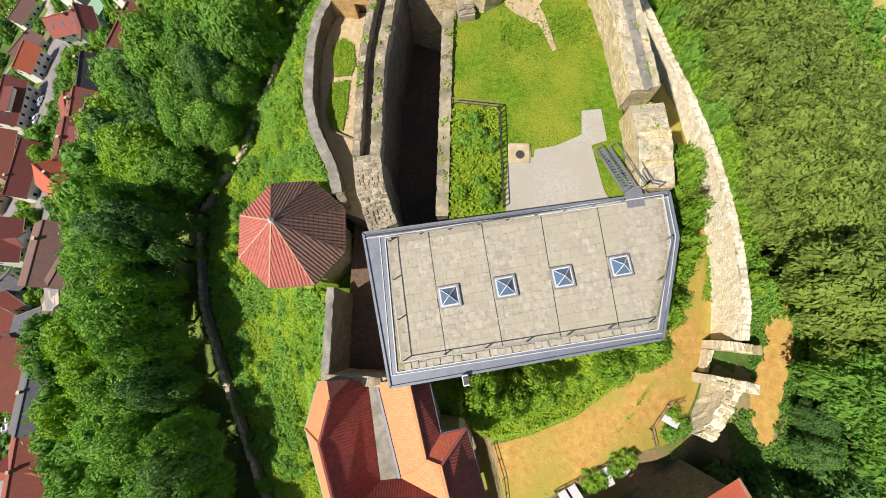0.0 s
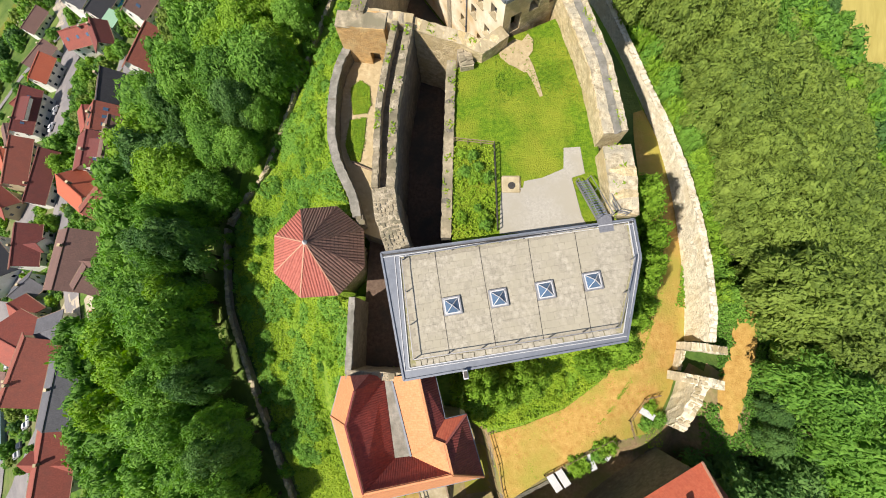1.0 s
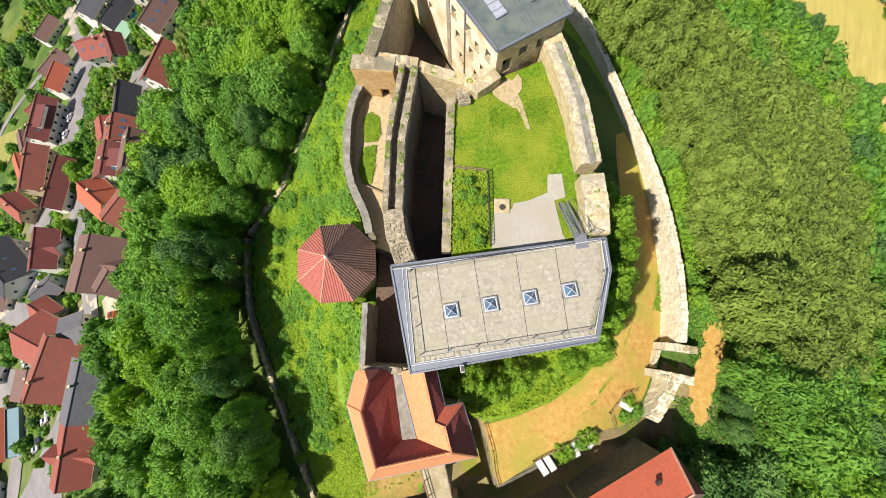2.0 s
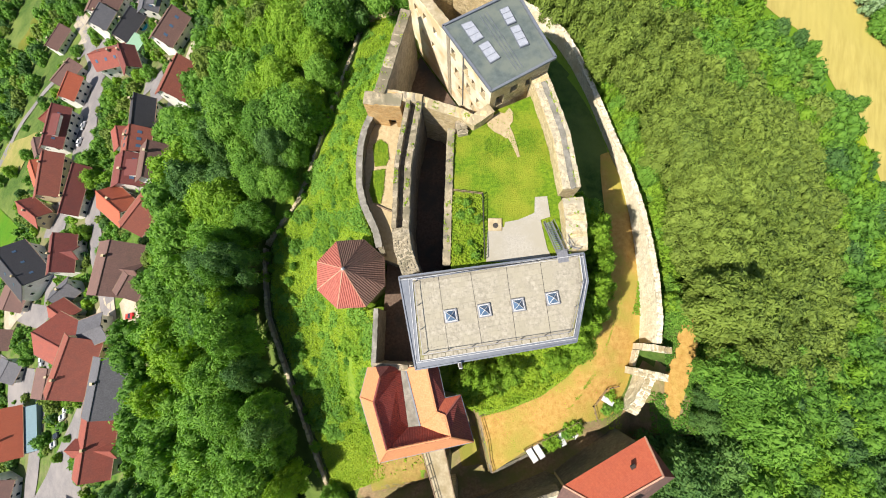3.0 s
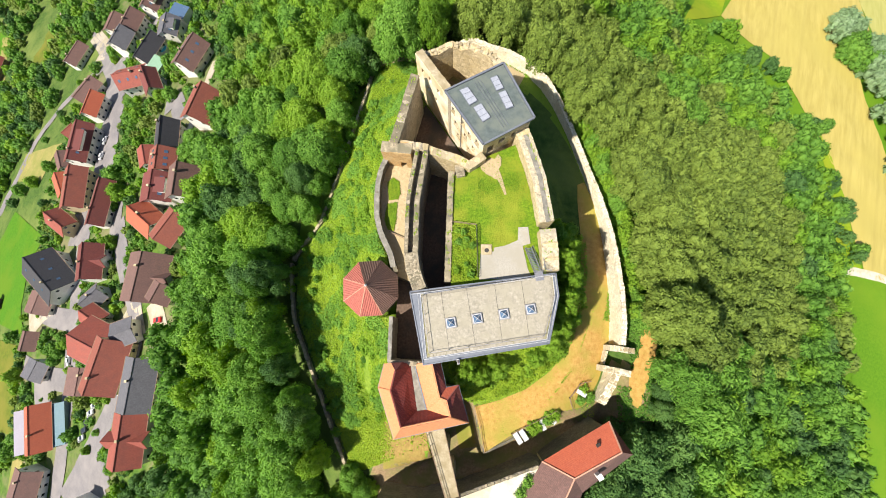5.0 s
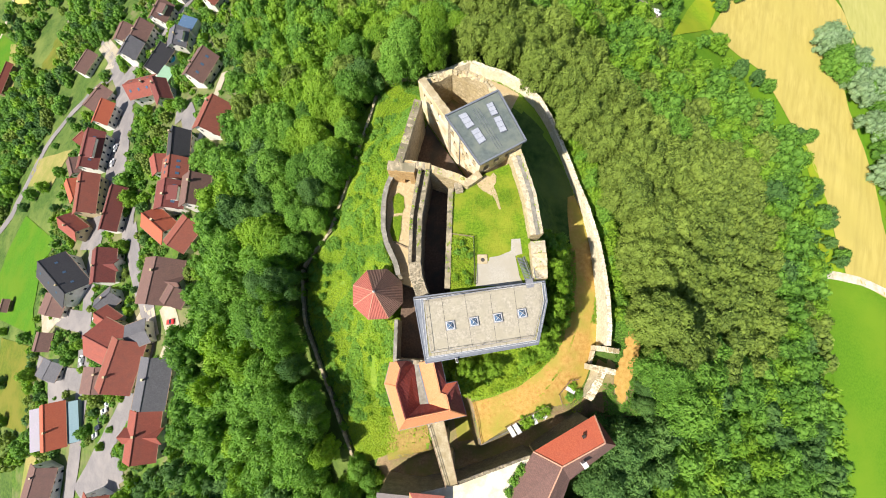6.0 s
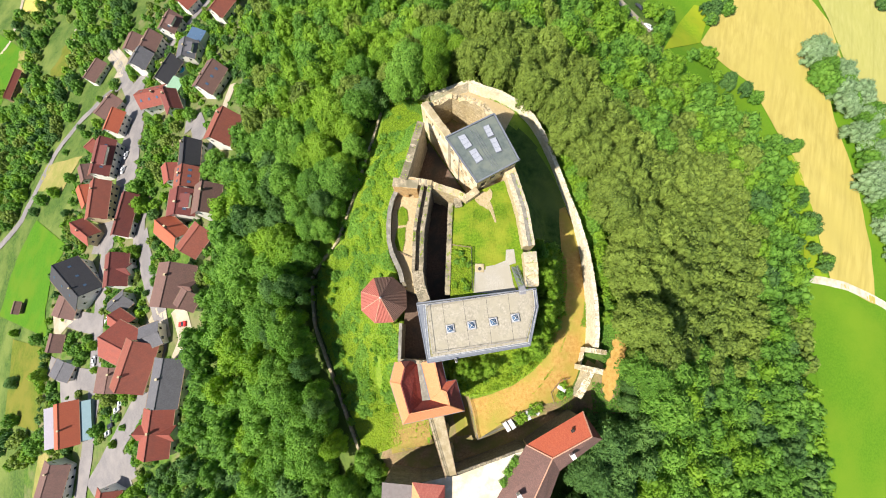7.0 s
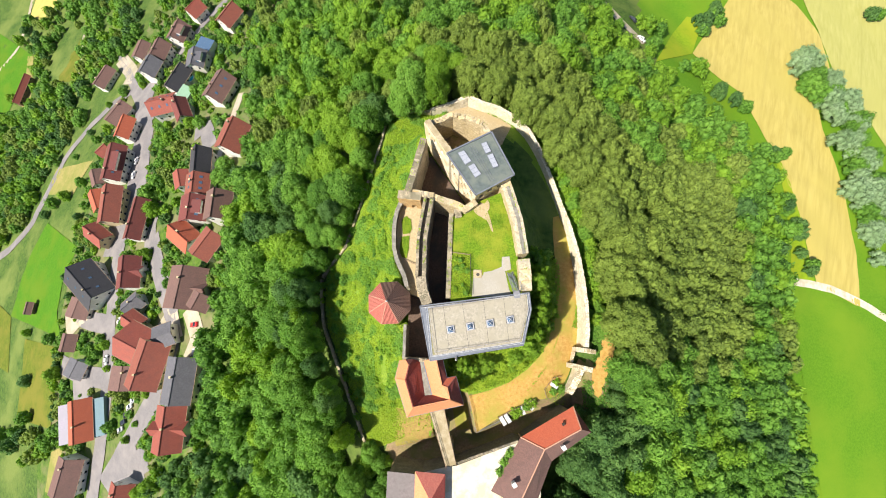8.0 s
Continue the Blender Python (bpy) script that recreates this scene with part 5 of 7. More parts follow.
part("roof_plane", roof_plane_mesh("roof_plane", ((-7.8, -37, h0), (-7.8, -26.2, h0), (-4.4, -31.0, h1), (-4.4, -37, h1)), M_TILE_SUNLIT), gh)

# ---- outer ring wall ----
RING = [(-7, 60.7, -18.6), (-1.8, 62.4, -18.2), (3.0, 64.4, -18.0), (6.4, 62.7, -18.0), (10.7, 61.2, -18.0), (15.7, 58.2, -18.0), (19.0, 54.2, -18.0), (21.3, 49.4, -18.0), (23.2, 44.0, -18.0), (24.6, 39.9, -18.0), (26.1, 35.0, -18.0),
        (28.3, 28.2, -17.8), (29.8, 21.0, -17.2), (30.5, 15.0, -16.8), (30.9, 9.0, -16.6), (30.9, 3.5, -16.7), (30.7, -0.4, -17.4)]
ring = thing("wall", "high pale ring wall leaning back over the ditch track", "wall")
part("masonry", wall_body("masonry", RING, 0.9, -24, M_PALEWALL, seed=96, ragged=0.2, batter=1.1), ring)
part("coping", coping(RING, 0.85, M_CREST, 98, 0.02, 0.5), ring, "uneven weathered crest")
crest_stones(ring, RING, 0.9, M_CAPPALE, 0.55, 0.1, 2, 97)
stone_wall("wall", "pale outer wall on the northern slope", [(-20.6, 61.4, -22.6), (-14, 62, -22.0), (-7, 60.5, -19)], 0.9, -27, M_STONEY, M_CAPLIGHT, 0.7, 1, seed=92, ragged=0.2)
stone_wall("wall", "ruined outer wall in the shade of trees", [(-19.0, 61.6, -22.9), (-20.5, 51, -20.2), (-22.2, 43.5, -19.2), (-24.3, 34, -18.5), (-27.5, 23.3, -19.2), (-33.6, 15.6, -21.6)], 0.55, -30, M_STONE, M_CAPLIGHT, 0.7, 1, seed=93, ragged=0.3)
stone_wall("wall", "low ruined wall along the wooded slope", [(-33.9, 15.0, -21.7), (-33.5, 9.3, -21.9), (-32.5, 3.3, -22.0), (-28.9, -4.4, -21.5), (-26.0, -10.9, -21.7), (-23.8, -16.5, -22.4), (-21, -24, -24.5)], 0.55, -30, M_STONE, M_CAPLIGHT, 0.7, 1, seed=94, ragged=0.3)
for line, z0, width in (([(28.4, -0.9, -18.0), (30.8, -1.2, -17.6), (33.2, -1.5, -18.8)], -24, 1.0), ([(28.5, -1.5, -20.0), (27.9, -4.0, -20.6)], -24, 0.45), ([(26.9, -4.6, -18.0), (29.2, -5.0, -17.5), (31.9, -5.6, -18.2)], -25, 1.1),
                        ([(29.3, -5.5, -17.8), (28.3, -8.0, -18.6), (26.8, -11.0, -19.8)], -26, 1.5)):
    stone_wall("wall", "stump of the ruined ring gate", line, width, z0, M_PALEWALL, M_CAPLIGHT, 0.42, 2 if width > 1 else 1, 0.14, seed=95, ragged=0.25)


# ---- village ----
M_TILE_SALMON = tiles("salmon clay tiles", (0.20, 0.055, 0.04), (0.28, 0.085, 0.056), (0.15, 0.055, 0.045))
M_TILE_OLDRED = tiles("old red clay tiles", (0.21, 0.05, 0.036), (0.30, 0.08, 0.055), (0.16, 0.055, 0.045))
M_TILE_WINE = tiles("wine red clay tiles", (0.125, 0.03, 0.027), (0.195, 0.05, 0.042), (0.095, 0.035, 0.033))
M_TILE_BRIGHT = tiles("new orange roof tiles", (0.36, 0.078, 0.04), (0.44, 0.115, 0.058), (0.31, 0.078, 0.048))
WINDOW_ME = box_mesh("window", (1.0, 0.08, 1.25), M_GLASS)
FRAME_ME = box_mesh("window_frame", (1.16, 0.06, 0.09), M_WHITE, 0, (0, 0.0, -0.66))
ROOFLIGHT_ME = box_mesh("rooflight", (0.9, 1.2, 0.10), M_SKYGLASS)
CHIMNEY_ME = box_mesh("chimney", (0.6, 0.6, 1.3), M_DARKSTONE, 0.03, (0, 0, 0.25))
CAP_ME = box_mesh("chimney_cap", (0.75, 0.75, 0.1), M_CAPLIGHT, 0.02, (0, 0, 0.95))
HOUSES = []


def house(a, b, width, high, rise, roof, wall, label, extra):
    """A gabled house on the slope under its ridge from a to b, with eaves, windows, chimney and what extra asks for."""
    a, b = Vector(a), Vector(b)
    mid = (a + b) / 2
    length, turn = (b - a).length, math.degrees(math.atan2(b.y - a.y, b.x - a.x))
    z = hill_at(*mid) + 2.0
    h = thing("house", label, "house", (mid.x, mid.y, z), turn, "village houses")
    rng = random.Random(int(mid.x * 13 + mid.y * 7))
    HOUSES.append((mid.x, mid.y, length / 2 + 2, width / 2 + 2, radians(turn)))
    l, w = length / 2 - 0.35, width / 2 - 0.45
    pitch = rise / (width / 2)
    vs = [(x, y, k) for x in (-l, l) for y, k in ((-w, -12), (w, -12), (w, high), (0, high + rise - 0.2), (-w, high))]
    part("wall", link_mesh("wall", vs, [(4, 3, 2, 1, 0), (5, 6, 7, 8, 9), (0, 1, 6, 5), (1, 2, 7, 6), (4, 0, 5, 9), (2, 3, 8, 7), (3, 4, 9, 8)], wall), h)
    e, ends = high + rise - pitch * (width / 2 + 0.35), length / 2 + 0.3
    for s in (1, -1):
        part("roof_plane", roof_plane_mesh("roof_plane", [(-ends, s * (width / 2 + 0.35), e), (ends, s * (width / 2 + 0.35), e), (ends, 0, high + rise), (-ends, 0, high + rise)], roof, 0.2), h)
        part("gutter", beam_mesh("gutter", (-ends, s * (width / 2 + 0.42), e - 0.05), (ends, s * (width / 2 + 0.42), e - 0.05), 0.14, 0.12, M_WOOD), h)
    part("ridge", beam_mesh("ridge", (-ends, 0, high + rise + 0.04), (ends, 0, high + rise + 0.04), 0.3, 0.16, roof), h)
    n = max(2, int(length / 3.4))
    for s in (1, -1):
        for i in range(n):
            for k in ((1.6, 4.3) if high > 5 else (1.8,)):
                o = part("window", WINDOW_ME, h, at=pose(-l + (i + 0.5) * 2 * l / n, s * (w + 0.02), k))
                part("window_frame", FRAME_ME, o)
    for s in (1, -1):
        for y in (-w * 0.5, w * 0.5):
            o = part("window", WINDOW_ME, h, at=pose(s * (l + 0.02), y, high - 1.4, 0, 0, 90))
            part("window_frame", FRAME_ME, o)
        part("window", WINDOW_ME, h, at=pose(s * (l + 0.02), 0, high + rise * 0.4, 0, 0, 90))
    ang = math.degrees(math.atan(pitch))
    if extra:
        c = part("chimney", CHIMNEY_ME, h, "rubble stone chimney", pose(rng.uniform(-0.3, 0.3) * length, rng.uniform(-0.8, 0.8), high + rise))
        part("chimney_cap", CAP_ME, c)
    if extra in (2, 3):
        for i in range(3):
            part("rooflight", ROOFLIGHT_ME, h, "small rooflight", pose(-l + (i + 0.6) * 2 * l / 3.2, width * 0.25, high + rise - pitch * width * 0.25 + 0.05, -ang, 0, 0))
            if extra == 3:
                part("rooflight", ROOFLIGHT_ME, h, "small rooflight", pose(-l + (i + 0.4) * 2 * l / 3.2, -width * 0.25, high + rise - pitch * width * 0.25 + 0.05, ang, 0, 0))
    if extra == 2:
        d = part("dormer", box_mesh("dormer", (length * 0.5, width * 0.36, 1.6), wall, 0.02, (0, width * 0.24, high + rise - 1.5)), h, "long dormer")
        part("dormer_roof", box_mesh("dormer_roof", (length * 0.54, width * 0.42, 0.14), roof, 0.02, (0, width * 0.24, high + rise - 0.66)), d)
    if extra in (4, 5):
        for s in ((1, -1) if extra == 5 else (1,)):
            g = part("cross_gable", link_mesh("cross_gable", [(-2.2, s * w * 0.2, high + 0.2), (2.2, s * w * 0.2, high + 0.2), (2.2, s * (w + 1.4), high - 0.4), (-2.2, s * (w + 1.4), high - 0.4), (0, s * (w + 1.4), high + 2.4), (0, s * w * 0.2, high + 2.6), (-2.2, s * (w + 1.4), -4), (2.2, s * (w + 1.4), -4), (2.2, s * w * 0.8, -4), (-2.2, s * w * 0.8, -4)],
                      [(3, 2, 4), (3, 6, 7, 2), (2, 7, 8, 1), (6, 3, 0, 9)], wall), h)
            for q in (1, -1):
                part("gable_roof", roof_plane_mesh("gable_roof", [(q * 2.5, s * (w + 1.8), high - 0.4), (q * 2.5, 0, high - 0.4), (0, 0, high + 2.6), (0, s * (w + 1.8), high + 2.6)], roof, 0.16), g)
    if extra == 6:
        x = part("annexe", box_mesh("annexe", (length * 0.9, 5.0, 6.0), M_PLASTERB, 0.03, (0, width / 2 + 2.2, 2.0)), h, "blue-grey clad annexe with a flat roof")
        part("annexe_roof", box_mesh("annexe_roof", (length * 0.92, 5.2, 0.2), M_PLASTERB, 0.02, (0, width / 2 + 2.2, 5.1)), x)
        part("lean_to", box_mesh("lean_to", (length * 0.95, 6.5, 0.3), M_LAVENDER, 0.03, (0, -width / 2 - 2.0, high - 1.2)), h, "mauve-grey lean-to roof")
    return h


def car_parts(paint):
    """A small car: body with cabin, windows and four wheels."""
    prof = [(-2.1, 0.35), (-2.15, 0.75), (-1.9, 0.95), (-1.2, 1.0), (-0.7, 1.42), (0.7, 1.45), (1.45, 1.0), (2.05, 0.85), (2.15, 0.45), (2.0, 0.3)]
    n = len(prof)
    vs = [(x, s * (0.86 if z < 1.2 else 0.68), z) for s in (-1, 1) for x, z in prof]
    fs = [tuple(range(n)), tuple(range(2 * n - 1, n - 1, -1))] + [(i, n + i, n + (i + 1) % n, (i + 1) % n) for i in range(n)]
    me = link_mesh("body", vs, fs, paint)
    bm = bmesh.new()
    bm.from_mesh(me)
    bmesh.ops.recalc_face_normals(bm, faces=bm.faces)
    bm.to_mesh(me)
    bm.free()
    return me


CAR_BODY = {n: car_parts(p) for n, p in M_PAINT.items()}
SCREEN_F = link_mesh("windscreen", [(1.38, -0.76, 1.06), (1.38, 0.76, 1.06), (0.78, 0.64, 1.44), (0.78, -0.64, 1.44)], [(0, 1, 2, 3)], M_GLASS)
SCREEN_R = link_mesh("rear_window", [(-1.17, -0.76, 1.06), (-1.17, 0.76, 1.06), (-0.76, 0.64, 1.41), (-0.76, -0.64, 1.41)], [(3, 2, 1, 0)], M_GLASS)
SIDE_W = box_mesh("side_window", (1.5, 0.03, 0.3), M_GLASS)
bm = bmesh.new()
bmesh.ops.create_cone(bm, cap_ends=True, segments=12, radius1=0.32, radius2=0.32, depth=0.2)
WHEEL_ME = bm_mesh("wheel", bm, M_RUBBER)
CAR_LABEL = {"white": "parked white car on the village street", "dark": "parked dark blue car beside houses", "red": "parked small red car in the yard", "silver": "parked silver-grey car beside a house"}


CARS = []


def car(x, y, turn, paint):
    CARS.append((x, y))
    z = hill_at(x, y) + 0.32
    gx, gy = (hill_at(x + 1, y) - hill_at(x - 1, y)) / 2, (hill_at(x, y + 1) - hill_at(x, y - 1)) / 2
    n = Vector((-gx, -gy, 1)).normalized()
    f = Vector((math.cos(radians(turn)), math.sin(radians(turn)), 0))
    f = (f - n * f.dot(n)).normalized()
    s = n.cross(f)
    c = thing("car", CAR_LABEL[paint], "car", group="parked cars")
    c.matrix_basis = Matrix.Translation((x, y, z)) @ Matrix((f, s, n)).transposed().to_4x4()
    part("body", CAR_BODY[paint], c)
    part("windscreen", SCREEN_F, c, at=pose(0.03, 0, 0.02))
    part("rear_window", SCREEN_R, c, at=pose(-0.04, 0, 0.02))
    for q in (-1, 1):
        part("side_window", SIDE_W, c, at=pose(0.05, q * 0.775, 1.2, q * 22, 0, 0))
        for wx in (-1.3, 1.35):
            part("wheel", WHEEL_ME, c, at=pose(wx, q * 0.8, 0.32, 90, 0, 0))
    return c


house((-167.4, 71.3), (-166.4, 53.1), 10, 6, 4, M_TILE_SALMON, M_PLASTERY, "long yellow house with a red-brown tiled roof", 1)
house((-172.6, 94.8), (-173.3, 76.2), 10, 6.5, 4, M_TILE_WINE, M_PLASTER, "long white house with a dark red roof and a wide dormer", 2)
house((-173.0, 112.7), (-175.1, 101.3), 8, 6, 3.5, M_TILE_BRIGHT, M_PLASTER, "white house with a bright orange roof", 0)
house((-185.2, 127.3), (-191.9, 115.6), 9, 5, 3, M_TILE_BROWN, M_PLASTER, "house with a mauve-brown roof", 1)
house((-222.2, 167.7), (-227.6, 154.5), 8.5, 4.5, 3, M_TILE_BROWN, M_PLASTER, "bungalow with a reddish brown roof", 1)
house((-164.8, 161.2), (-167.6, 151.3), 10, 6.5, 4, M_TILE_BROWN, M_PLASTER, "house with a grey-brown roof on the upper street", 1)
house((-167.4, 150.0), (-170.7, 140.3), 10.5, 6.5, 4, M_TILE_SLATE, M_PLASTER, "house with a slate grey roof and white gable", 1)
house((-138.2, 134.0), (-143.7, 121.4), 8.5, 6, 4, M_TILE_BLACK, M_PLASTER, "house with a nearly black steep roof", 1)
house((-152.2, 111.5), (-139.8, 114.9), 10, 6, 4, M_TILE_OLDRED, M_PLASTER, "white house with a red roof and rooflights", 3)
house((-131.7, 142.2), (-132.0, 132.6), 9, 5.5, 3, M_TILE_SLATE, M_PLASTER, "house with a light slate roof", 2)
house((-102.5, 114.4), (-107.6, 102.4), 9.5, 5.5, 4, M_TILE_BROWN, M_PLASTER, "house with a brown roof and white gable", 3)
house((-84.9, 82.3), (-88.3, 70.7), 10, 5.5, 4.5, M_TILE_SALMON, M_PLASTER, "house with an orange-red roof at the wood edge", 1)
house((-154.2, 171.6), (-157.3, 161.2), 10, 5.5, 4, M_TILE_BROWN, M_PLASTER, "house with a red-brown roof and white gable", 2)
house((-146.2, 185.7), (-151.5, 178.3), 9, 5.5, 4, M_TILE_OLDRED, M_PLASTER, "white-gabled house with a salmon roof", 0)
house((-115.2, 167.6), (-120.8, 157.6), 9, 5.5, 4, M_TILE_SALMON, M_PLASTER, "long house with an orange roof on the upper street", 1)
house((-141.8, 60.8), (-143.5, 42.2), 7.5, 5, 3.5, M_TILE_WINE, M_PLASTER, "narrow house with a dark red roof along the street", 1)
house((-103.0, 74.5), (-102.3, 64.1), 8, 6, 4, M_TILE_BLACK, M_PLASTER, "house with a dark flat-pitched roof", 1)
house((-100.7, 62.4), (-100.4, 54.4), 9, 6, 3.5, M_TILE_SALMON, M_PLASTER, "house with an orange-red roof and rooflights", 3)
house((-99.9, 53.0), (-99.8, 43.3), 10, 6, 3.5, M_TILE_WINE, M_PLASTER, "house with a brown-red roof and a roof terrace", 2)
house((-84.3, 51.1), (-84.3, 41.0), 9, 6, 4, M_TILE_BROWN, M_PLASTER, "house with a dark brown roof and white gable", 1)
house((-107.0, 40.8), (-99.0, 34.6), 8.5, 5.5, 4, M_TILE_BRIGHT, M_PLASTER, "small house with an orange and red roof", 1)
house((-86.4, 37.1), (-91.5, 28.5), 8, 4.5, 3, M_TILE_SALMON, M_PLASTER, "barn with an orange roof at the wood edge", 0)
house((-177.5, 50.9), (-168.3, 44.6), 8, 5, 4, M_TILE_OLDRED, M_PLASTERY, "small house with a red roof beside the meadow", 1)
house((-177.1, 30.1), (-162.8, 16.8), 15, 5.5, 6, M_TILE_BLACK, M_PLASTER, "large white building with a black steep roof", 3)
house((-176.6, 17.0), (-178.3, 8.3), 10, 4, 2, M_TILE_BROWN, M_PLASTER, "low house with a grey-brown roof", 0)
house((-182.3, 0.6), (-182.8, -7.2), 7, 3.5, 2.5, M_TILE_BROWN, M_WOOD, "small shed with a mauve roof on the meadow", 0)
house((-139.3, 33.3), (-138.1, 20.0), 9.5, 5.5, 4, M_TILE_WINE, M_PLASTER, "house with a dark red roof and an orange cross gable", 4)
house((-129.7, 15.8), (-134.8, 10.5), 7, 4, 3, M_TILE_SLATE, M_PLASTER, "small house with a dark grey roof", 1)
house((-95.4, 24.7), (-96.5, 10.0), 13, 6, 4.5, M_TILE_BROWN, M_PLASTER, "large house with a brown roof and an annexe", 4)
house((-111.1, -1.6), (-114.2, -18.2), 12, 7, 5, M_TILE_SALMON, M_PLASTERY, "long inn with a salmon tiled roof", 1)
house((-128.3, -0.3), (-117.4, -5.2), 14, 6.5, 5, M_TILE_OLDRED, M_PLASTERY, "wing of the inn with a red hipped roof", 0)
house((-94.3, -6.8), (-94.8, -22.1), 10, 6, 3.5, M_TILE_SLATE, M_PLASTER, "long house with a blue-grey roof", 1)
house((-98.5, -23.4), (-98.3, -38.4), 10, 5.5, 4, M_TILE_OLDRED, M_PLASTER, "house with a red cross-gabled roof", 5)
house((-161.5, -27.2), (-157.5, -44.0), 10, 6, 4, M_TILE_BRIGHT, M_PLASTER, "house with a bright orange roof and blue cladding", 6)
house((-165.2, -52.0), (-166.8, -66.9), 11, 5.5, 3.5, M_TILE_BROWN, M_PLASTER, "house with a mauve-brown roof", 1)
house((-126.3, -55.0), (-126.7, -60.7), 9, 5, 4, M_TILE_OLDRED, M_PLASTER, "house with a red roof beside the lane", 1)
house((-346.5, 204.3), (-350.3, 179.3), 5, 3.5, 2.5, M_TILE_OLDRED, M_WOOD, "long narrow barn with a red roof", 0)
house((-191.8, 101.7), (-195.6, 97.1), 6, 4, 2.5, M_TILE_OLDRED, M_PLASTER, "small annexe with a pink-red roof", 0)
house((-132.8, 7.9), (-126.2, 4.0), 7, 4, 3, M_TILE_OLDRED, M_PLASTER, "red-roofed rear wing of the inn", 0)
house((-128.5, -11.5), (-128.5, -20.3), 11, 6, 2.2, M_TILE_BROWN, M_PLASTER, "low wing of the inn with a mauve-brown roof", 1)
house((-110.8, -0.6), (-104.5, 1.9), 8, 4.5, 1.6, M_TILE_SLATE, M_PLASTER, "rear shed of the inn with a light grey roof", 0)
house((-186.1, 72.7), (-181.2, 63.2), 7, 4, 2.5, M_TILE_BRIGHT, M_PLASTERY, "annexe with a salmon roof beside the long house", 0)
house((-192.6, 86.0), (-189.2, 78.1), 6, 4, 2, M_TILE_BROWN, M_PLASTER, "small annexe with a mauve roof", 0)
house((-132.1, 109.7), (-127.4, 100.2), 7, 5.5, 3.5, M_TILE_WINE, M_PLASTER, "rear house with a brown-red roof", 1)
house((-188.6, 173.2), (-190.9, 162.5), 8, 5, 2.5, M_TILE_BROWN, M_PLASTER, "mauve-roofed side house on the upper street", 0)
house((-86.2, 14.6), (-88.2, 9.7), 7, 5, 2.5, M_TILE_BROWN, M_PLASTER, "brown-roofed annexe at the wood edge", 0)
house((-237.1, 17.7), (-237.5, 11.2), 4, 2.5, 1.5, M_TILE_BROWN, M_WOOD, "small brown hay shed on the meadow", 0)
house((-115.2, 67.8), (-113.0, 60.9), 6, 4.5, 2, M_TILE_OLDRED, M_PLASTER, "red-roofed annexe with a white front", 0)
house((-171.3, -11.4), (-173.6, -18.4), 9, 3.5, 1.2, M_TILE_SLATE, M_PLASTER, "low workshop with a pale grey roof", 0)
car(-130.2, -25.2, 25, "white")
car(-132.6, -28.1, 25, "white")
car(-134.2, -31.2, 25, "dark")
car(-136.4, -34.6, 25, "dark")
car(-138.2, -37.8, 25, "silver")
car(-154.9, -10.2, 85, "white")
car(-113.7, -18.0, 70, "silver")
car(-110.5, -13.2, 70, "dark")
car(-95.2, 4.8, 5, "red")
car(-91.2, 0.5, 10, "dark")
car(-91.0, -2.2, 10, "silver")
car(-92.5, -4.3, 10, "white")
car(-93.6, -6.7, 15, "dark")
car(-163.2, 80.2, 80, "white")
car(-163.7, 88.2, 80, "white")
car(-152.5, 70.4, 15, "white")
car(80.5, 147.3, -55, "dark")
car(81.9, 134.1, -55, "white")
car(-148.6, 6.4, 80, "white")
car(-164.0, -56.3, 70, "silver")
car(-107.8, 46.1, 10, "white")
lane("road", [(-156.3, -72.8), (-153.2, -49.0), (-152.9, -23.0), (-156.5, -1.1), (-158.6, 14.3), (-161.4, 38.6), (-161.1, 52.8), (-160.4, 73.6), (-162.5, 93.3), (-162.8, 106.2), (-172.6, 122.5), (-191.4, 144.0)], 8, M_ASPHALT, "worn grey village street", lift=0.3)
lane("road", [(-132.4, 192.5), (-146.9, 172.8), (-156.2, 158.2), (-169.1, 147.1), (-180.2, 137.1)], 5.5, M_ASPHALT, "grey upper street between houses", lift=0.3)
lane("road", [(-191.4, 144.0), (-211.0, 166.1), (-228.8, 186.7)], 6, M_ASPHALT, "short grey side street", lift=0.3)
lane("road", [(-147.8, -62.0), (-138.4, -49.1), (-124.2, -32.6), (-113.8, -19.8), (-107.8, -0.5), (-112.2, 11.5), (-121.0, 22.2), (-129.9, 35.2), (-135.2, 43.6)], 9, M_ASPHALT, "grey back lane with parking", lift=0.3)
lane("road", [(-95.9, 106.8), (-97.1, 89.9), (-99.6, 72.3), (-102.0, 61.0)], 3.5, M_DIRT, "narrow pale lane at the wood edge", lift=0.3)
lane("road", [(-191.4, 144.0), (-212.2, 139.8), (-232.2, 129.4), (-251.7, 114.1), (-262.5, 90.1), (-272.6, 68.4), (-292.8, 55.5), (-321.7, 46.3)], 6, M_ASPHALT, "grey lane below the village", lift=0.3)
lane("road", [(-100.6, 11.2), (-95.9, 4.8), (-92.6, -0.3), (-97.0, -8.4)], 8, M_DIRT, "pale parking yard beside the wood", lift=0.3)
lane("road", [(-185.8, 9.5), (-171.6, 6.6), (-157.8, 5.2)], 9, M_ASPHALT, "paved yard between houses", lift=0.3)
lane("road", [(-195.1, -14.0), (-171.8, -18.1), (-156.1, -18.4)], 9, M_ASPHALT, "pale paved yard", lift=0.3)
lane("road", [(-132.2, -53.5), (-118.9, -45.7)], 10, M_ASPHALT, "paved forecourt", lift=0.3)
lane("road", [(-165.9, 107.0), (-163.6, 93.5), (-160.3, 80.0), (-159.0, 67.3)], 15, M_ASPHALT, "wide street space before the houses", lift=0.3)
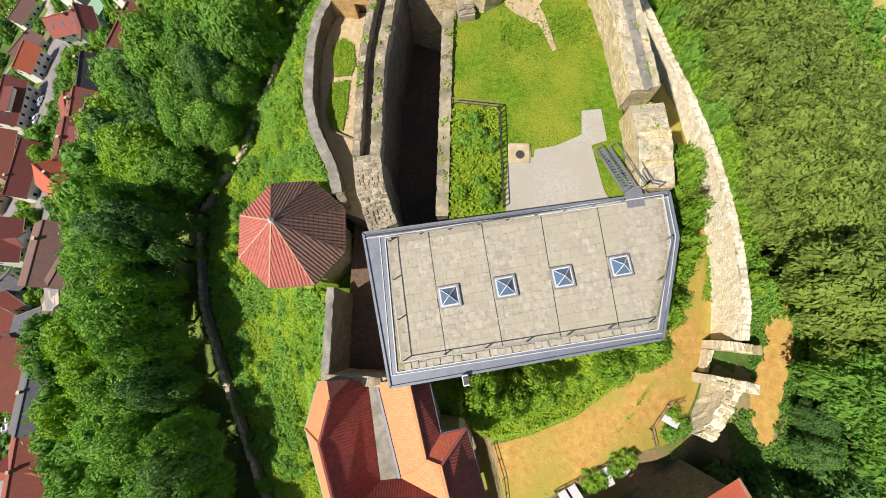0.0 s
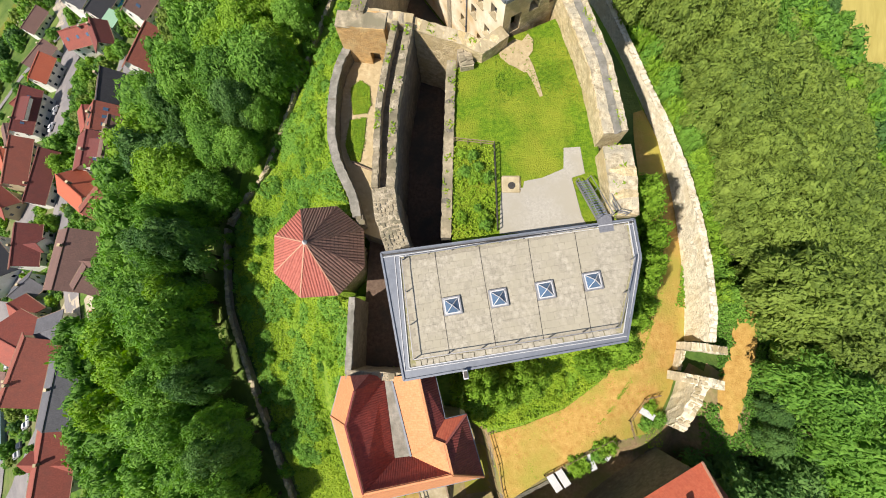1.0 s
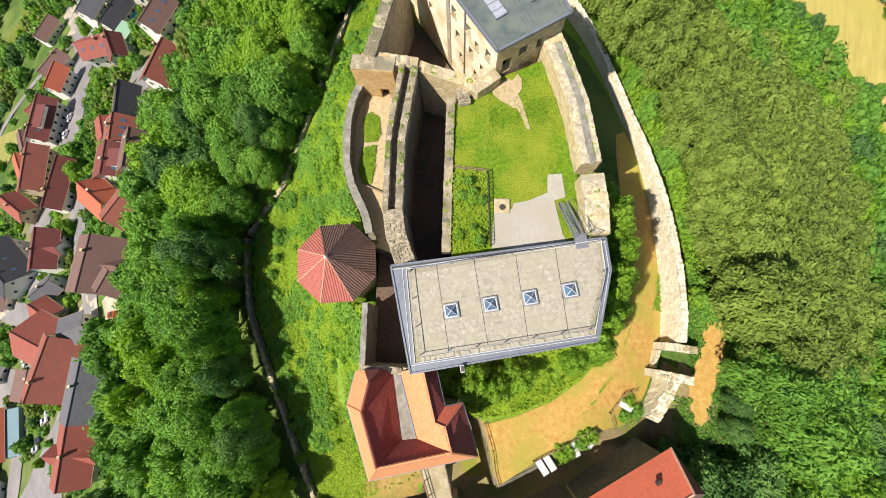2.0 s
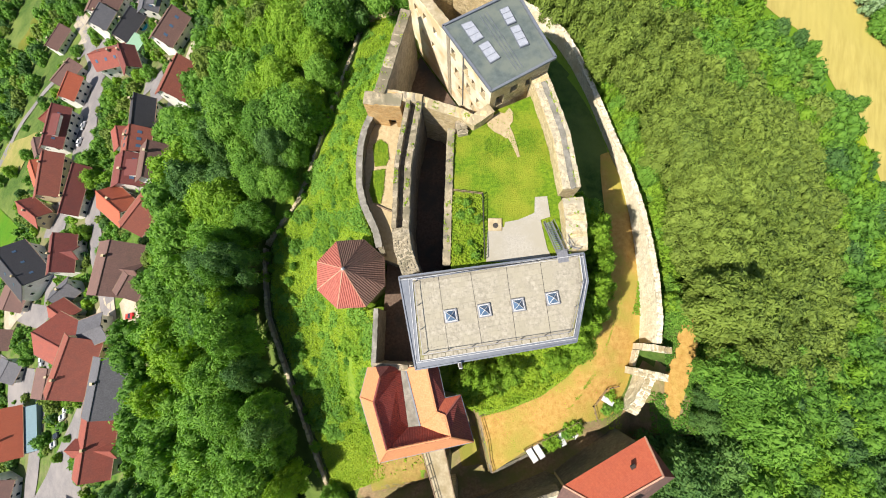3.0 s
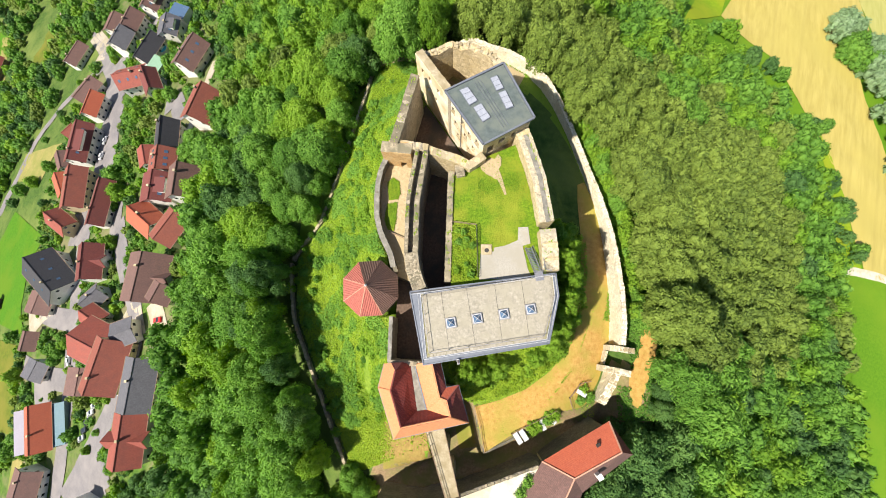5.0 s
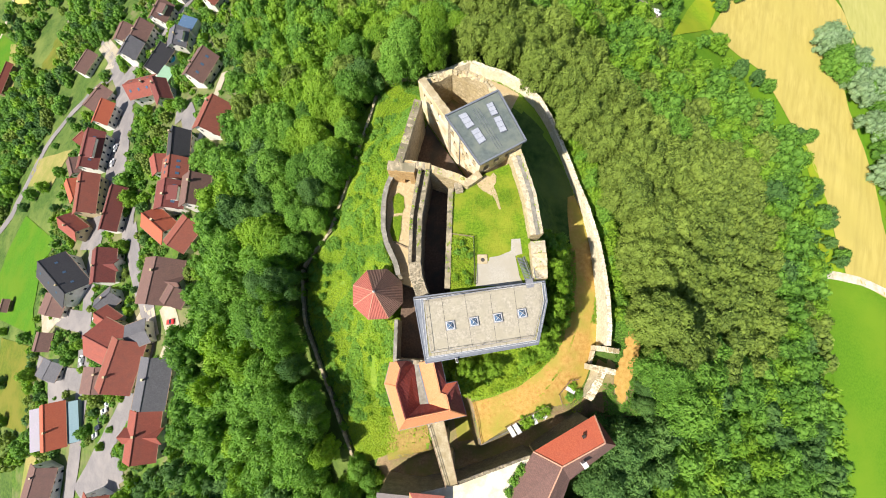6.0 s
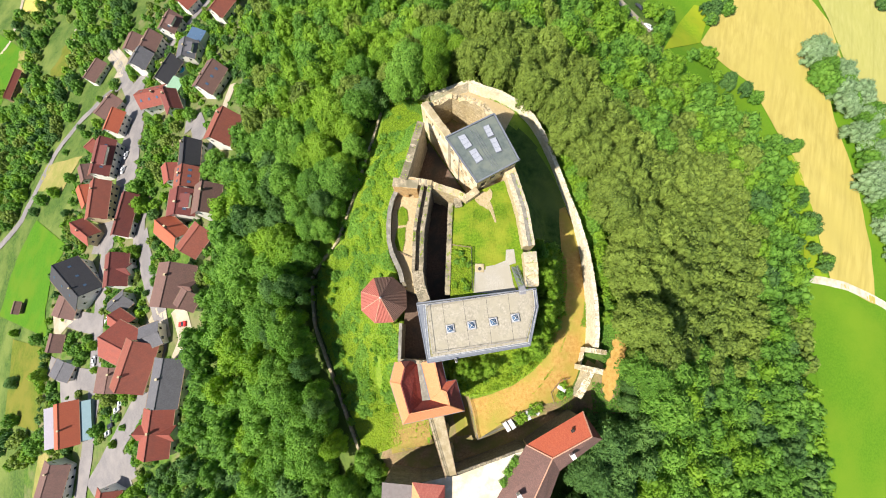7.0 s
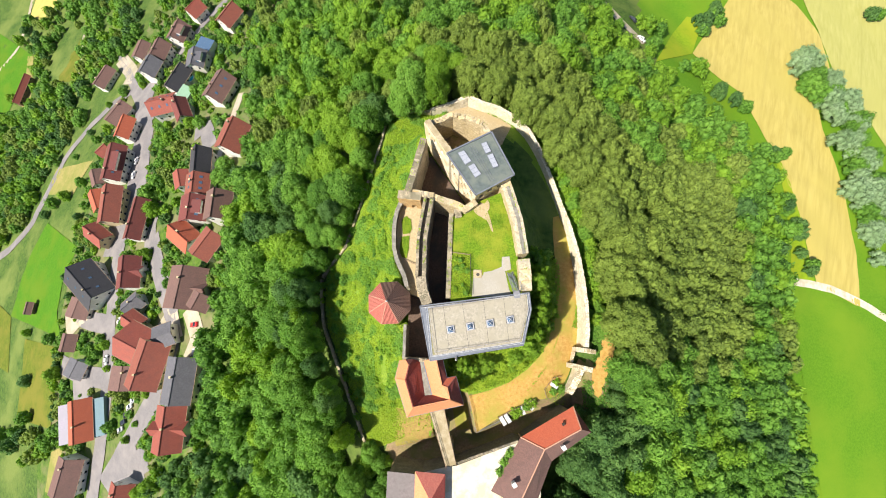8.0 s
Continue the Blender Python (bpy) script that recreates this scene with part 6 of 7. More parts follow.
lane("road", [(-176.4, 137.6), (-175.1, 125.4), (-166.2, 109.7)], 14, M_ASPHALT, "small village square", lift=0.3)
lane("road", [(-176.4, 137.6), (-167.2, 142.4), (-176.8, 152.5)], 9, M_ASPHALT, "paved corner of the upper street", lift=0.3)
lane("road", [(-225.7, 181.9), (-201.8, 160.0), (-204.0, 152.2)], 10, M_DIRT, "pale gravelled yard", lift=0.3)
lane("road", [(-196.5, 4.0), (-186.2, 10.6), (-177.9, 14.8)], 14, M_DIRT, "pale gravelled yard beside low houses", lift=0.3)
lane("road", [(-179.5, -24.9), (-164.5, -19.4)], 14, M_ASPHALT, "pale concrete yard of the workshop", lift=0.3)
lane("road", [(-116.2, 8.3), (-111.3, 3.8), (-105.5, 7.0)], 14, M_DIRT, "sunny gravelled yard", lift=0.3)
lane("road", [(-121.0, 91.5), (-113.9, 93.8), (-106.8, 80.6)], 8, M_ASPHALT, "small yard behind houses", lift=0.3)
lane("road", [(-135.6, 38.5), (-138.3, 49.5), (-137.1, 57.5)], 8, M_ASPHALT, "narrow grey side lane", lift=0.3)
lane("road", [(-167.4, 53.5), (-166.9, 44.8), (-167.6, 37.8)], 13, M_ASPHALT, "street corner with a forecourt", lift=0.3)
lane("road", [(-143.6, -63.7), (-133.4, -56.0), (-122.8, -48.6)], 16, M_ASPHALT, "broad lower forecourt", lift=0.3)
lane("road", [(-304.4, 246.1), (-287.7, 211.5), (-277.0, 183.2)], 2.5, M_DIRT, "narrow footpath through the groves", lift=0.3)
lane("road", [(142.4, 28.6), (154.2, 28.0), (166.3, 26.3), (181.4, 21.2), (199.3, 12.5)], 3.5, M_COURT, "pale field lane between crops", lift=0.3)
lane("road", [(65.6, 156.7), (73.9, 143.1), (83.3, 132.3)], 4, M_DIRT, "lane with parked cars beside gardens", lift=0.3)
lane("road", [(-397.4, 311.6), (-387.3, 271.8), (-386.7, 243.4), (-401.0, 225.9)], 3.5, M_DIRT, "farm track beyond the village", lift=0.3)
drape("field", [(113.5, 139.0), (122.7, 129.4), (137.1, 120.9), (143.8, 101.4), (151.9, 81.8), (156.5, 60.0), (157.2, 41.6), (158.7, 27.7)], [(154.6, 196.2), (186.8, 191.8), (199.1, 170.2), (198.5, 143.9), (183.6, 130.6), (182.1, 107.2), (186.2, 77.3), (185.0, 43.5), (181.3, 18.7)], M_WHEAT, "ripe golden wheat field", "field", 0.28, 14, 4.0)
drape("field", [(192.2, 210.2), (198.5, 174.1), (200.5, 144.3), (214.5, 122.3), (227.4, 91.4)], [(265.0, 229.0), (266.4, 185.4), (270.8, 150.7), (269.4, 124.7), (267.1, 96.8)], M_STUBBLE, "pale green-gold crop field", "field", 0.28, 14, 4.0)
drape("field", [(143.5, 25.1), (143.1, 4.3), (142.2, -18.2), (144.7, -40.1), (146.8, -65.3)], [(183.8, 18.8), (245.4, 17.1), (253.1, -19.6), (245.2, -44.2), (237.6, -72.1)], M_MEADOW, "bright green mown meadow", "field", 0.28, 14, 4.0)
drape("field", [(148.2, 93.0), (150.2, 67.5), (147.7, 45.9), (144.3, 29.2)], [(153.6, 82.0), (156.5, 60.0), (156.6, 41.5), (157.4, 28.9)], M_STRIP, "yellow-green grass strip along the wheat", "field", 0.28, 14, 4.0)
drape("field", [(-249.5, 67.1), (-260.5, 52.2), (-265.6, 34.8), (-268.6, 10.8)], [(-200.7, 45.5), (-211.4, 34.2), (-209.7, 9.8), (-198.8, -1.7)], M_MEADOWD, "bright green village meadow", "field", 0.28, 14, 4.0)
drape("field", [(-243.0, -2.2), (-238.2, -20.5), (-236.2, -44.1)], [(-203.9, -6.0), (-199.1, -26.4), (-196.8, -44.9)], M_HAY, "yellow-green hay meadow", "field", 0.28, 14, 4.0)
drape("field", [(-260.8, 105.8), (-261.3, 87.9)], [(-213.8, 100.8), (-225.7, 81.2)], M_STRAW, "dry yellow grass plot", "field", 0.28, 14, 4.0)
drape("field", [(-424.8, 272.4), (-402.2, 183.4)], [(-359.2, 230.7), (-365.6, 176.5)], M_MEADOWD, "mown green sports field", "field", 0.28, 14, 4.0)
drape("field", [(-392.2, 316.9), (-386.8, 281.4)], [(-357.7, 305.9), (-357.9, 266.6)], M_WHEAT, "small ripe grain plot", "field", 0.28, 14, 4.0)
drape("field", [(-324.4, 245.2), (-319.8, 215.4), (-307.4, 191.3)], [(-303.3, 238.4), (-289.5, 209.4), (-278.1, 181.1)], M_HAY, "mown grass strip between groves", "field", 0.28, 14, 4.0)
drape("field", [(-367.1, 232.6), (-349.3, 178.7)], [(-359.2, 230.7), (-338.1, 176.6)], M_STRAW, "dry grass beside the barn", "field", 0.28, 14, 4.0)
drape("field", [(-193.2, -54.9), (-195.6, -73.4)], [(-183.3, -50.9), (-185.1, -73.9)], M_STRAW, "dry yellow plot beside the trees", "field", 0.28, 14, 4.0)
drape("field", [(-288.8, 18.2), (-286.2, -16.4)], [(-268.6, 10.8), (-256.9, -21.6)], M_HAY, "grass strip beyond the meadow", "field", 0.28, 14, 4.0)
drape("field", [(116.2, 164.4), (104.9, 149.8), (86.8, 122.1)], [(126.7, 162.3), (118.3, 149.6), (113.5, 139.0)], M_STRIP, "garden plots beside the wheat", "field", 0.28, 14, 4.0)
WEST_EDGE = [(-109.1, 191.7), (-93.9, 130.9), (-82.4, 90.8), (-77.8, 72.7), (-75.4, 49.0), (-77.2, 24.2), (-80.0, 6.7), (-80.1, -7.1), (-82.1, -20.9), (-81.8, -34.6), (-82.9, -55.5)]
EAST_EDGE = [(60.0, 159.0), (57.5, 121.8), (67.0, 109.2), (80.1, 99.8), (97.0, 98.0), (110.9, 91.9), (125.6, 83.3), (131.1, 63.9), (126.5, 41.6), (122.4, 21.8), (119.5, 3.6), (120.8, -15.6), (124.4, -30.9), (128.1, -57.9)]
SILVER = [(174.3, 138.2), (180.5, 129.3), (185.5, 117.0), (186.2, 101.5), (187.9, 83.8), (190.5, 64.1), (194.1, 45.6)]
FIELDTREES = [(124.1, 115.2), (147.6, 85.8), (150.4, 62.8), (151.5, 50.0), (152.9, 36.3), (131.9, 115.8), (118.4, 155.2), (132.8, 163.6), (242.9, 187.4), (128.5, 166.3)]
GARDEN_TREES = [(-141, 64, 3.7), (-138, 70, 2.9), (-136, 56, 2.9), (-146, 94, 2.7), (-137, 93, 2.7), (-126, 99, 2.3), (-117, 96, 2.3), (-130, 77, 1.9), (-141, 86, 2.1), (-131, 97, 1.9), (-144, 99, 1.9), (-93, 62, 2.9), (-91, 67, 2.7), (-161, -1, 1.7), (-157, -4, 1.7), (-162, -8, 1.7), (-165, -11, 1.7), (-169, -7, 1.7), (-157, -9, 1.7), (-161, -5, 1.5), (-210, -2, 2.3), (-197, -19, 2.7), (-238, 1, 1.7), (-134, 17, 1.0), (-142, 6, 1.2), (-135, 35, 2.5), (-116, 26, 1.7), (-114, 21, 1.7), (-145, 58, 1.7), (-140, 51, 1.7), (-277, 171, 2.5), (-270, 173, 2.5), (-248, 156, 1.9), (-200, 143, 2.1), (-214, 139, 1.5), (-240, 207, 2.9), (-230, 213, 2.9), (-226, 223, 2.9), (-222, 184, 2.5), (-233, 184, 2.3), (-244, 78, 2.7), (-252, 72, 2.1), (-230, 80, 2.5), (-215, 86, 2.3), (-208, 64, 1.9), (-228, -24, 2.7), (-221, -42, 2.7), (-189, -44, 1.7), (-193, -51, 2.7), (-168, -44, 1.2), (-95, -46, 1.9), (-88, -45, 1.9), (-101, -50, 2.5), (-113, -54, 2.7), (-120, -58, 2.5), (-96, -53, 3.1), (-127, -34, 1.0), (-133, -41, 1.2), (-135, -31, 1.2), (-225, 122, 1.7), (-214, 114, 1.9), (-235, 108, 1.5), (-206, 115, 1.5), (-182, 142, 1.5), (-178, 145, 1.2), (-129, 153, 2.3), (-123, 155, 2.1), (-131, 130, 1.9), (-123, 119, 1.7), (-121, 17, 1.0), (-150, 12, 1.2), (-154, -14, 1.2), (-116, -44, 1.5), (-119, -41, 1.2), (-87, -37, 1.5), (-89, -31, 1.2), (-131, -21, 1.2), (-121, -22, 1.2)]
GROVE_A = [(-420.2, 189.4), (-321.4, 169.0), (-237.6, 140.8), (-248.7, 106.8), (-263.4, 73.2), (-281.0, 53.2), (-352.2, 56.0)]
GROVE_B = [(-397.8, 327.3), (-259.9, 275.3), (-209.0, 197.3), (-232.6, 178.0), (-245.9, 154.8), (-259.6, 143.3), (-319.1, 165.7), (-338.6, 204.9), (-308.2, 212.5), (-341.7, 245.5)]
GROVE_C = [(-286.7, -58.2), (-205.6, -41.1), (-176.9, -52.4), (-183.9, -84.0), (-269.8, -104.0)]
GROVE_D = [(-429.4, 295.8), (-368.2, 265.0), (-339.1, 239.1), (-320.8, 220.2), (-350.9, 227.7), (-412.5, 264.5)]

ROADS = []
for ob in list(scene.objects):
    if ob.name.split(".")[0] in ("road", "field") and ob.type == "MESH":
        ROADS.append(np.array([v.co[:2] for v in ob.data.vertices]))
ROADS = np.concatenate(ROADS)
pool = thing("garden_pool", "round bright blue garden pool", "pool", (-136.7, 129.5, hill_at(-136.7, 129.5) + 2.6))
bm = bmesh.new()
bmesh.ops.create_cone(bm, cap_ends=True, segments=28, radius1=2.3, radius2=2.3, depth=10)
part("rim", bm_mesh("rim", bm, M_WHITE), pool, at=pose(0, 0, -3.6))
bm = bmesh.new()
bmesh.ops.create_cone(bm, cap_ends=True, segments=28, radius1=2.1, radius2=2.1, depth=0.1)
part("water", bm_mesh("water", bm, M_POOL), pool, "turquoise water", pose(0, 0, 1.42))
shed = thing("garage", "garage with a green sheet roof", "garage", (-135.4, 118.5, hill_at(-135.4, 118.5) + 2.0), 65)
part("body", box_mesh("body", (8, 6, 12), M_PLASTER, 0.02, (0, 0, -3)), shed)
part("roof", box_mesh("roof", (8.4, 6.4, 0.25), M_GREENROOF, 0.02, (0, 0, 3.1)), shed, "pale green sheet roof")
conserv = thing("conservatory", "glazed blue-grey conservatory roof", "conservatory", (-130.1, 147.7, hill_at(-130.1, 147.7) + 2.0), 70)
part("body", box_mesh("body", (7, 8, 12), M_PLASTER, 0.02, (0, 0, -1.5)), conserv)
for i in range(5):
    part("pane", box_mesh("pane", (1.35, 8, 0.08), M_SKYGLASS, 0, (-2.8 + i * 1.4, 0, 4.6)), conserv)


# ---- plants ----
def ball(level):
    """Corners and faces of a round shell, without its underside."""
    bm = bmesh.new()
    bmesh.ops.create_icosphere(bm, subdivisions=level, radius=1.0)
    vs = np.array([v.co[:] for v in bm.verts])
    fs = np.array([[v.index for v in f.verts] for f in bm.faces if f.calc_center_median().z > -0.45])
    bm.free()
    return vs, fs


BALL_FINE, BALL_ROUGH = ball(2), ball(1)


def crown_arrays(seed, high, count, leaf, lobes, lo, hi, deep, loose=0.46, lift=0.25):
    """Leaf sprays on a crown of uneven lobes, one metre in radius: corner points (count, 4, 3), lobe centres and sizes."""
    rs = np.random.RandomState(seed)
    k = (np.arange(lobes) + 0.5) / lobes
    ang = np.arange(lobes) * 2.39996 + rs.uniform(-0.35, 0.35, lobes)
    up = np.clip(1.0 - 1.02 * k + rs.uniform(-0.06, 0.06, lobes), 0.02, 1.0)
    out = rs.uniform(deep, 0.84, lobes)
    flat = np.sqrt(1 - up ** 2)
    cen = np.stack([out * flat * np.cos(ang), out * flat * np.sin(ang), high * (0.1 + 0.74 * up * rs.uniform(0.86, 1.08, lobes))], -1)
    size = rs.uniform(lo, hi, lobes)
    pick = rs.choice(lobes, count * 2, p=size ** 2 / (size ** 2).sum())
    z = rs.uniform(-0.35, 1.0, count * 2)
    a = rs.uniform(0, 2 * np.pi, count * 2)
    d = np.stack([np.sqrt(1 - z * z) * np.cos(a), np.sqrt(1 - z * z) * np.sin(a), z], -1)
    p = cen[pick] + d * (size[pick] * rs.uniform(0.84, 1.2, count * 2))[:, None]
    hidden = np.zeros(len(p), bool)
    for c, r in zip(cen, size):
        hidden |= np.linalg.norm(p - c, axis=1) < r * 0.84
    p, d = p[~hidden][:count], d[~hidden][:count]
    n = d + rs.normal(scale=loose, size=d.shape) + [0, 0, lift]
    n /= np.linalg.norm(n, axis=1)[:, None]
    t = p - [0, 0, high * 0.75] + rs.normal(scale=0.6, size=p.shape)
    t -= n * (t * n).sum(1)[:, None]
    t /= np.linalg.norm(t, axis=1)[:, None]
    b = np.cross(n, t)
    s = leaf * rs.uniform(0.55, 1.35, (len(p), 1))
    fold = n * s * 0.2
    q = np.stack([p - t * s * 0.8, p - b * s * 0.4 - fold, p + t * s * 0.95 - fold * 1.5, p + b * s * 0.4 - fold], 1)
    return q, cen, size


def core_arrays(cen, size, shell, seed=1, lo=0.7):
    """The leafy mass inside the lobes, a little uneven, and a hub under them."""
    rs = np.random.RandomState(seed)
    bv, bf = shell
    vs, fs = [], []
    hub = (np.array([0, 0, max(c[2] for c in cen) * 0.42]), 0.66)
    for c, r in [hub] + list(zip(cen, size)):
        fs.append(bf + sum(len(v) for v in vs))
        vs.append(c + bv * r * rs.uniform(lo, lo + 0.2, (len(bv), 1)))
    return np.concatenate(vs), np.concatenate(fs)


def crown_mesh(name, seed, high, count, leaf, material, lobes, lo, hi, deep, loose=0.46, shell=BALL_ROUGH):
    q, cen, size = crown_arrays(seed, high, count, leaf, lobes, lo, hi, deep, loose)
    cv, cf = core_arrays(cen, size, shell, seed, 0.56 if count > 4000 else 0.66)
    n = len(q)
    vs = np.concatenate([q.reshape(-1, 3), cv])
    i = np.arange(n) * 4
    tri = np.concatenate([np.stack([i, i + 1, i + 2], -1), np.stack([i, i + 2, i + 3], -1), cf + 4 * n])
    me = bpy.data.meshes.new(name)
    me.vertices.add(len(vs))
    me.vertices.foreach_set("co", vs.astype(np.float32).ravel())
    me.loops.add(len(tri) * 3)
    me.loops.foreach_set("vertex_index", tri.astype(np.int32).ravel())
    me.polygons.add(len(tri))
    me.polygons.foreach_set("loop_start", np.arange(len(tri), dtype=np.int32) * 3)
    me.polygons.foreach_set("use_smooth", np.concatenate([np.zeros(2 * n), np.ones(len(cf))]).astype(bool))
    me.materials.append(material)
    me.update(calc_edges=True)
    return me


def trunk_mesh(name, high, thick, seed):
    """A tapered trunk with limbs."""
    rng = random.Random(seed)
    bm = bmesh.new()

    def limb(a, b, r0, r1):
        a, b = Vector(a), Vector(b)
        m = Matrix.Translation((a + b) / 2) @ (b - a).to_track_quat("Z", "Y").to_matrix().to_4x4()
        bmesh.ops.create_cone(bm, cap_ends=True, segments=7, radius1=r0, radius2=r1, depth=(b - a).length, matrix=m)

    limb((0, 0, -2), (0, 0, high), thick, thick * 0.35)
    for k in range(5):
        a = rng.uniform(0, 6.28)
        z = high * rng.uniform(0.45, 0.8)
        limb((0, 0, z), (math.cos(a) * high * 0.28, math.sin(a) * high * 0.28, z + high * 0.25), thick * 0.4, thick * 0.12)
    return bm_mesh(name, bm, M_BARK)


TREE_KINDS, FINE_KINDS, NEAR_KINDS = {}, {}, {}
HABIT = {"broad": (22, 0.24, 0.40, 0.60), "dark": (24, 0.20, 0.36, 0.56), "olive": (40, 0.19, 0.27, 0.74), "bright": (20, 0.24, 0.40, 0.58), "silver": (20, 0.24, 0.38, 0.58)}
LEAVES = {"broad": M_LEAF, "dark": M_LEAFD, "olive": M_LEAFY, "silver": M_LEAFS, "bright": M_LEAFB}
for k, kind in enumerate(("broad", "broad", "broad", "dark", "dark", "olive", "olive", "olive", "bright", "silver")):
    TREE_KINDS.setdefault(kind, []).append((crown_mesh("crown", 100 + k, 1.35, 1900, 0.085, LEAVES[kind], *HABIT[kind]), trunk_mesh("trunk", 1.0, 0.055, k)))
    FINE_KINDS.setdefault(kind, []).append((crown_mesh("crown", 700 + k, 1.35, 2600, 0.072, LEAVES[kind], *HABIT[kind]), TREE_KINDS[kind][-1][1]))
    NEAR_KINDS.setdefault(kind, []).append((crown_mesh("crown", 800 + k, 1.35, 5600, 0.06, LEAVES[kind], *HABIT[kind], shell=BALL_FINE), TREE_KINDS[kind][-1][1]))
FAR_KINDS, MID_KINDS, SHRUB_KINDS = {}, {}, {}
for k, kind in enumerate(("broad", "broad", "dark", "olive", "olive", "silver", "bright")):
    lobes, lo, hi, deep = HABIT[kind]
    FAR_KINDS.setdefault(kind, []).append(crown_arrays(300 + k, 1.35, 260, 0.155, lobes * 2 // 3, lo * 1.05, hi * 1.1, deep, lift=0.4))
    SHRUB_KINDS.setdefault(kind, []).append(crown_arrays(600 + k, 1.2, 110, 0.24, 9, 0.3, 0.46, 0.5))
    MID_KINDS.setdefault(kind, []).append(crown_arrays(400 + k, 1.35, 900, 0.098, lobes, lo, hi, deep, lift=0.35))
TREE_LABEL = {"broad": "leafy green broad-leaved tree on the castle slope", "dark": "dark green tree with a dense crown", "olive": "olive-green beech with a wide crown",
              "bright": "light green young tree", "silver": "silvery willow at the field edge"}
BUSH_ME = [crown_mesh("leaves", 500 + k, 1.0, 460, 0.13, M_LEAFB if k < 3 else (M_LEAF if k < 5 else M_GRASSB), 9, 0.3, 0.48, 0.5, 0.4) for k in range(6)]


def tree(x, y, radius, high, kind, rng, kinds):
    """A tree of its own: trunk and crown; high is the height of its top above the ground."""
    crown, trunk = rng.choice(kinds[kind])
    z = hill_at(x, y)
    t = thing("tree", TREE_LABEL[kind], "tree", (x, y, z), rng.uniform(0, 360), "trees on the hill")
    ch = radius * 1.35
    base = min(max(high - ch * 1.5, high * 0.12), high * 0.35)
    part("trunk", trunk, t, at=Matrix.Diagonal((base * 1.4, base * 1.4, base * 1.35, 1)))
    part("crown", crown, t, at=Matrix.Translation((0, 0, base)) @ Matrix.Diagonal((radius, radius, (high - base) / 1.45, 1)))
    return t


BUSHES, MORE_BUSHES = [], []


def bush(x, y, radius, high, z=None, label="leafy green shrub on the castle slope", k=None):
    rng = random.Random(int(x * 31 + y * 17))
    me = BUSH_ME[rng.randrange(5) if k is None else k]
    place = pose(x, y, (hill_at(x, y) if z is None else z) - 0.15 * high, 0, 0, rng.uniform(0, 360)) @ Matrix.Diagonal((radius, radius, high, 1))
    if len(BUSHES) >= 290:
        MORE_BUSHES.append((me, place))
        return None
    b = new("bush", me)
    b.matrix_basis = place
    BUSHES.append(b)
    return tagged(b, label, "bush", "shrubs round the castle")


def edge_x(line, y):
    ys = [p[1] for p in line][::-1]
    return float(np.interp(y, ys, [p[0] for p in line][::-1]))


def clear_of_houses(x, y, r):
    for hx, hy, l, w, a in HOUSES:
        dx, dy = x - hx, y - hy
        u, v = dx * math.cos(a) + dy * math.sin(a), -dx * math.sin(a) + dy * math.cos(a)
        if abs(u) < l + r * 0.8 and abs(v) < w + r * 0.8:
            return False
    return True


def clear_of_roads(x, y, r):
    return float(np.min(np.hypot(ROADS[:, 0] - x, ROADS[:, 1] - y))) > r + 1.2 and min(math.hypot(a - x - 1.0, b - y) for a, b in CARS) > r + 2.6


def wall_x(y):
    """The line of the outer wall on the western slope."""
    return float(np.interp(y, [-30, -24, -16.5, -10.9, -4.4, 3.3, 9.3, 15, 23.3, 34, 43.5, 51, 61.6], [-19, -21, -23.8, -26, -28.9, -32.5, -33.5, -33.6, -27.5, -24.3, -22.2, -20.5, -19]))


rng = random.Random(77)
wood = []
step = 6.9
for i in range(-62, 50):
    for j in range(-18, 55):
        x, y = i * step + (step / 2 if j % 2 else 0) + rng.uniform(-1.7, 1.7), j * step * 0.9 + rng.uniform(-1.7, 1.7)
        d = math.hypot(x, 0.72 * (y - 20))
        west, eastx = edge_x(WEST_EDGE, y), edge_x(EAST_EDGE, y)
        if y > (330 if x < -150 else (215 if x < -90 else 150)) or y < -62 or x < -390:
            continue
        if y < -17 and -17 < x < 31 - 0.45 * max(0, -20 - y):
            continue
        inner = (36.3 if y < 32 else 33.6) if x > 0 else 20
        if x < 0 and (x > wall_x(y) - 2.2 if y < 61 else d < 30.5):
            continue
        if x > 0 and -14 < y < 6:
            inner = 39.5
        if x > 0 and y <= -14:
            inner = 38.5
        if d < inner or (0 < x < 37 and -15 < y < -4):
            continue
        if west + 3.5 < x < eastx + 0.5:
            wood.append((x, y, d, "wood"))
        elif x <= west + 3.5 and x > -420 and y > -75:
            chance = 0.8 if inside(GROVE_A, x, y) or inside(GROVE_C, x, y) else (0.55 if inside(GROVE_B, x, y) else (0.45 if inside(GROVE_D, x, y) or x < -330 else 0.0))
            if rng.random() < chance:
                wood.append((x, y, d, "grove"))
            elif x > -205 and rng.random() < 0.8:
                wood.append((x, y, d, "garden"))
        elif eastx + 0.5 <= x < eastx + 26 and 15 < y < 122 and rng.random() < 0.75:
            wood.append((x, y, d, "garden"))
        elif x >= eastx + 0.5 and x < 120 and y > 115:
            if rng.random() < 0.6:
                wood.append((x, y, d, "garden"))
placed = []
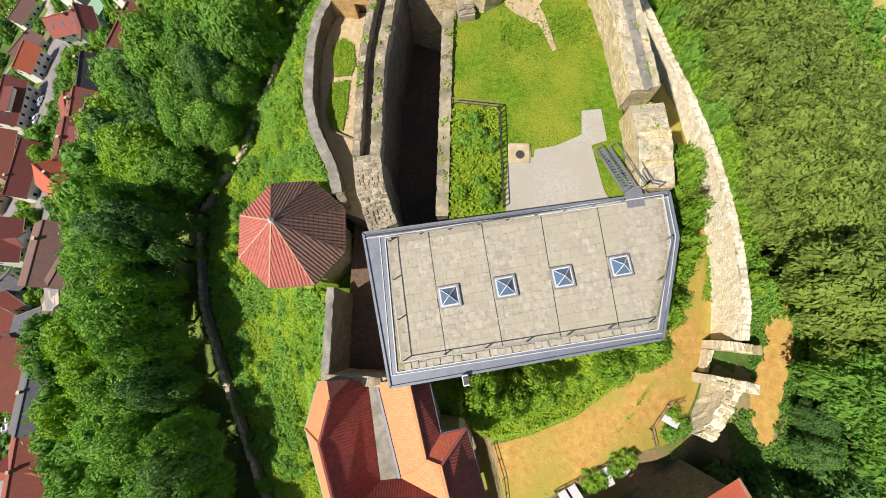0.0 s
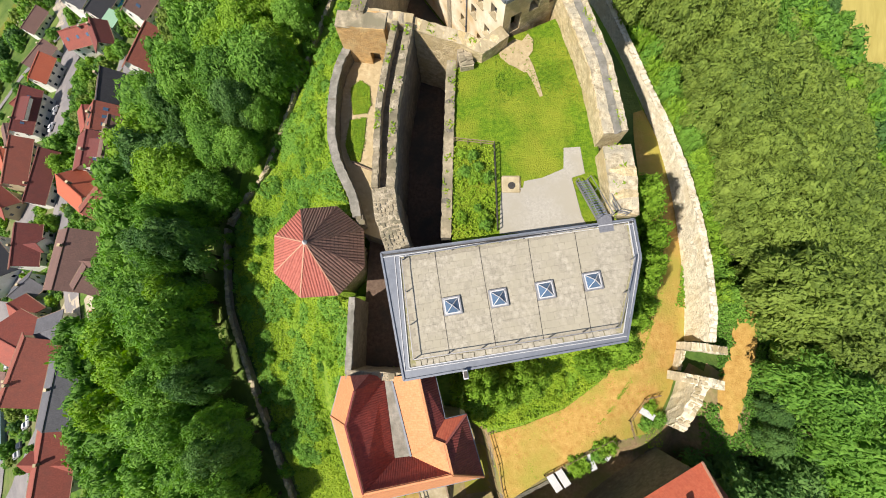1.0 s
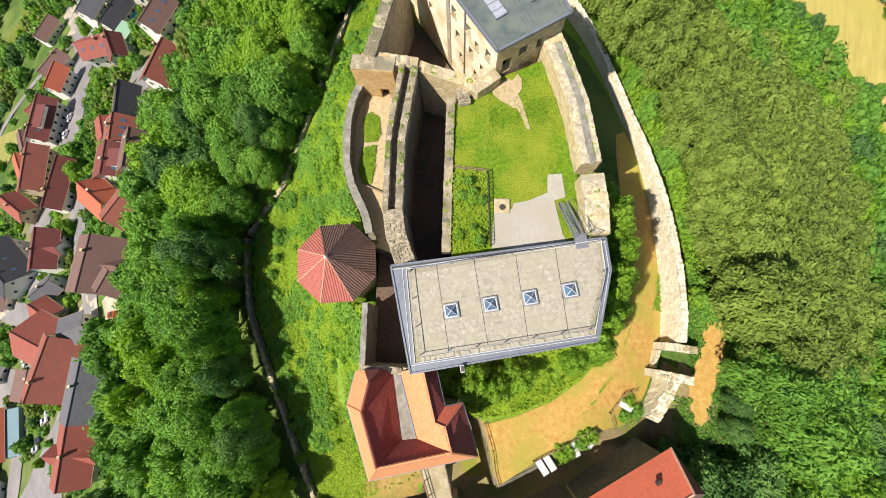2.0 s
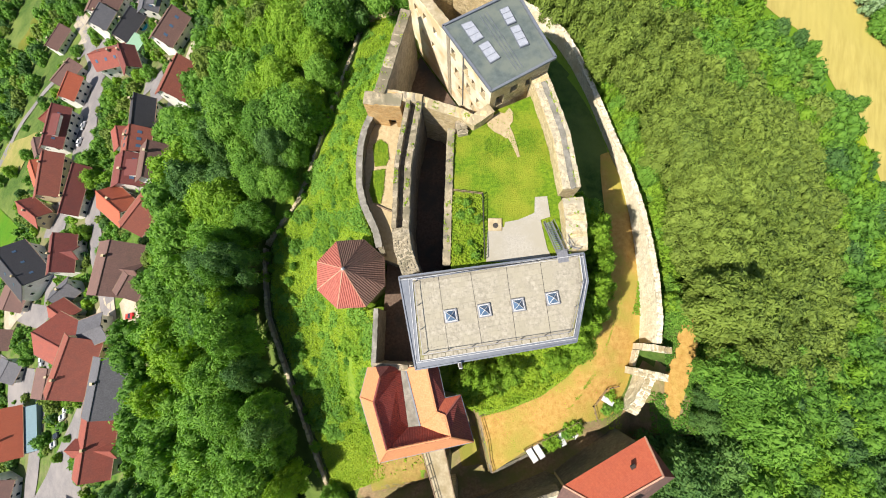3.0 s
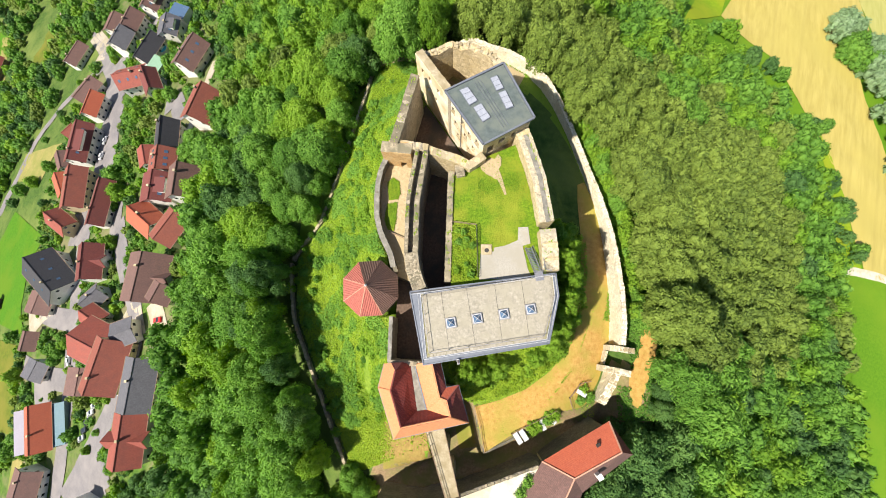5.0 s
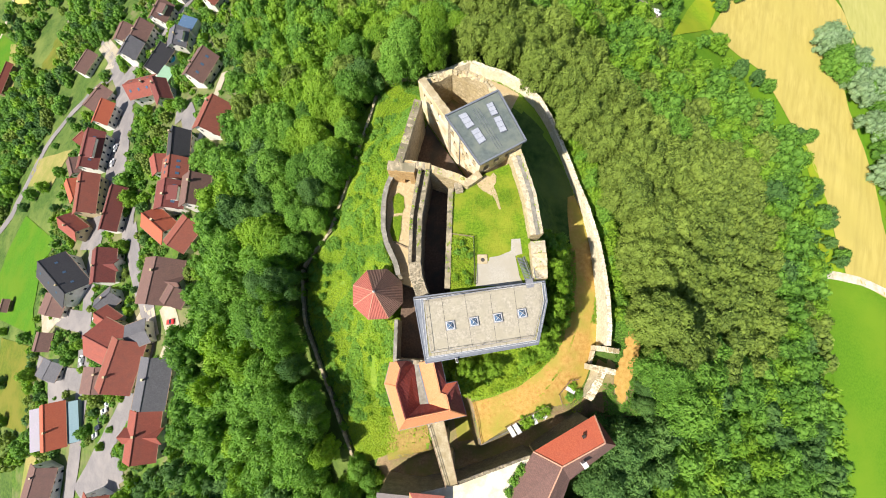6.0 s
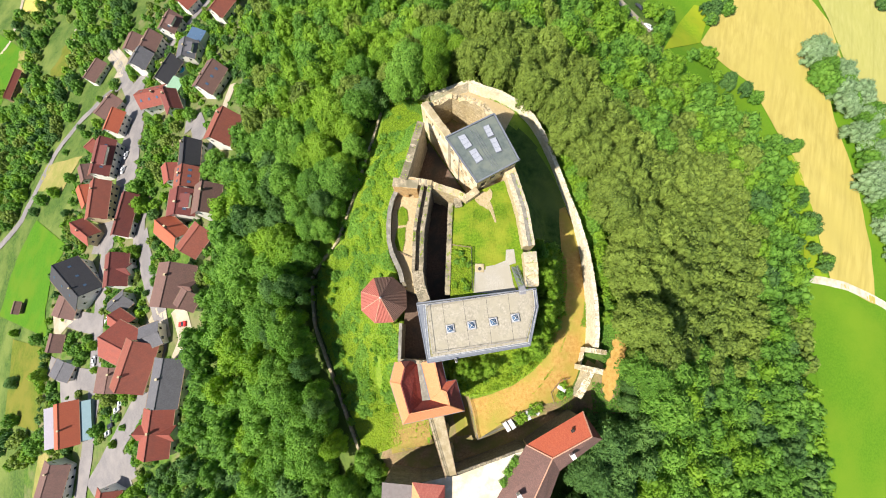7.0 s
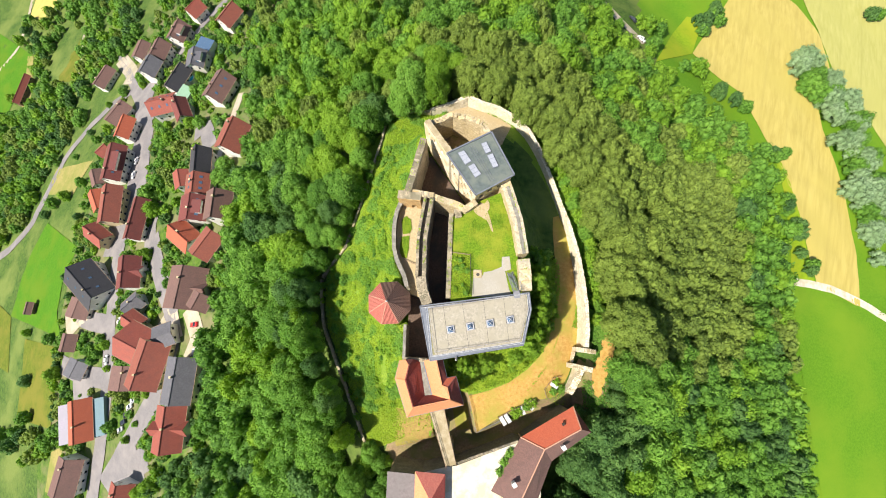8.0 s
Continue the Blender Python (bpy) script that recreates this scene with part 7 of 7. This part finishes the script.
for x, y, d, where_ in wood:
    if where_ == "wood":
        r = rng.uniform(3.2, 5.6)
        n = noise.noise(Vector((x * 0.03, y * 0.03, 3.1)))
        if x > 0:
            kind = "olive" if n + rng.uniform(-0.25, 0.25) > (-0.35 if d < 98 else 0.05) and y > -6 else rng.choice(["broad", "broad", "broad", "dark", "bright"])
            r = rng.uniform(4.2, 6.0)
            high = rng.uniform(15.4, 17.6) + 0.6 * (r - 4.8)
        else:
            kind = "dark" if n + rng.uniform(-0.3, 0.3) > ((0.12 if y < 26 else 0.28) if y < 50 else 0.4) else ("bright" if rng.random() < 0.12 else "broad")
            high = rng.uniform(7.5, 17.5) + (r - 4.4)
        if y > 60:
            high = rng.uniform(9, 16) + (r - 4.4)
            kind = rng.choice(["broad", "broad", "bright", "bright", "olive"])
        if d < 40 and x > 0:
            high *= 0.85
        if x < 0 and y < 61 and x > wall_x(y) - 11:
            high = rng.uniform(14.0, 18.5) if y < 18 else rng.uniform(9.5, 12.5)
            kind = rng.choice(["dark", "dark", "broad"] if y < 14 else ["broad", "broad", "bright", "dark"])
        if x > 0 and d < 54:
            kind = "olive" if y > -2 else ("dark" if x < 48 and y < -12 else rng.choice(["dark", "dark", "broad"]))
    else:
        r = rng.uniform(3.0, 5.0) if where_ == "grove" else rng.uniform(1.5, 3.2)
        if x > 0:
            r = rng.uniform(2.3, 4.3)
        high = r * rng.uniform(1.6, 2.3)
        kind = rng.choice(["bright", "bright", "broad"] if x > 0 else ["broad", "broad", "dark", "bright", "olive"] if where_ == "grove" else ["broad", "broad", "dark", "bright", "olive"])
        if not (clear_of_houses(x, y, r * 0.7) and clear_of_roads(x, y, r * 0.6)):
            continue
    placed.append((d, x, y, r, high, kind))
for k in range(14):                                   # a row beside the outer wall
    y = -22 + k * 5.2 + rng.uniform(-1, 1)
    placed.append((30, wall_x(y) - rng.uniform(2.8, 4.2), y, rng.uniform(2.6, 3.4), rng.uniform(14.0, 17.5) if y < 16 else rng.uniform(7.0, 9.5), rng.choice(["broad", "broad", "dark", "bright"])))
for x, y, r in ((-19.5, -25.5, 2.4), (-17.2, -28.0, 2.2), (-20.8, -29.5, 3.0), (-16.2, -31.2, 2.0), (-18.6, -33.6, 2.6), (-16.5, -36.5, 2.4), (-15.6, -27.6, 1.4)):   # beside the house at the bridge
    placed.append((31, x, y, r, r * rng.uniform(2.3, 2.8), rng.choice(["bright", "broad"])))
for x, y, r in ((40.6, 4.6, 2.0), (40.8, 1.4, 2.2), (40.4, -1.6, 2.0), (39.0, -5.0, 2.1), (37.6, -8.4, 2.0), (36.8, -11.6, 2.0)):   # outside the ring gate
    placed.append((31, x, y, r, r * rng.uniform(2.4, 3.0), "dark" if y < -4 else "broad"))
for x, y, r in GARDEN_TREES:
    r *= 1.35
    if min(math.hypot(a - x - 1.0, b - y) for a, b in CARS) < r + 2.0:
        continue
    placed.append((117, x, y, r, r * rng.uniform(1.7, 2.4), rng.choice(["broad", "broad", "dark", "bright"])))
for k in range(2600):                                 # hedges and small trees between the houses
    x, y = rng.uniform(-206, -84), rng.uniform(-72, 190)
    r = rng.uniform(0.9, 2.3)
    if x < edge_x(WEST_EDGE, y) + 2 and x > -118 - 0.55 * y - 40 * (y < 20) - 60 and noise.noise(Vector((x * 0.05, y * 0.05, 8.0))) > -0.25 and clear_of_houses(x, y, r * 0.4 - 1.6) and clear_of_roads(x, y, r * 0.5 - 0.4):
        placed.append((130, x, y, r, r * rng.uniform(1.3, 2.2), rng.choice(["broad", "broad", "dark", "bright", "olive"])))
for x, y in SILVER:
    for k in range(9):
        placed.append((117, x + rng.uniform(-3, 20), y + rng.uniform(-10, 10), rng.uniform(3.5, 6), rng.uniform(8, 13), rng.choice(["silver", "silver", "broad"])))
for x, y in FIELDTREES:
    for k in range(3):
        placed.append((117, x + rng.uniform(-4, 4), y + rng.uniform(-5, 5), rng.uniform(2.5, 4), rng.uniform(6, 9), rng.choice(["broad", "dark"])))
placed.sort()
for k, (d, x, y, r, high, kind) in enumerate(placed[:300]):
    tree(x, y, r, high, kind, rng, NEAR_KINDS if k < 100 else (FINE_KINDS if k < 150 else TREE_KINDS))


def join_far(trees):
    """The farther trees, joined: the same crowns with fewer clumps and plain trunks."""
    by = {}
    for d, x, y, r, high, kind in trees:
        by.setdefault(kind, []).append((x, y, r, high, MID_KINDS if d < 118 else (FAR_KINDS if r > 2.7 else SHRUB_KINDS)))
    order = list(by)
    allv, allf, allm, smooth, off = [], [], [], [], 0
    for mi, kind in enumerate(order):
        for x, y, r, high, kinds in by[kind]:
            q, cen, size = rng.choice(kinds[kind])
            a = rng.uniform(0, 6.28)
            ca, sa = math.cos(a), math.sin(a)
            z0 = hill_at(x, y)
            base = min(max(high - r * 2.0, high * 0.12), high * 0.35)
            cv, cf = core_arrays(cen, size, BALL_ROUGH)
            trunk = [(0.05 * math.cos(t) * (1 - 0.4 * k), 0.05 * math.sin(t) * (1 - 0.4 * k), -base / (high - base) * 1.45 * (1 - k) + 0.3 * k) for k in (0, 1) for t in np.linspace(0, 6.28, 5, endpoint=False)]
            v = np.concatenate([q.reshape(-1, 3), np.array(cv), np.array(trunk)])
            v = np.stack([x + r * (ca * v[:, 0] - sa * v[:, 1]), y + r * (sa * v[:, 0] + ca * v[:, 1]), z0 + base + v[:, 2] * (high - base) / 1.45], -1)
            n = len(q)
            i = np.arange(n) * 4
            k = 4 * n + len(cv)
            tf = [(k + t, k + (t + 1) % 5, k + 5 + (t + 1) % 5) for t in range(5)] + [(k + t, k + 5 + (t + 1) % 5, k + 5 + t) for t in range(5)]
            f = np.concatenate([np.stack([i, i + 1, i + 2], -1), np.stack([i, i + 2, i + 3], -1), np.array(cf) + 4 * n, np.array(tf)])
            allv.append(v)
            allf.append(f + off)
            allm.append(np.concatenate([np.full(2 * n + len(cf), mi), np.full(len(tf), len(order))]))
            smooth.append(np.concatenate([np.zeros(2 * n), np.ones(len(cf) + len(tf))]))
            off += len(v)
    vs, tri, mi = np.concatenate(allv), np.concatenate(allf), np.concatenate(allm)
    me = bpy.data.meshes.new("far_wood")
    me.vertices.add(len(vs))
    me.vertices.foreach_set("co", vs.astype(np.float32).ravel())
    me.loops.add(len(tri) * 3)
    me.loops.foreach_set("vertex_index", tri.astype(np.int32).ravel())
    me.polygons.add(len(tri))
    me.polygons.foreach_set("loop_start", np.arange(len(tri), dtype=np.int32) * 3)
    me.polygons.foreach_set("material_index", mi.astype(np.int32))
    me.polygons.foreach_set("use_smooth", np.concatenate(smooth).astype(bool))
    for k in order:
        me.materials.append(LEAVES[k])
    me.materials.append(M_BARK)
    me.update(calc_edges=True)
    return tagged(new("far_wood", me), "mixed green woodland and garden trees farther down the hill", "woodland", kind="stuff")


join_far(placed[300:])

# shrubs on the castle slopes
rng = random.Random(31)
for k in range(170):                                  # western slope
    y = rng.uniform(-15, 50)
    x = float(np.interp(y, [-15, 0, 12, 25, 35, 50], [-12.5, -10.5, -13.5, -14.5, -12.5, -9.5])) - rng.uniform(0.5, 11) * (1 if y < 20 else 0.75)
    if math.hypot(x - TX, y - TY) > 5.5 and foot_distance(np.array([x]), np.array([y]))[0] > 1:
        bush(x, y, rng.uniform(0.5, 1.3), rng.uniform(0.5, 1.3), k=rng.choice((0, 1, 2, 3)))
for k in range(45):                                   # beside the shaded track
    y = rng.uniform(-16, 50)
    x = wall_x(y) + rng.uniform(2.8, 6.0)
    bush(x, y, rng.uniform(0.8, 1.6), rng.uniform(0.8, 1.8), k=rng.choice((3, 4, 4)))
for k in range(26):                                   # at the foot of the outer wall
    y = rng.uniform(-24, 52)
    MORE_BUSHES.append((BUSH_ME[rng.choice((1, 3, 4))], pose(wall_x(y) + rng.uniform(-0.6, 1.3), y, hill_at(wall_x(y), y) - 0.2, 0, 0, rng.uniform(0, 360)) @ Matrix.Diagonal((rng.uniform(0.6, 1.2),) * 2 + (rng.uniform(1.2, 2.6), 1))))
for k in range(60):                                   # below the flat-roofed building
    x = rng.uniform(1.5, 21)
    edge = float(np.interp(x, [0, 3.6, 8, 13, 17.5, 21.2], [-12, -11.4, -10.2, -8.2, -5.2, -1.4]))
    y = rng.uniform(edge + 1.2, edge + 6.5)
    if y < FLAT[1][1] + (x + 4.5) * 0.183 - 0.8 and (x > 3 or y > -10):
        bush(x, y, rng.uniform(0.6, 1.3), rng.uniform(0.6, 1.3), label="dense light green shrub below the building", k=rng.choice((1, 5, 5)))
for k in range(60):                                   # east of the walls
    y = rng.uniform(1, 22)
    bush(rng.uniform(17.5, 23.4) - 0.3 * max(0, 5 - y), y, rng.uniform(1.1, 1.9), rng.uniform(1.8, 3.6), label="dense green shrub under the east wall", k=rng.choice((0, 1, 3)))


for x, y, h in ((17.0, 12.5, 14), (18.2, 9.6, 14.5), (17.4, 6.6, 14), (18.8, 4.0, 12), (17.0, 2.2, 12), (16.4, -1.2, 10), (20.2, 7.4, 11.5), (20.2, 11.0, 12), (18.4, 14.8, 12)):
    tree(x, y, rng.uniform(1.8, 2.5), h, "bright", rng, FINE_KINDS)
for x, y, top in ((16.4, 10.4, -1.6), (16.6, 7.6, -1.4), (16.3, 4.8, -1.6), (15.7, 2.2, -2.0), (15.0, -0.2, -2.4), (17.6, 5.8, -3.0), (17.7, 9.0, -2.8), (1.9, -4.7, -0.4), (3.9, -4.9, -0.8), (6.2, -4.0, -1.8), (12.8, -2.4, -3.4)):
    tree(x, y, rng.uniform(1.7, 2.2), top - hill_at(x, y), "bright", rng, FINE_KINDS)


def carpet(name, label, spots, leaf, high, material, seed, level=None, lean=0.45):
    """Low growth: single leaf clumps standing on the ground."""
    rs = np.random.RandomState(seed)
    x, y = spots[:, 0], spots[:, 1]
    p = np.stack([x, y, (hill(x, y) if level is None else level) + rs.uniform(0.02, high, len(x))], -1)
    n = rs.normal(scale=lean, size=p.shape) + [0, 0, 1]
    n /= np.linalg.norm(n, axis=1)[:, None]
    t = np.cross(n, rs.normal(size=n.shape))
    t /= np.linalg.norm(t, axis=1)[:, None]
    b = np.cross(n, t)
    s = leaf * rs.uniform(0.5, 1.4, (len(p), 1))
    fold = n * s * 0.25
    v = np.stack([p - t * s * 0.8, p - b * s * 0.4 - fold, p + t * s * 0.8, p + b * s * 0.4 - fold], 1).reshape(-1, 3)
    i = np.arange(len(p)) * 4
    f = np.concatenate([np.stack([i, i + 1, i + 2], -1), np.stack([i, i + 2, i + 3], -1)])
    return tagged(new(name, link_mesh(name, v, f.tolist(), material)), label, "undergrowth", kind="stuff")


rs = np.random.RandomState(8)
g = np.stack([rs.uniform(-34, 34, 230000), rs.uniform(-24, 62, 230000)], -1)
gd, gf = np.hypot(g[:, 0], 0.72 * (g[:, 1] - 20)), foot_distance(g[:, 0], g[:, 1])
tower_off = np.hypot(g[:, 0] - TX, g[:, 1] - TY) > 4.0
patchy = np.array([noise.noise(Vector((a * 0.22, b * 0.22, 5.0))) for a, b in g])
west_slope = (g[:, 0] < -3) & (gf > 0.4) & (g[:, 0] > np.array([wall_x(b) for b in g[:, 1]]) + 1.0) & tower_off & (g[:, 1] > -15) & (patchy > -0.55)
carpet("undergrowth", "lush yellow-green grass and herbs on the western slope", g[west_slope], 0.23, 0.45, M_GRASSB, 9)
carpet("undergrowth", "taller green herbs in patches on the western slope", g[west_slope & (patchy > 0.12)], 0.3, 0.95, M_LEAF, 19)
south = (g[:, 0] > -1) & (g[:, 0] < 21.2) & (gf > 0.3) & (g[:, 1] < 2) & (g[:, 1] > np.interp(g[:, 0], [0, 3.6, 8, 13, 17.5, 21.2], [-11.6, -11.2, -10.4, -8.4, -5.2, -1.4]))
carpet("undergrowth", "lush green herbs below the flat-roofed building", g[south], 0.3, 0.7, M_GRASSB, 10)
east_side = (g[:, 0] > 14) & (gf > 0.3) & (g[:, 0] < np.interp(g[:, 1], [-2, 6, 13, 20, 29, 37, 45], [21.2, 24.2, 25.6, 25.6, 24.4, 20.3, 16.5])) & (g[:, 1] > -2) & (g[:, 1] < 20 + 4 * patchy)
carpet("undergrowth", "green herbs under the east wall", g[east_side], 0.25, 0.5, M_LEAFB, 11)
gatepath = [(37.7, 5.3), (35.4, 1.1), (34.7, -2.0), (32.8, -5.0), (32.4, -8.0), (32.8, -11.2), (34.2, -12.2), (34.7, -10.4), (36.3, -6.4), (38.3, -1.5), (38.5, 2.0), (38.8, 5.8)]
g2 = np.stack([rs.uniform(30.5, 46, 16000), rs.uniform(-14, 9, 16000)], -1)
g2 = g2[[not inside(gatepath, a + 0.35 * math.sin(b * 3.1), b) and not (a < 33 and -8 < b < 1) for a, b in g2]]
carpet("undergrowth", "green herbs beside the dry path outside the gate", g2, 0.27, 0.5, M_LEAF, 20)
g4 = np.stack([rs.uniform(-24, -4, 26000), rs.uniform(-29, -13.5, 26000)], -1)
edge_in = np.minimum(g4[:, 0] + 13.6, np.minimum(-14.6 - g4[:, 1], 99))
g4 = g4[(rs.uniform(0, 1, len(g4)) < np.exp(-np.clip(edge_in, 0, 9) / 0.8) + 0.04) & (foot_distance(g4[:, 0], g4[:, 1]) > 0.5) & (g4[:, 0] > np.array([wall_x(b) for b in g4[:, 1]]) + 1) & (g4[:, 1] > -22.5 + 0.45 * (g4[:, 0] + 13))]
carpet("undergrowth", "bright grass round the dry patch by the bridge", g4, 0.25, 0.4, M_GRASSB, 24)
inner = np.interp(g[:, 0], [0, 3.6, 8, 13, 17.5, 21.2, 23.4, 24.6], [-11.6, -11.6, -10.6, -8.6, -5.4, -1.6, 6, 13])
fringe = (g[:, 0] > 3.8) & (g[:, 0] < 27.5) & (g[:, 1] > -17) & (g[:, 1] < inner) & (rs.uniform(0, 1, len(g)) < np.exp((g[:, 1] - inner) / 0.9) + np.clip(patchy * 1.5 - 0.35, 0, 0.3))
along = np.linspace(0, 1, 6000)
mane = np.stack([np.interp(along, [0, 0.2, 0.45, 0.65, 0.85, 1], [6, 12, 18, 22, 25, 26.3]), np.interp(along, [0, 0.2, 0.45, 0.65, 0.85, 1], [-15.8, -13.4, -9.6, -5, 2, 10])], -1) + rs.normal(scale=0.5, size=(6000, 2)) * rs.uniform(0.3, 1.2, (6000, 1))
carpet("undergrowth", "green strip of grass along the track's middle", mane, 0.09, 0.06, M_GRASSB, 23, None, 0.3)
carpet("undergrowth", "thin green grass creeping over the dry track", g[fringe], 0.16, 0.12, M_GRASSB, 21, None, 0.3)
rim = (g[:, 0] > 5) & (gd > 30.6) & (gd < 35) & (g[:, 1] > 4)
carpet("undergrowth", "bright green herbs outside the ring wall", g[rim], 0.27, 0.5, M_LEAFB, 12)
yard = np.array([inside(YARD, a, b) and not inside(grow(PAD, 0.1), a, b) and not inside(PAD, a, b) for a, b in g])
bedded = yard & (g[:, 0] < 3.0) & (g[:, 1] < 17.3)


def level_of(spots, z, wave):
    """The uneven surface of a lawn."""
    return np.array([z + wave * noise.noise(Vector((a * 0.6, b * 0.6, 2))) for a, b in spots])


worn = yard & ~bedded & (g[:, 1] > 21.5) & (g[:, 0] > 3.2) & (rs.uniform(0, 1, len(g)) < np.clip(0.75 - 0.22 * np.abs(g[:, 1] - 24.2) + patchy, 0.12, 0.9))
carpet("grass_tufts", "grass tufts creeping over the trodden earth", g[worn], 0.11, 0.05, M_TUFT, 13, 0.14, 0.2)
carpet("undergrowth", "yellow-green herbs in the courtyard bed", g[bedded], 0.18, 0.4, M_GRASSB, 14, 0.05)
lawns = np.array([any(inside(grow(s, 0.12), a, b) for s in TERRACE_LAWNS) for a, b in g])
carpet("grass_tufts", "short grass tufts on the sandy terrace", g[lawns], 0.11, 0.07, M_TUFT, 15, level_of(g[lawns], -3.08, 0.1), 0.2)
g3 = np.stack([rs.uniform(14, 50, 60000), rs.uniform(2, 64, 60000)], -1)
g3d = np.hypot(g3[:, 0], 0.72 * (g3[:, 1] - 20))
carpet("undergrowth", "green herbs on the floor of the eastern wood", g3[(g3d > 33) & (g3d < 46)], 0.3, 0.9, M_LEAF, 22)
for k in range(90):                                   # outside the ring wall
    y = rng.uniform(4, 52)
    bush(float(np.interp(y, [0, 6, 18.5, 27.6, 36, 44, 53], [33.4, 33.8, 33.2, 32.2, 28.4, 26, 21.8])) + rng.uniform(0.0, 3.2), y, rng.uniform(1.3, 2.2), rng.uniform(2.4, 4.6), label="light green shrub outside the ring wall", k=rng.choice((0, 1, 2, 4)))
for k in range(16):                                   # planted bed in the courtyard
    bush(rng.uniform(-0.3, 2.6), rng.uniform(9.6, 17), rng.uniform(0.35, 0.75), rng.uniform(0.5, 1.1), 0.1, "leafy shrub in the courtyard bed", rng.choice((0, 1, 2, 3)))
for x, y in ((24.2, -8.8), (25.5, -10.2), (23.6, -10.6), (14.2, -16.2), (15.0, -15.2), (16.8, -14.2), (17.0, -13.6), (18.3, -13.2), (14.0, -15.3), (11.0, -24.5), (10.2, -26.5), (12.2, -22.8)):
    bush(x, y, 1.2, 1.4, -14.0 if y < -20 else None, "green garden shrub beside the track")

# grass and moss in the joints of the wall crests
sprigs = []
for line, width in (([(-0.95, 25.8, 0.5), (-1.2, 16.9, 0.42), (-1.35, 8.8, 0.42)], 0.9), ([(-6.2, 28.6, 2.4), (-6.8, 25, 2.4), (-7.45, 20.6, 2.4), (-7.5, 13, 2.4)], 0.5), ([(-4.9, 28.6, 2.4), (-5.5, 25, 2.4), (-6.05, 20.6, 2.4), (-6.1, 13, 2.4)], 0.6),
                    ([(10.9, 31.0, 2.6), (12.9, 24.2, 2.8), (13.9, 17.6, 2.6)], 0.5), ([(13.0, 16.6, 2.35), (13.4, 13.4, 2.65), (13.5, 10.3, 2.1)], 1.6), ([(-9.9, 30.3, 2.6), (-8.6, 35.0, 2.7), (-6.9, 41.2, 2.8)], 1.1), ([(-4.3, 29.0, 1.8), (0.2, 27.6, 1.6), (1.8, 26.7, 1.6)], 0.9)):
    pts = np.array(resample(line, 0.05))
    pts[:, :2] += rs.uniform(-0.5, 0.5, (len(pts), 2)) * width
    sprigs.append(pts[[noise.noise(Vector((a * 0.9, b * 0.9, 4.0))) > 0.12 for a, b, c in pts]])
sprigs = np.concatenate(sprigs)
carpet("moss", "grass and moss sprouting from the wall crests", sprigs[:, :2], 0.17, 0.16, M_GRASSB, 25, sprigs[:, 2] - 0.05)

# the rest of the shrubs, joined
vs, fs, mi, off = [], [], [], 0
for me, place in MORE_BUSHES:
    co = np.empty(len(me.vertices) * 3, np.float32)
    me.vertices.foreach_get("co", co)
    idx = np.empty(len(me.loops), np.int32)
    me.loops.foreach_get("vertex_index", idx)
    m = np.array(place)
    vs.append(co.reshape(-1, 3) @ m[:3, :3].T + m[:3, 3])
    fs.append(idx.reshape(-1, 3) + off)
    mi.append(np.full(len(me.polygons), 0 if me.materials[0] == M_LEAFB else 1))
    off += len(me.vertices)
if vs:
    me = link_mesh("shrubs", np.concatenate(vs), np.concatenate(fs).tolist(), [M_LEAFB, M_LEAF])
    me.polygons.foreach_set("material_index", np.concatenate(mi).astype(np.int32))
    tagged(new("shrubs", me), "dense leafy green shrubs along the castle walls", "shrubs", kind="stuff")

# kitchen garden on the track: fence, cold boxes
railing("fence", [(x, y, hill_at(x, y)) for x, y in ((11.4, -18.3), (10.2, -16.5), (18.7, -12.4), (19.6, -13.3))], "rough timber fence round a small kitchen garden", 1.0, 1.4, M_WOOD)
railing("fence", [(x, y, hill_at(x, y)) for x, y in ((3.5, -11.9), (4.6, -15.5), (5.4, -19.9))], "thin timber fence at the terrace edge", 1.0, 1.6, M_WOOD)
railing("fence", [(x, y, hill_at(x, y)) for x, y in ((21.9, -12.4), (21.2, -10.2), (23.4, -7.6), (25.6, -7.2))], "rough timber fence round a garden plot", 1.0, 1.4, M_WOOD)
for k, (x, y) in enumerate(((11.4, -17.3), (12.5, -16.8))):
    c = thing("cold_box", "long white garden box with a lid beside the fence", "garden box", (x, y, hill_at(x, y)), 33, "garden boxes")
    part("body", box_mesh("body", (0.85, 2.0, 0.7), M_WOOD, 0.03, (0, 0, 0.35)), c)
    part("lid", box_mesh("lid", (0.95, 2.1, 0.1), M_FRAME, 0.03, (0, 0, 0.76)), c, "white lid")
for k, (x, y, a) in enumerate(((16.0, -15.0, 25), (17.9, -14.3, 50), (23.6, -9.4, 60))):
    c = thing("garden_table", "pale garden bench among plants", "bench", (x, y, hill_at(x, y)), a, "garden benches")
    part("top", box_mesh("top", (0.8, 1.9, 0.08), M_FRAME, 0.02, (0, 0, 0.72)), c)
    for sx in (-0.3, 0.3):
        for sy in (-0.8, 0.8):
            part("leg", box_mesh("leg", (0.08, 0.08, 0.7), M_WOOD, 0, (sx, sy, 0.35)), c)
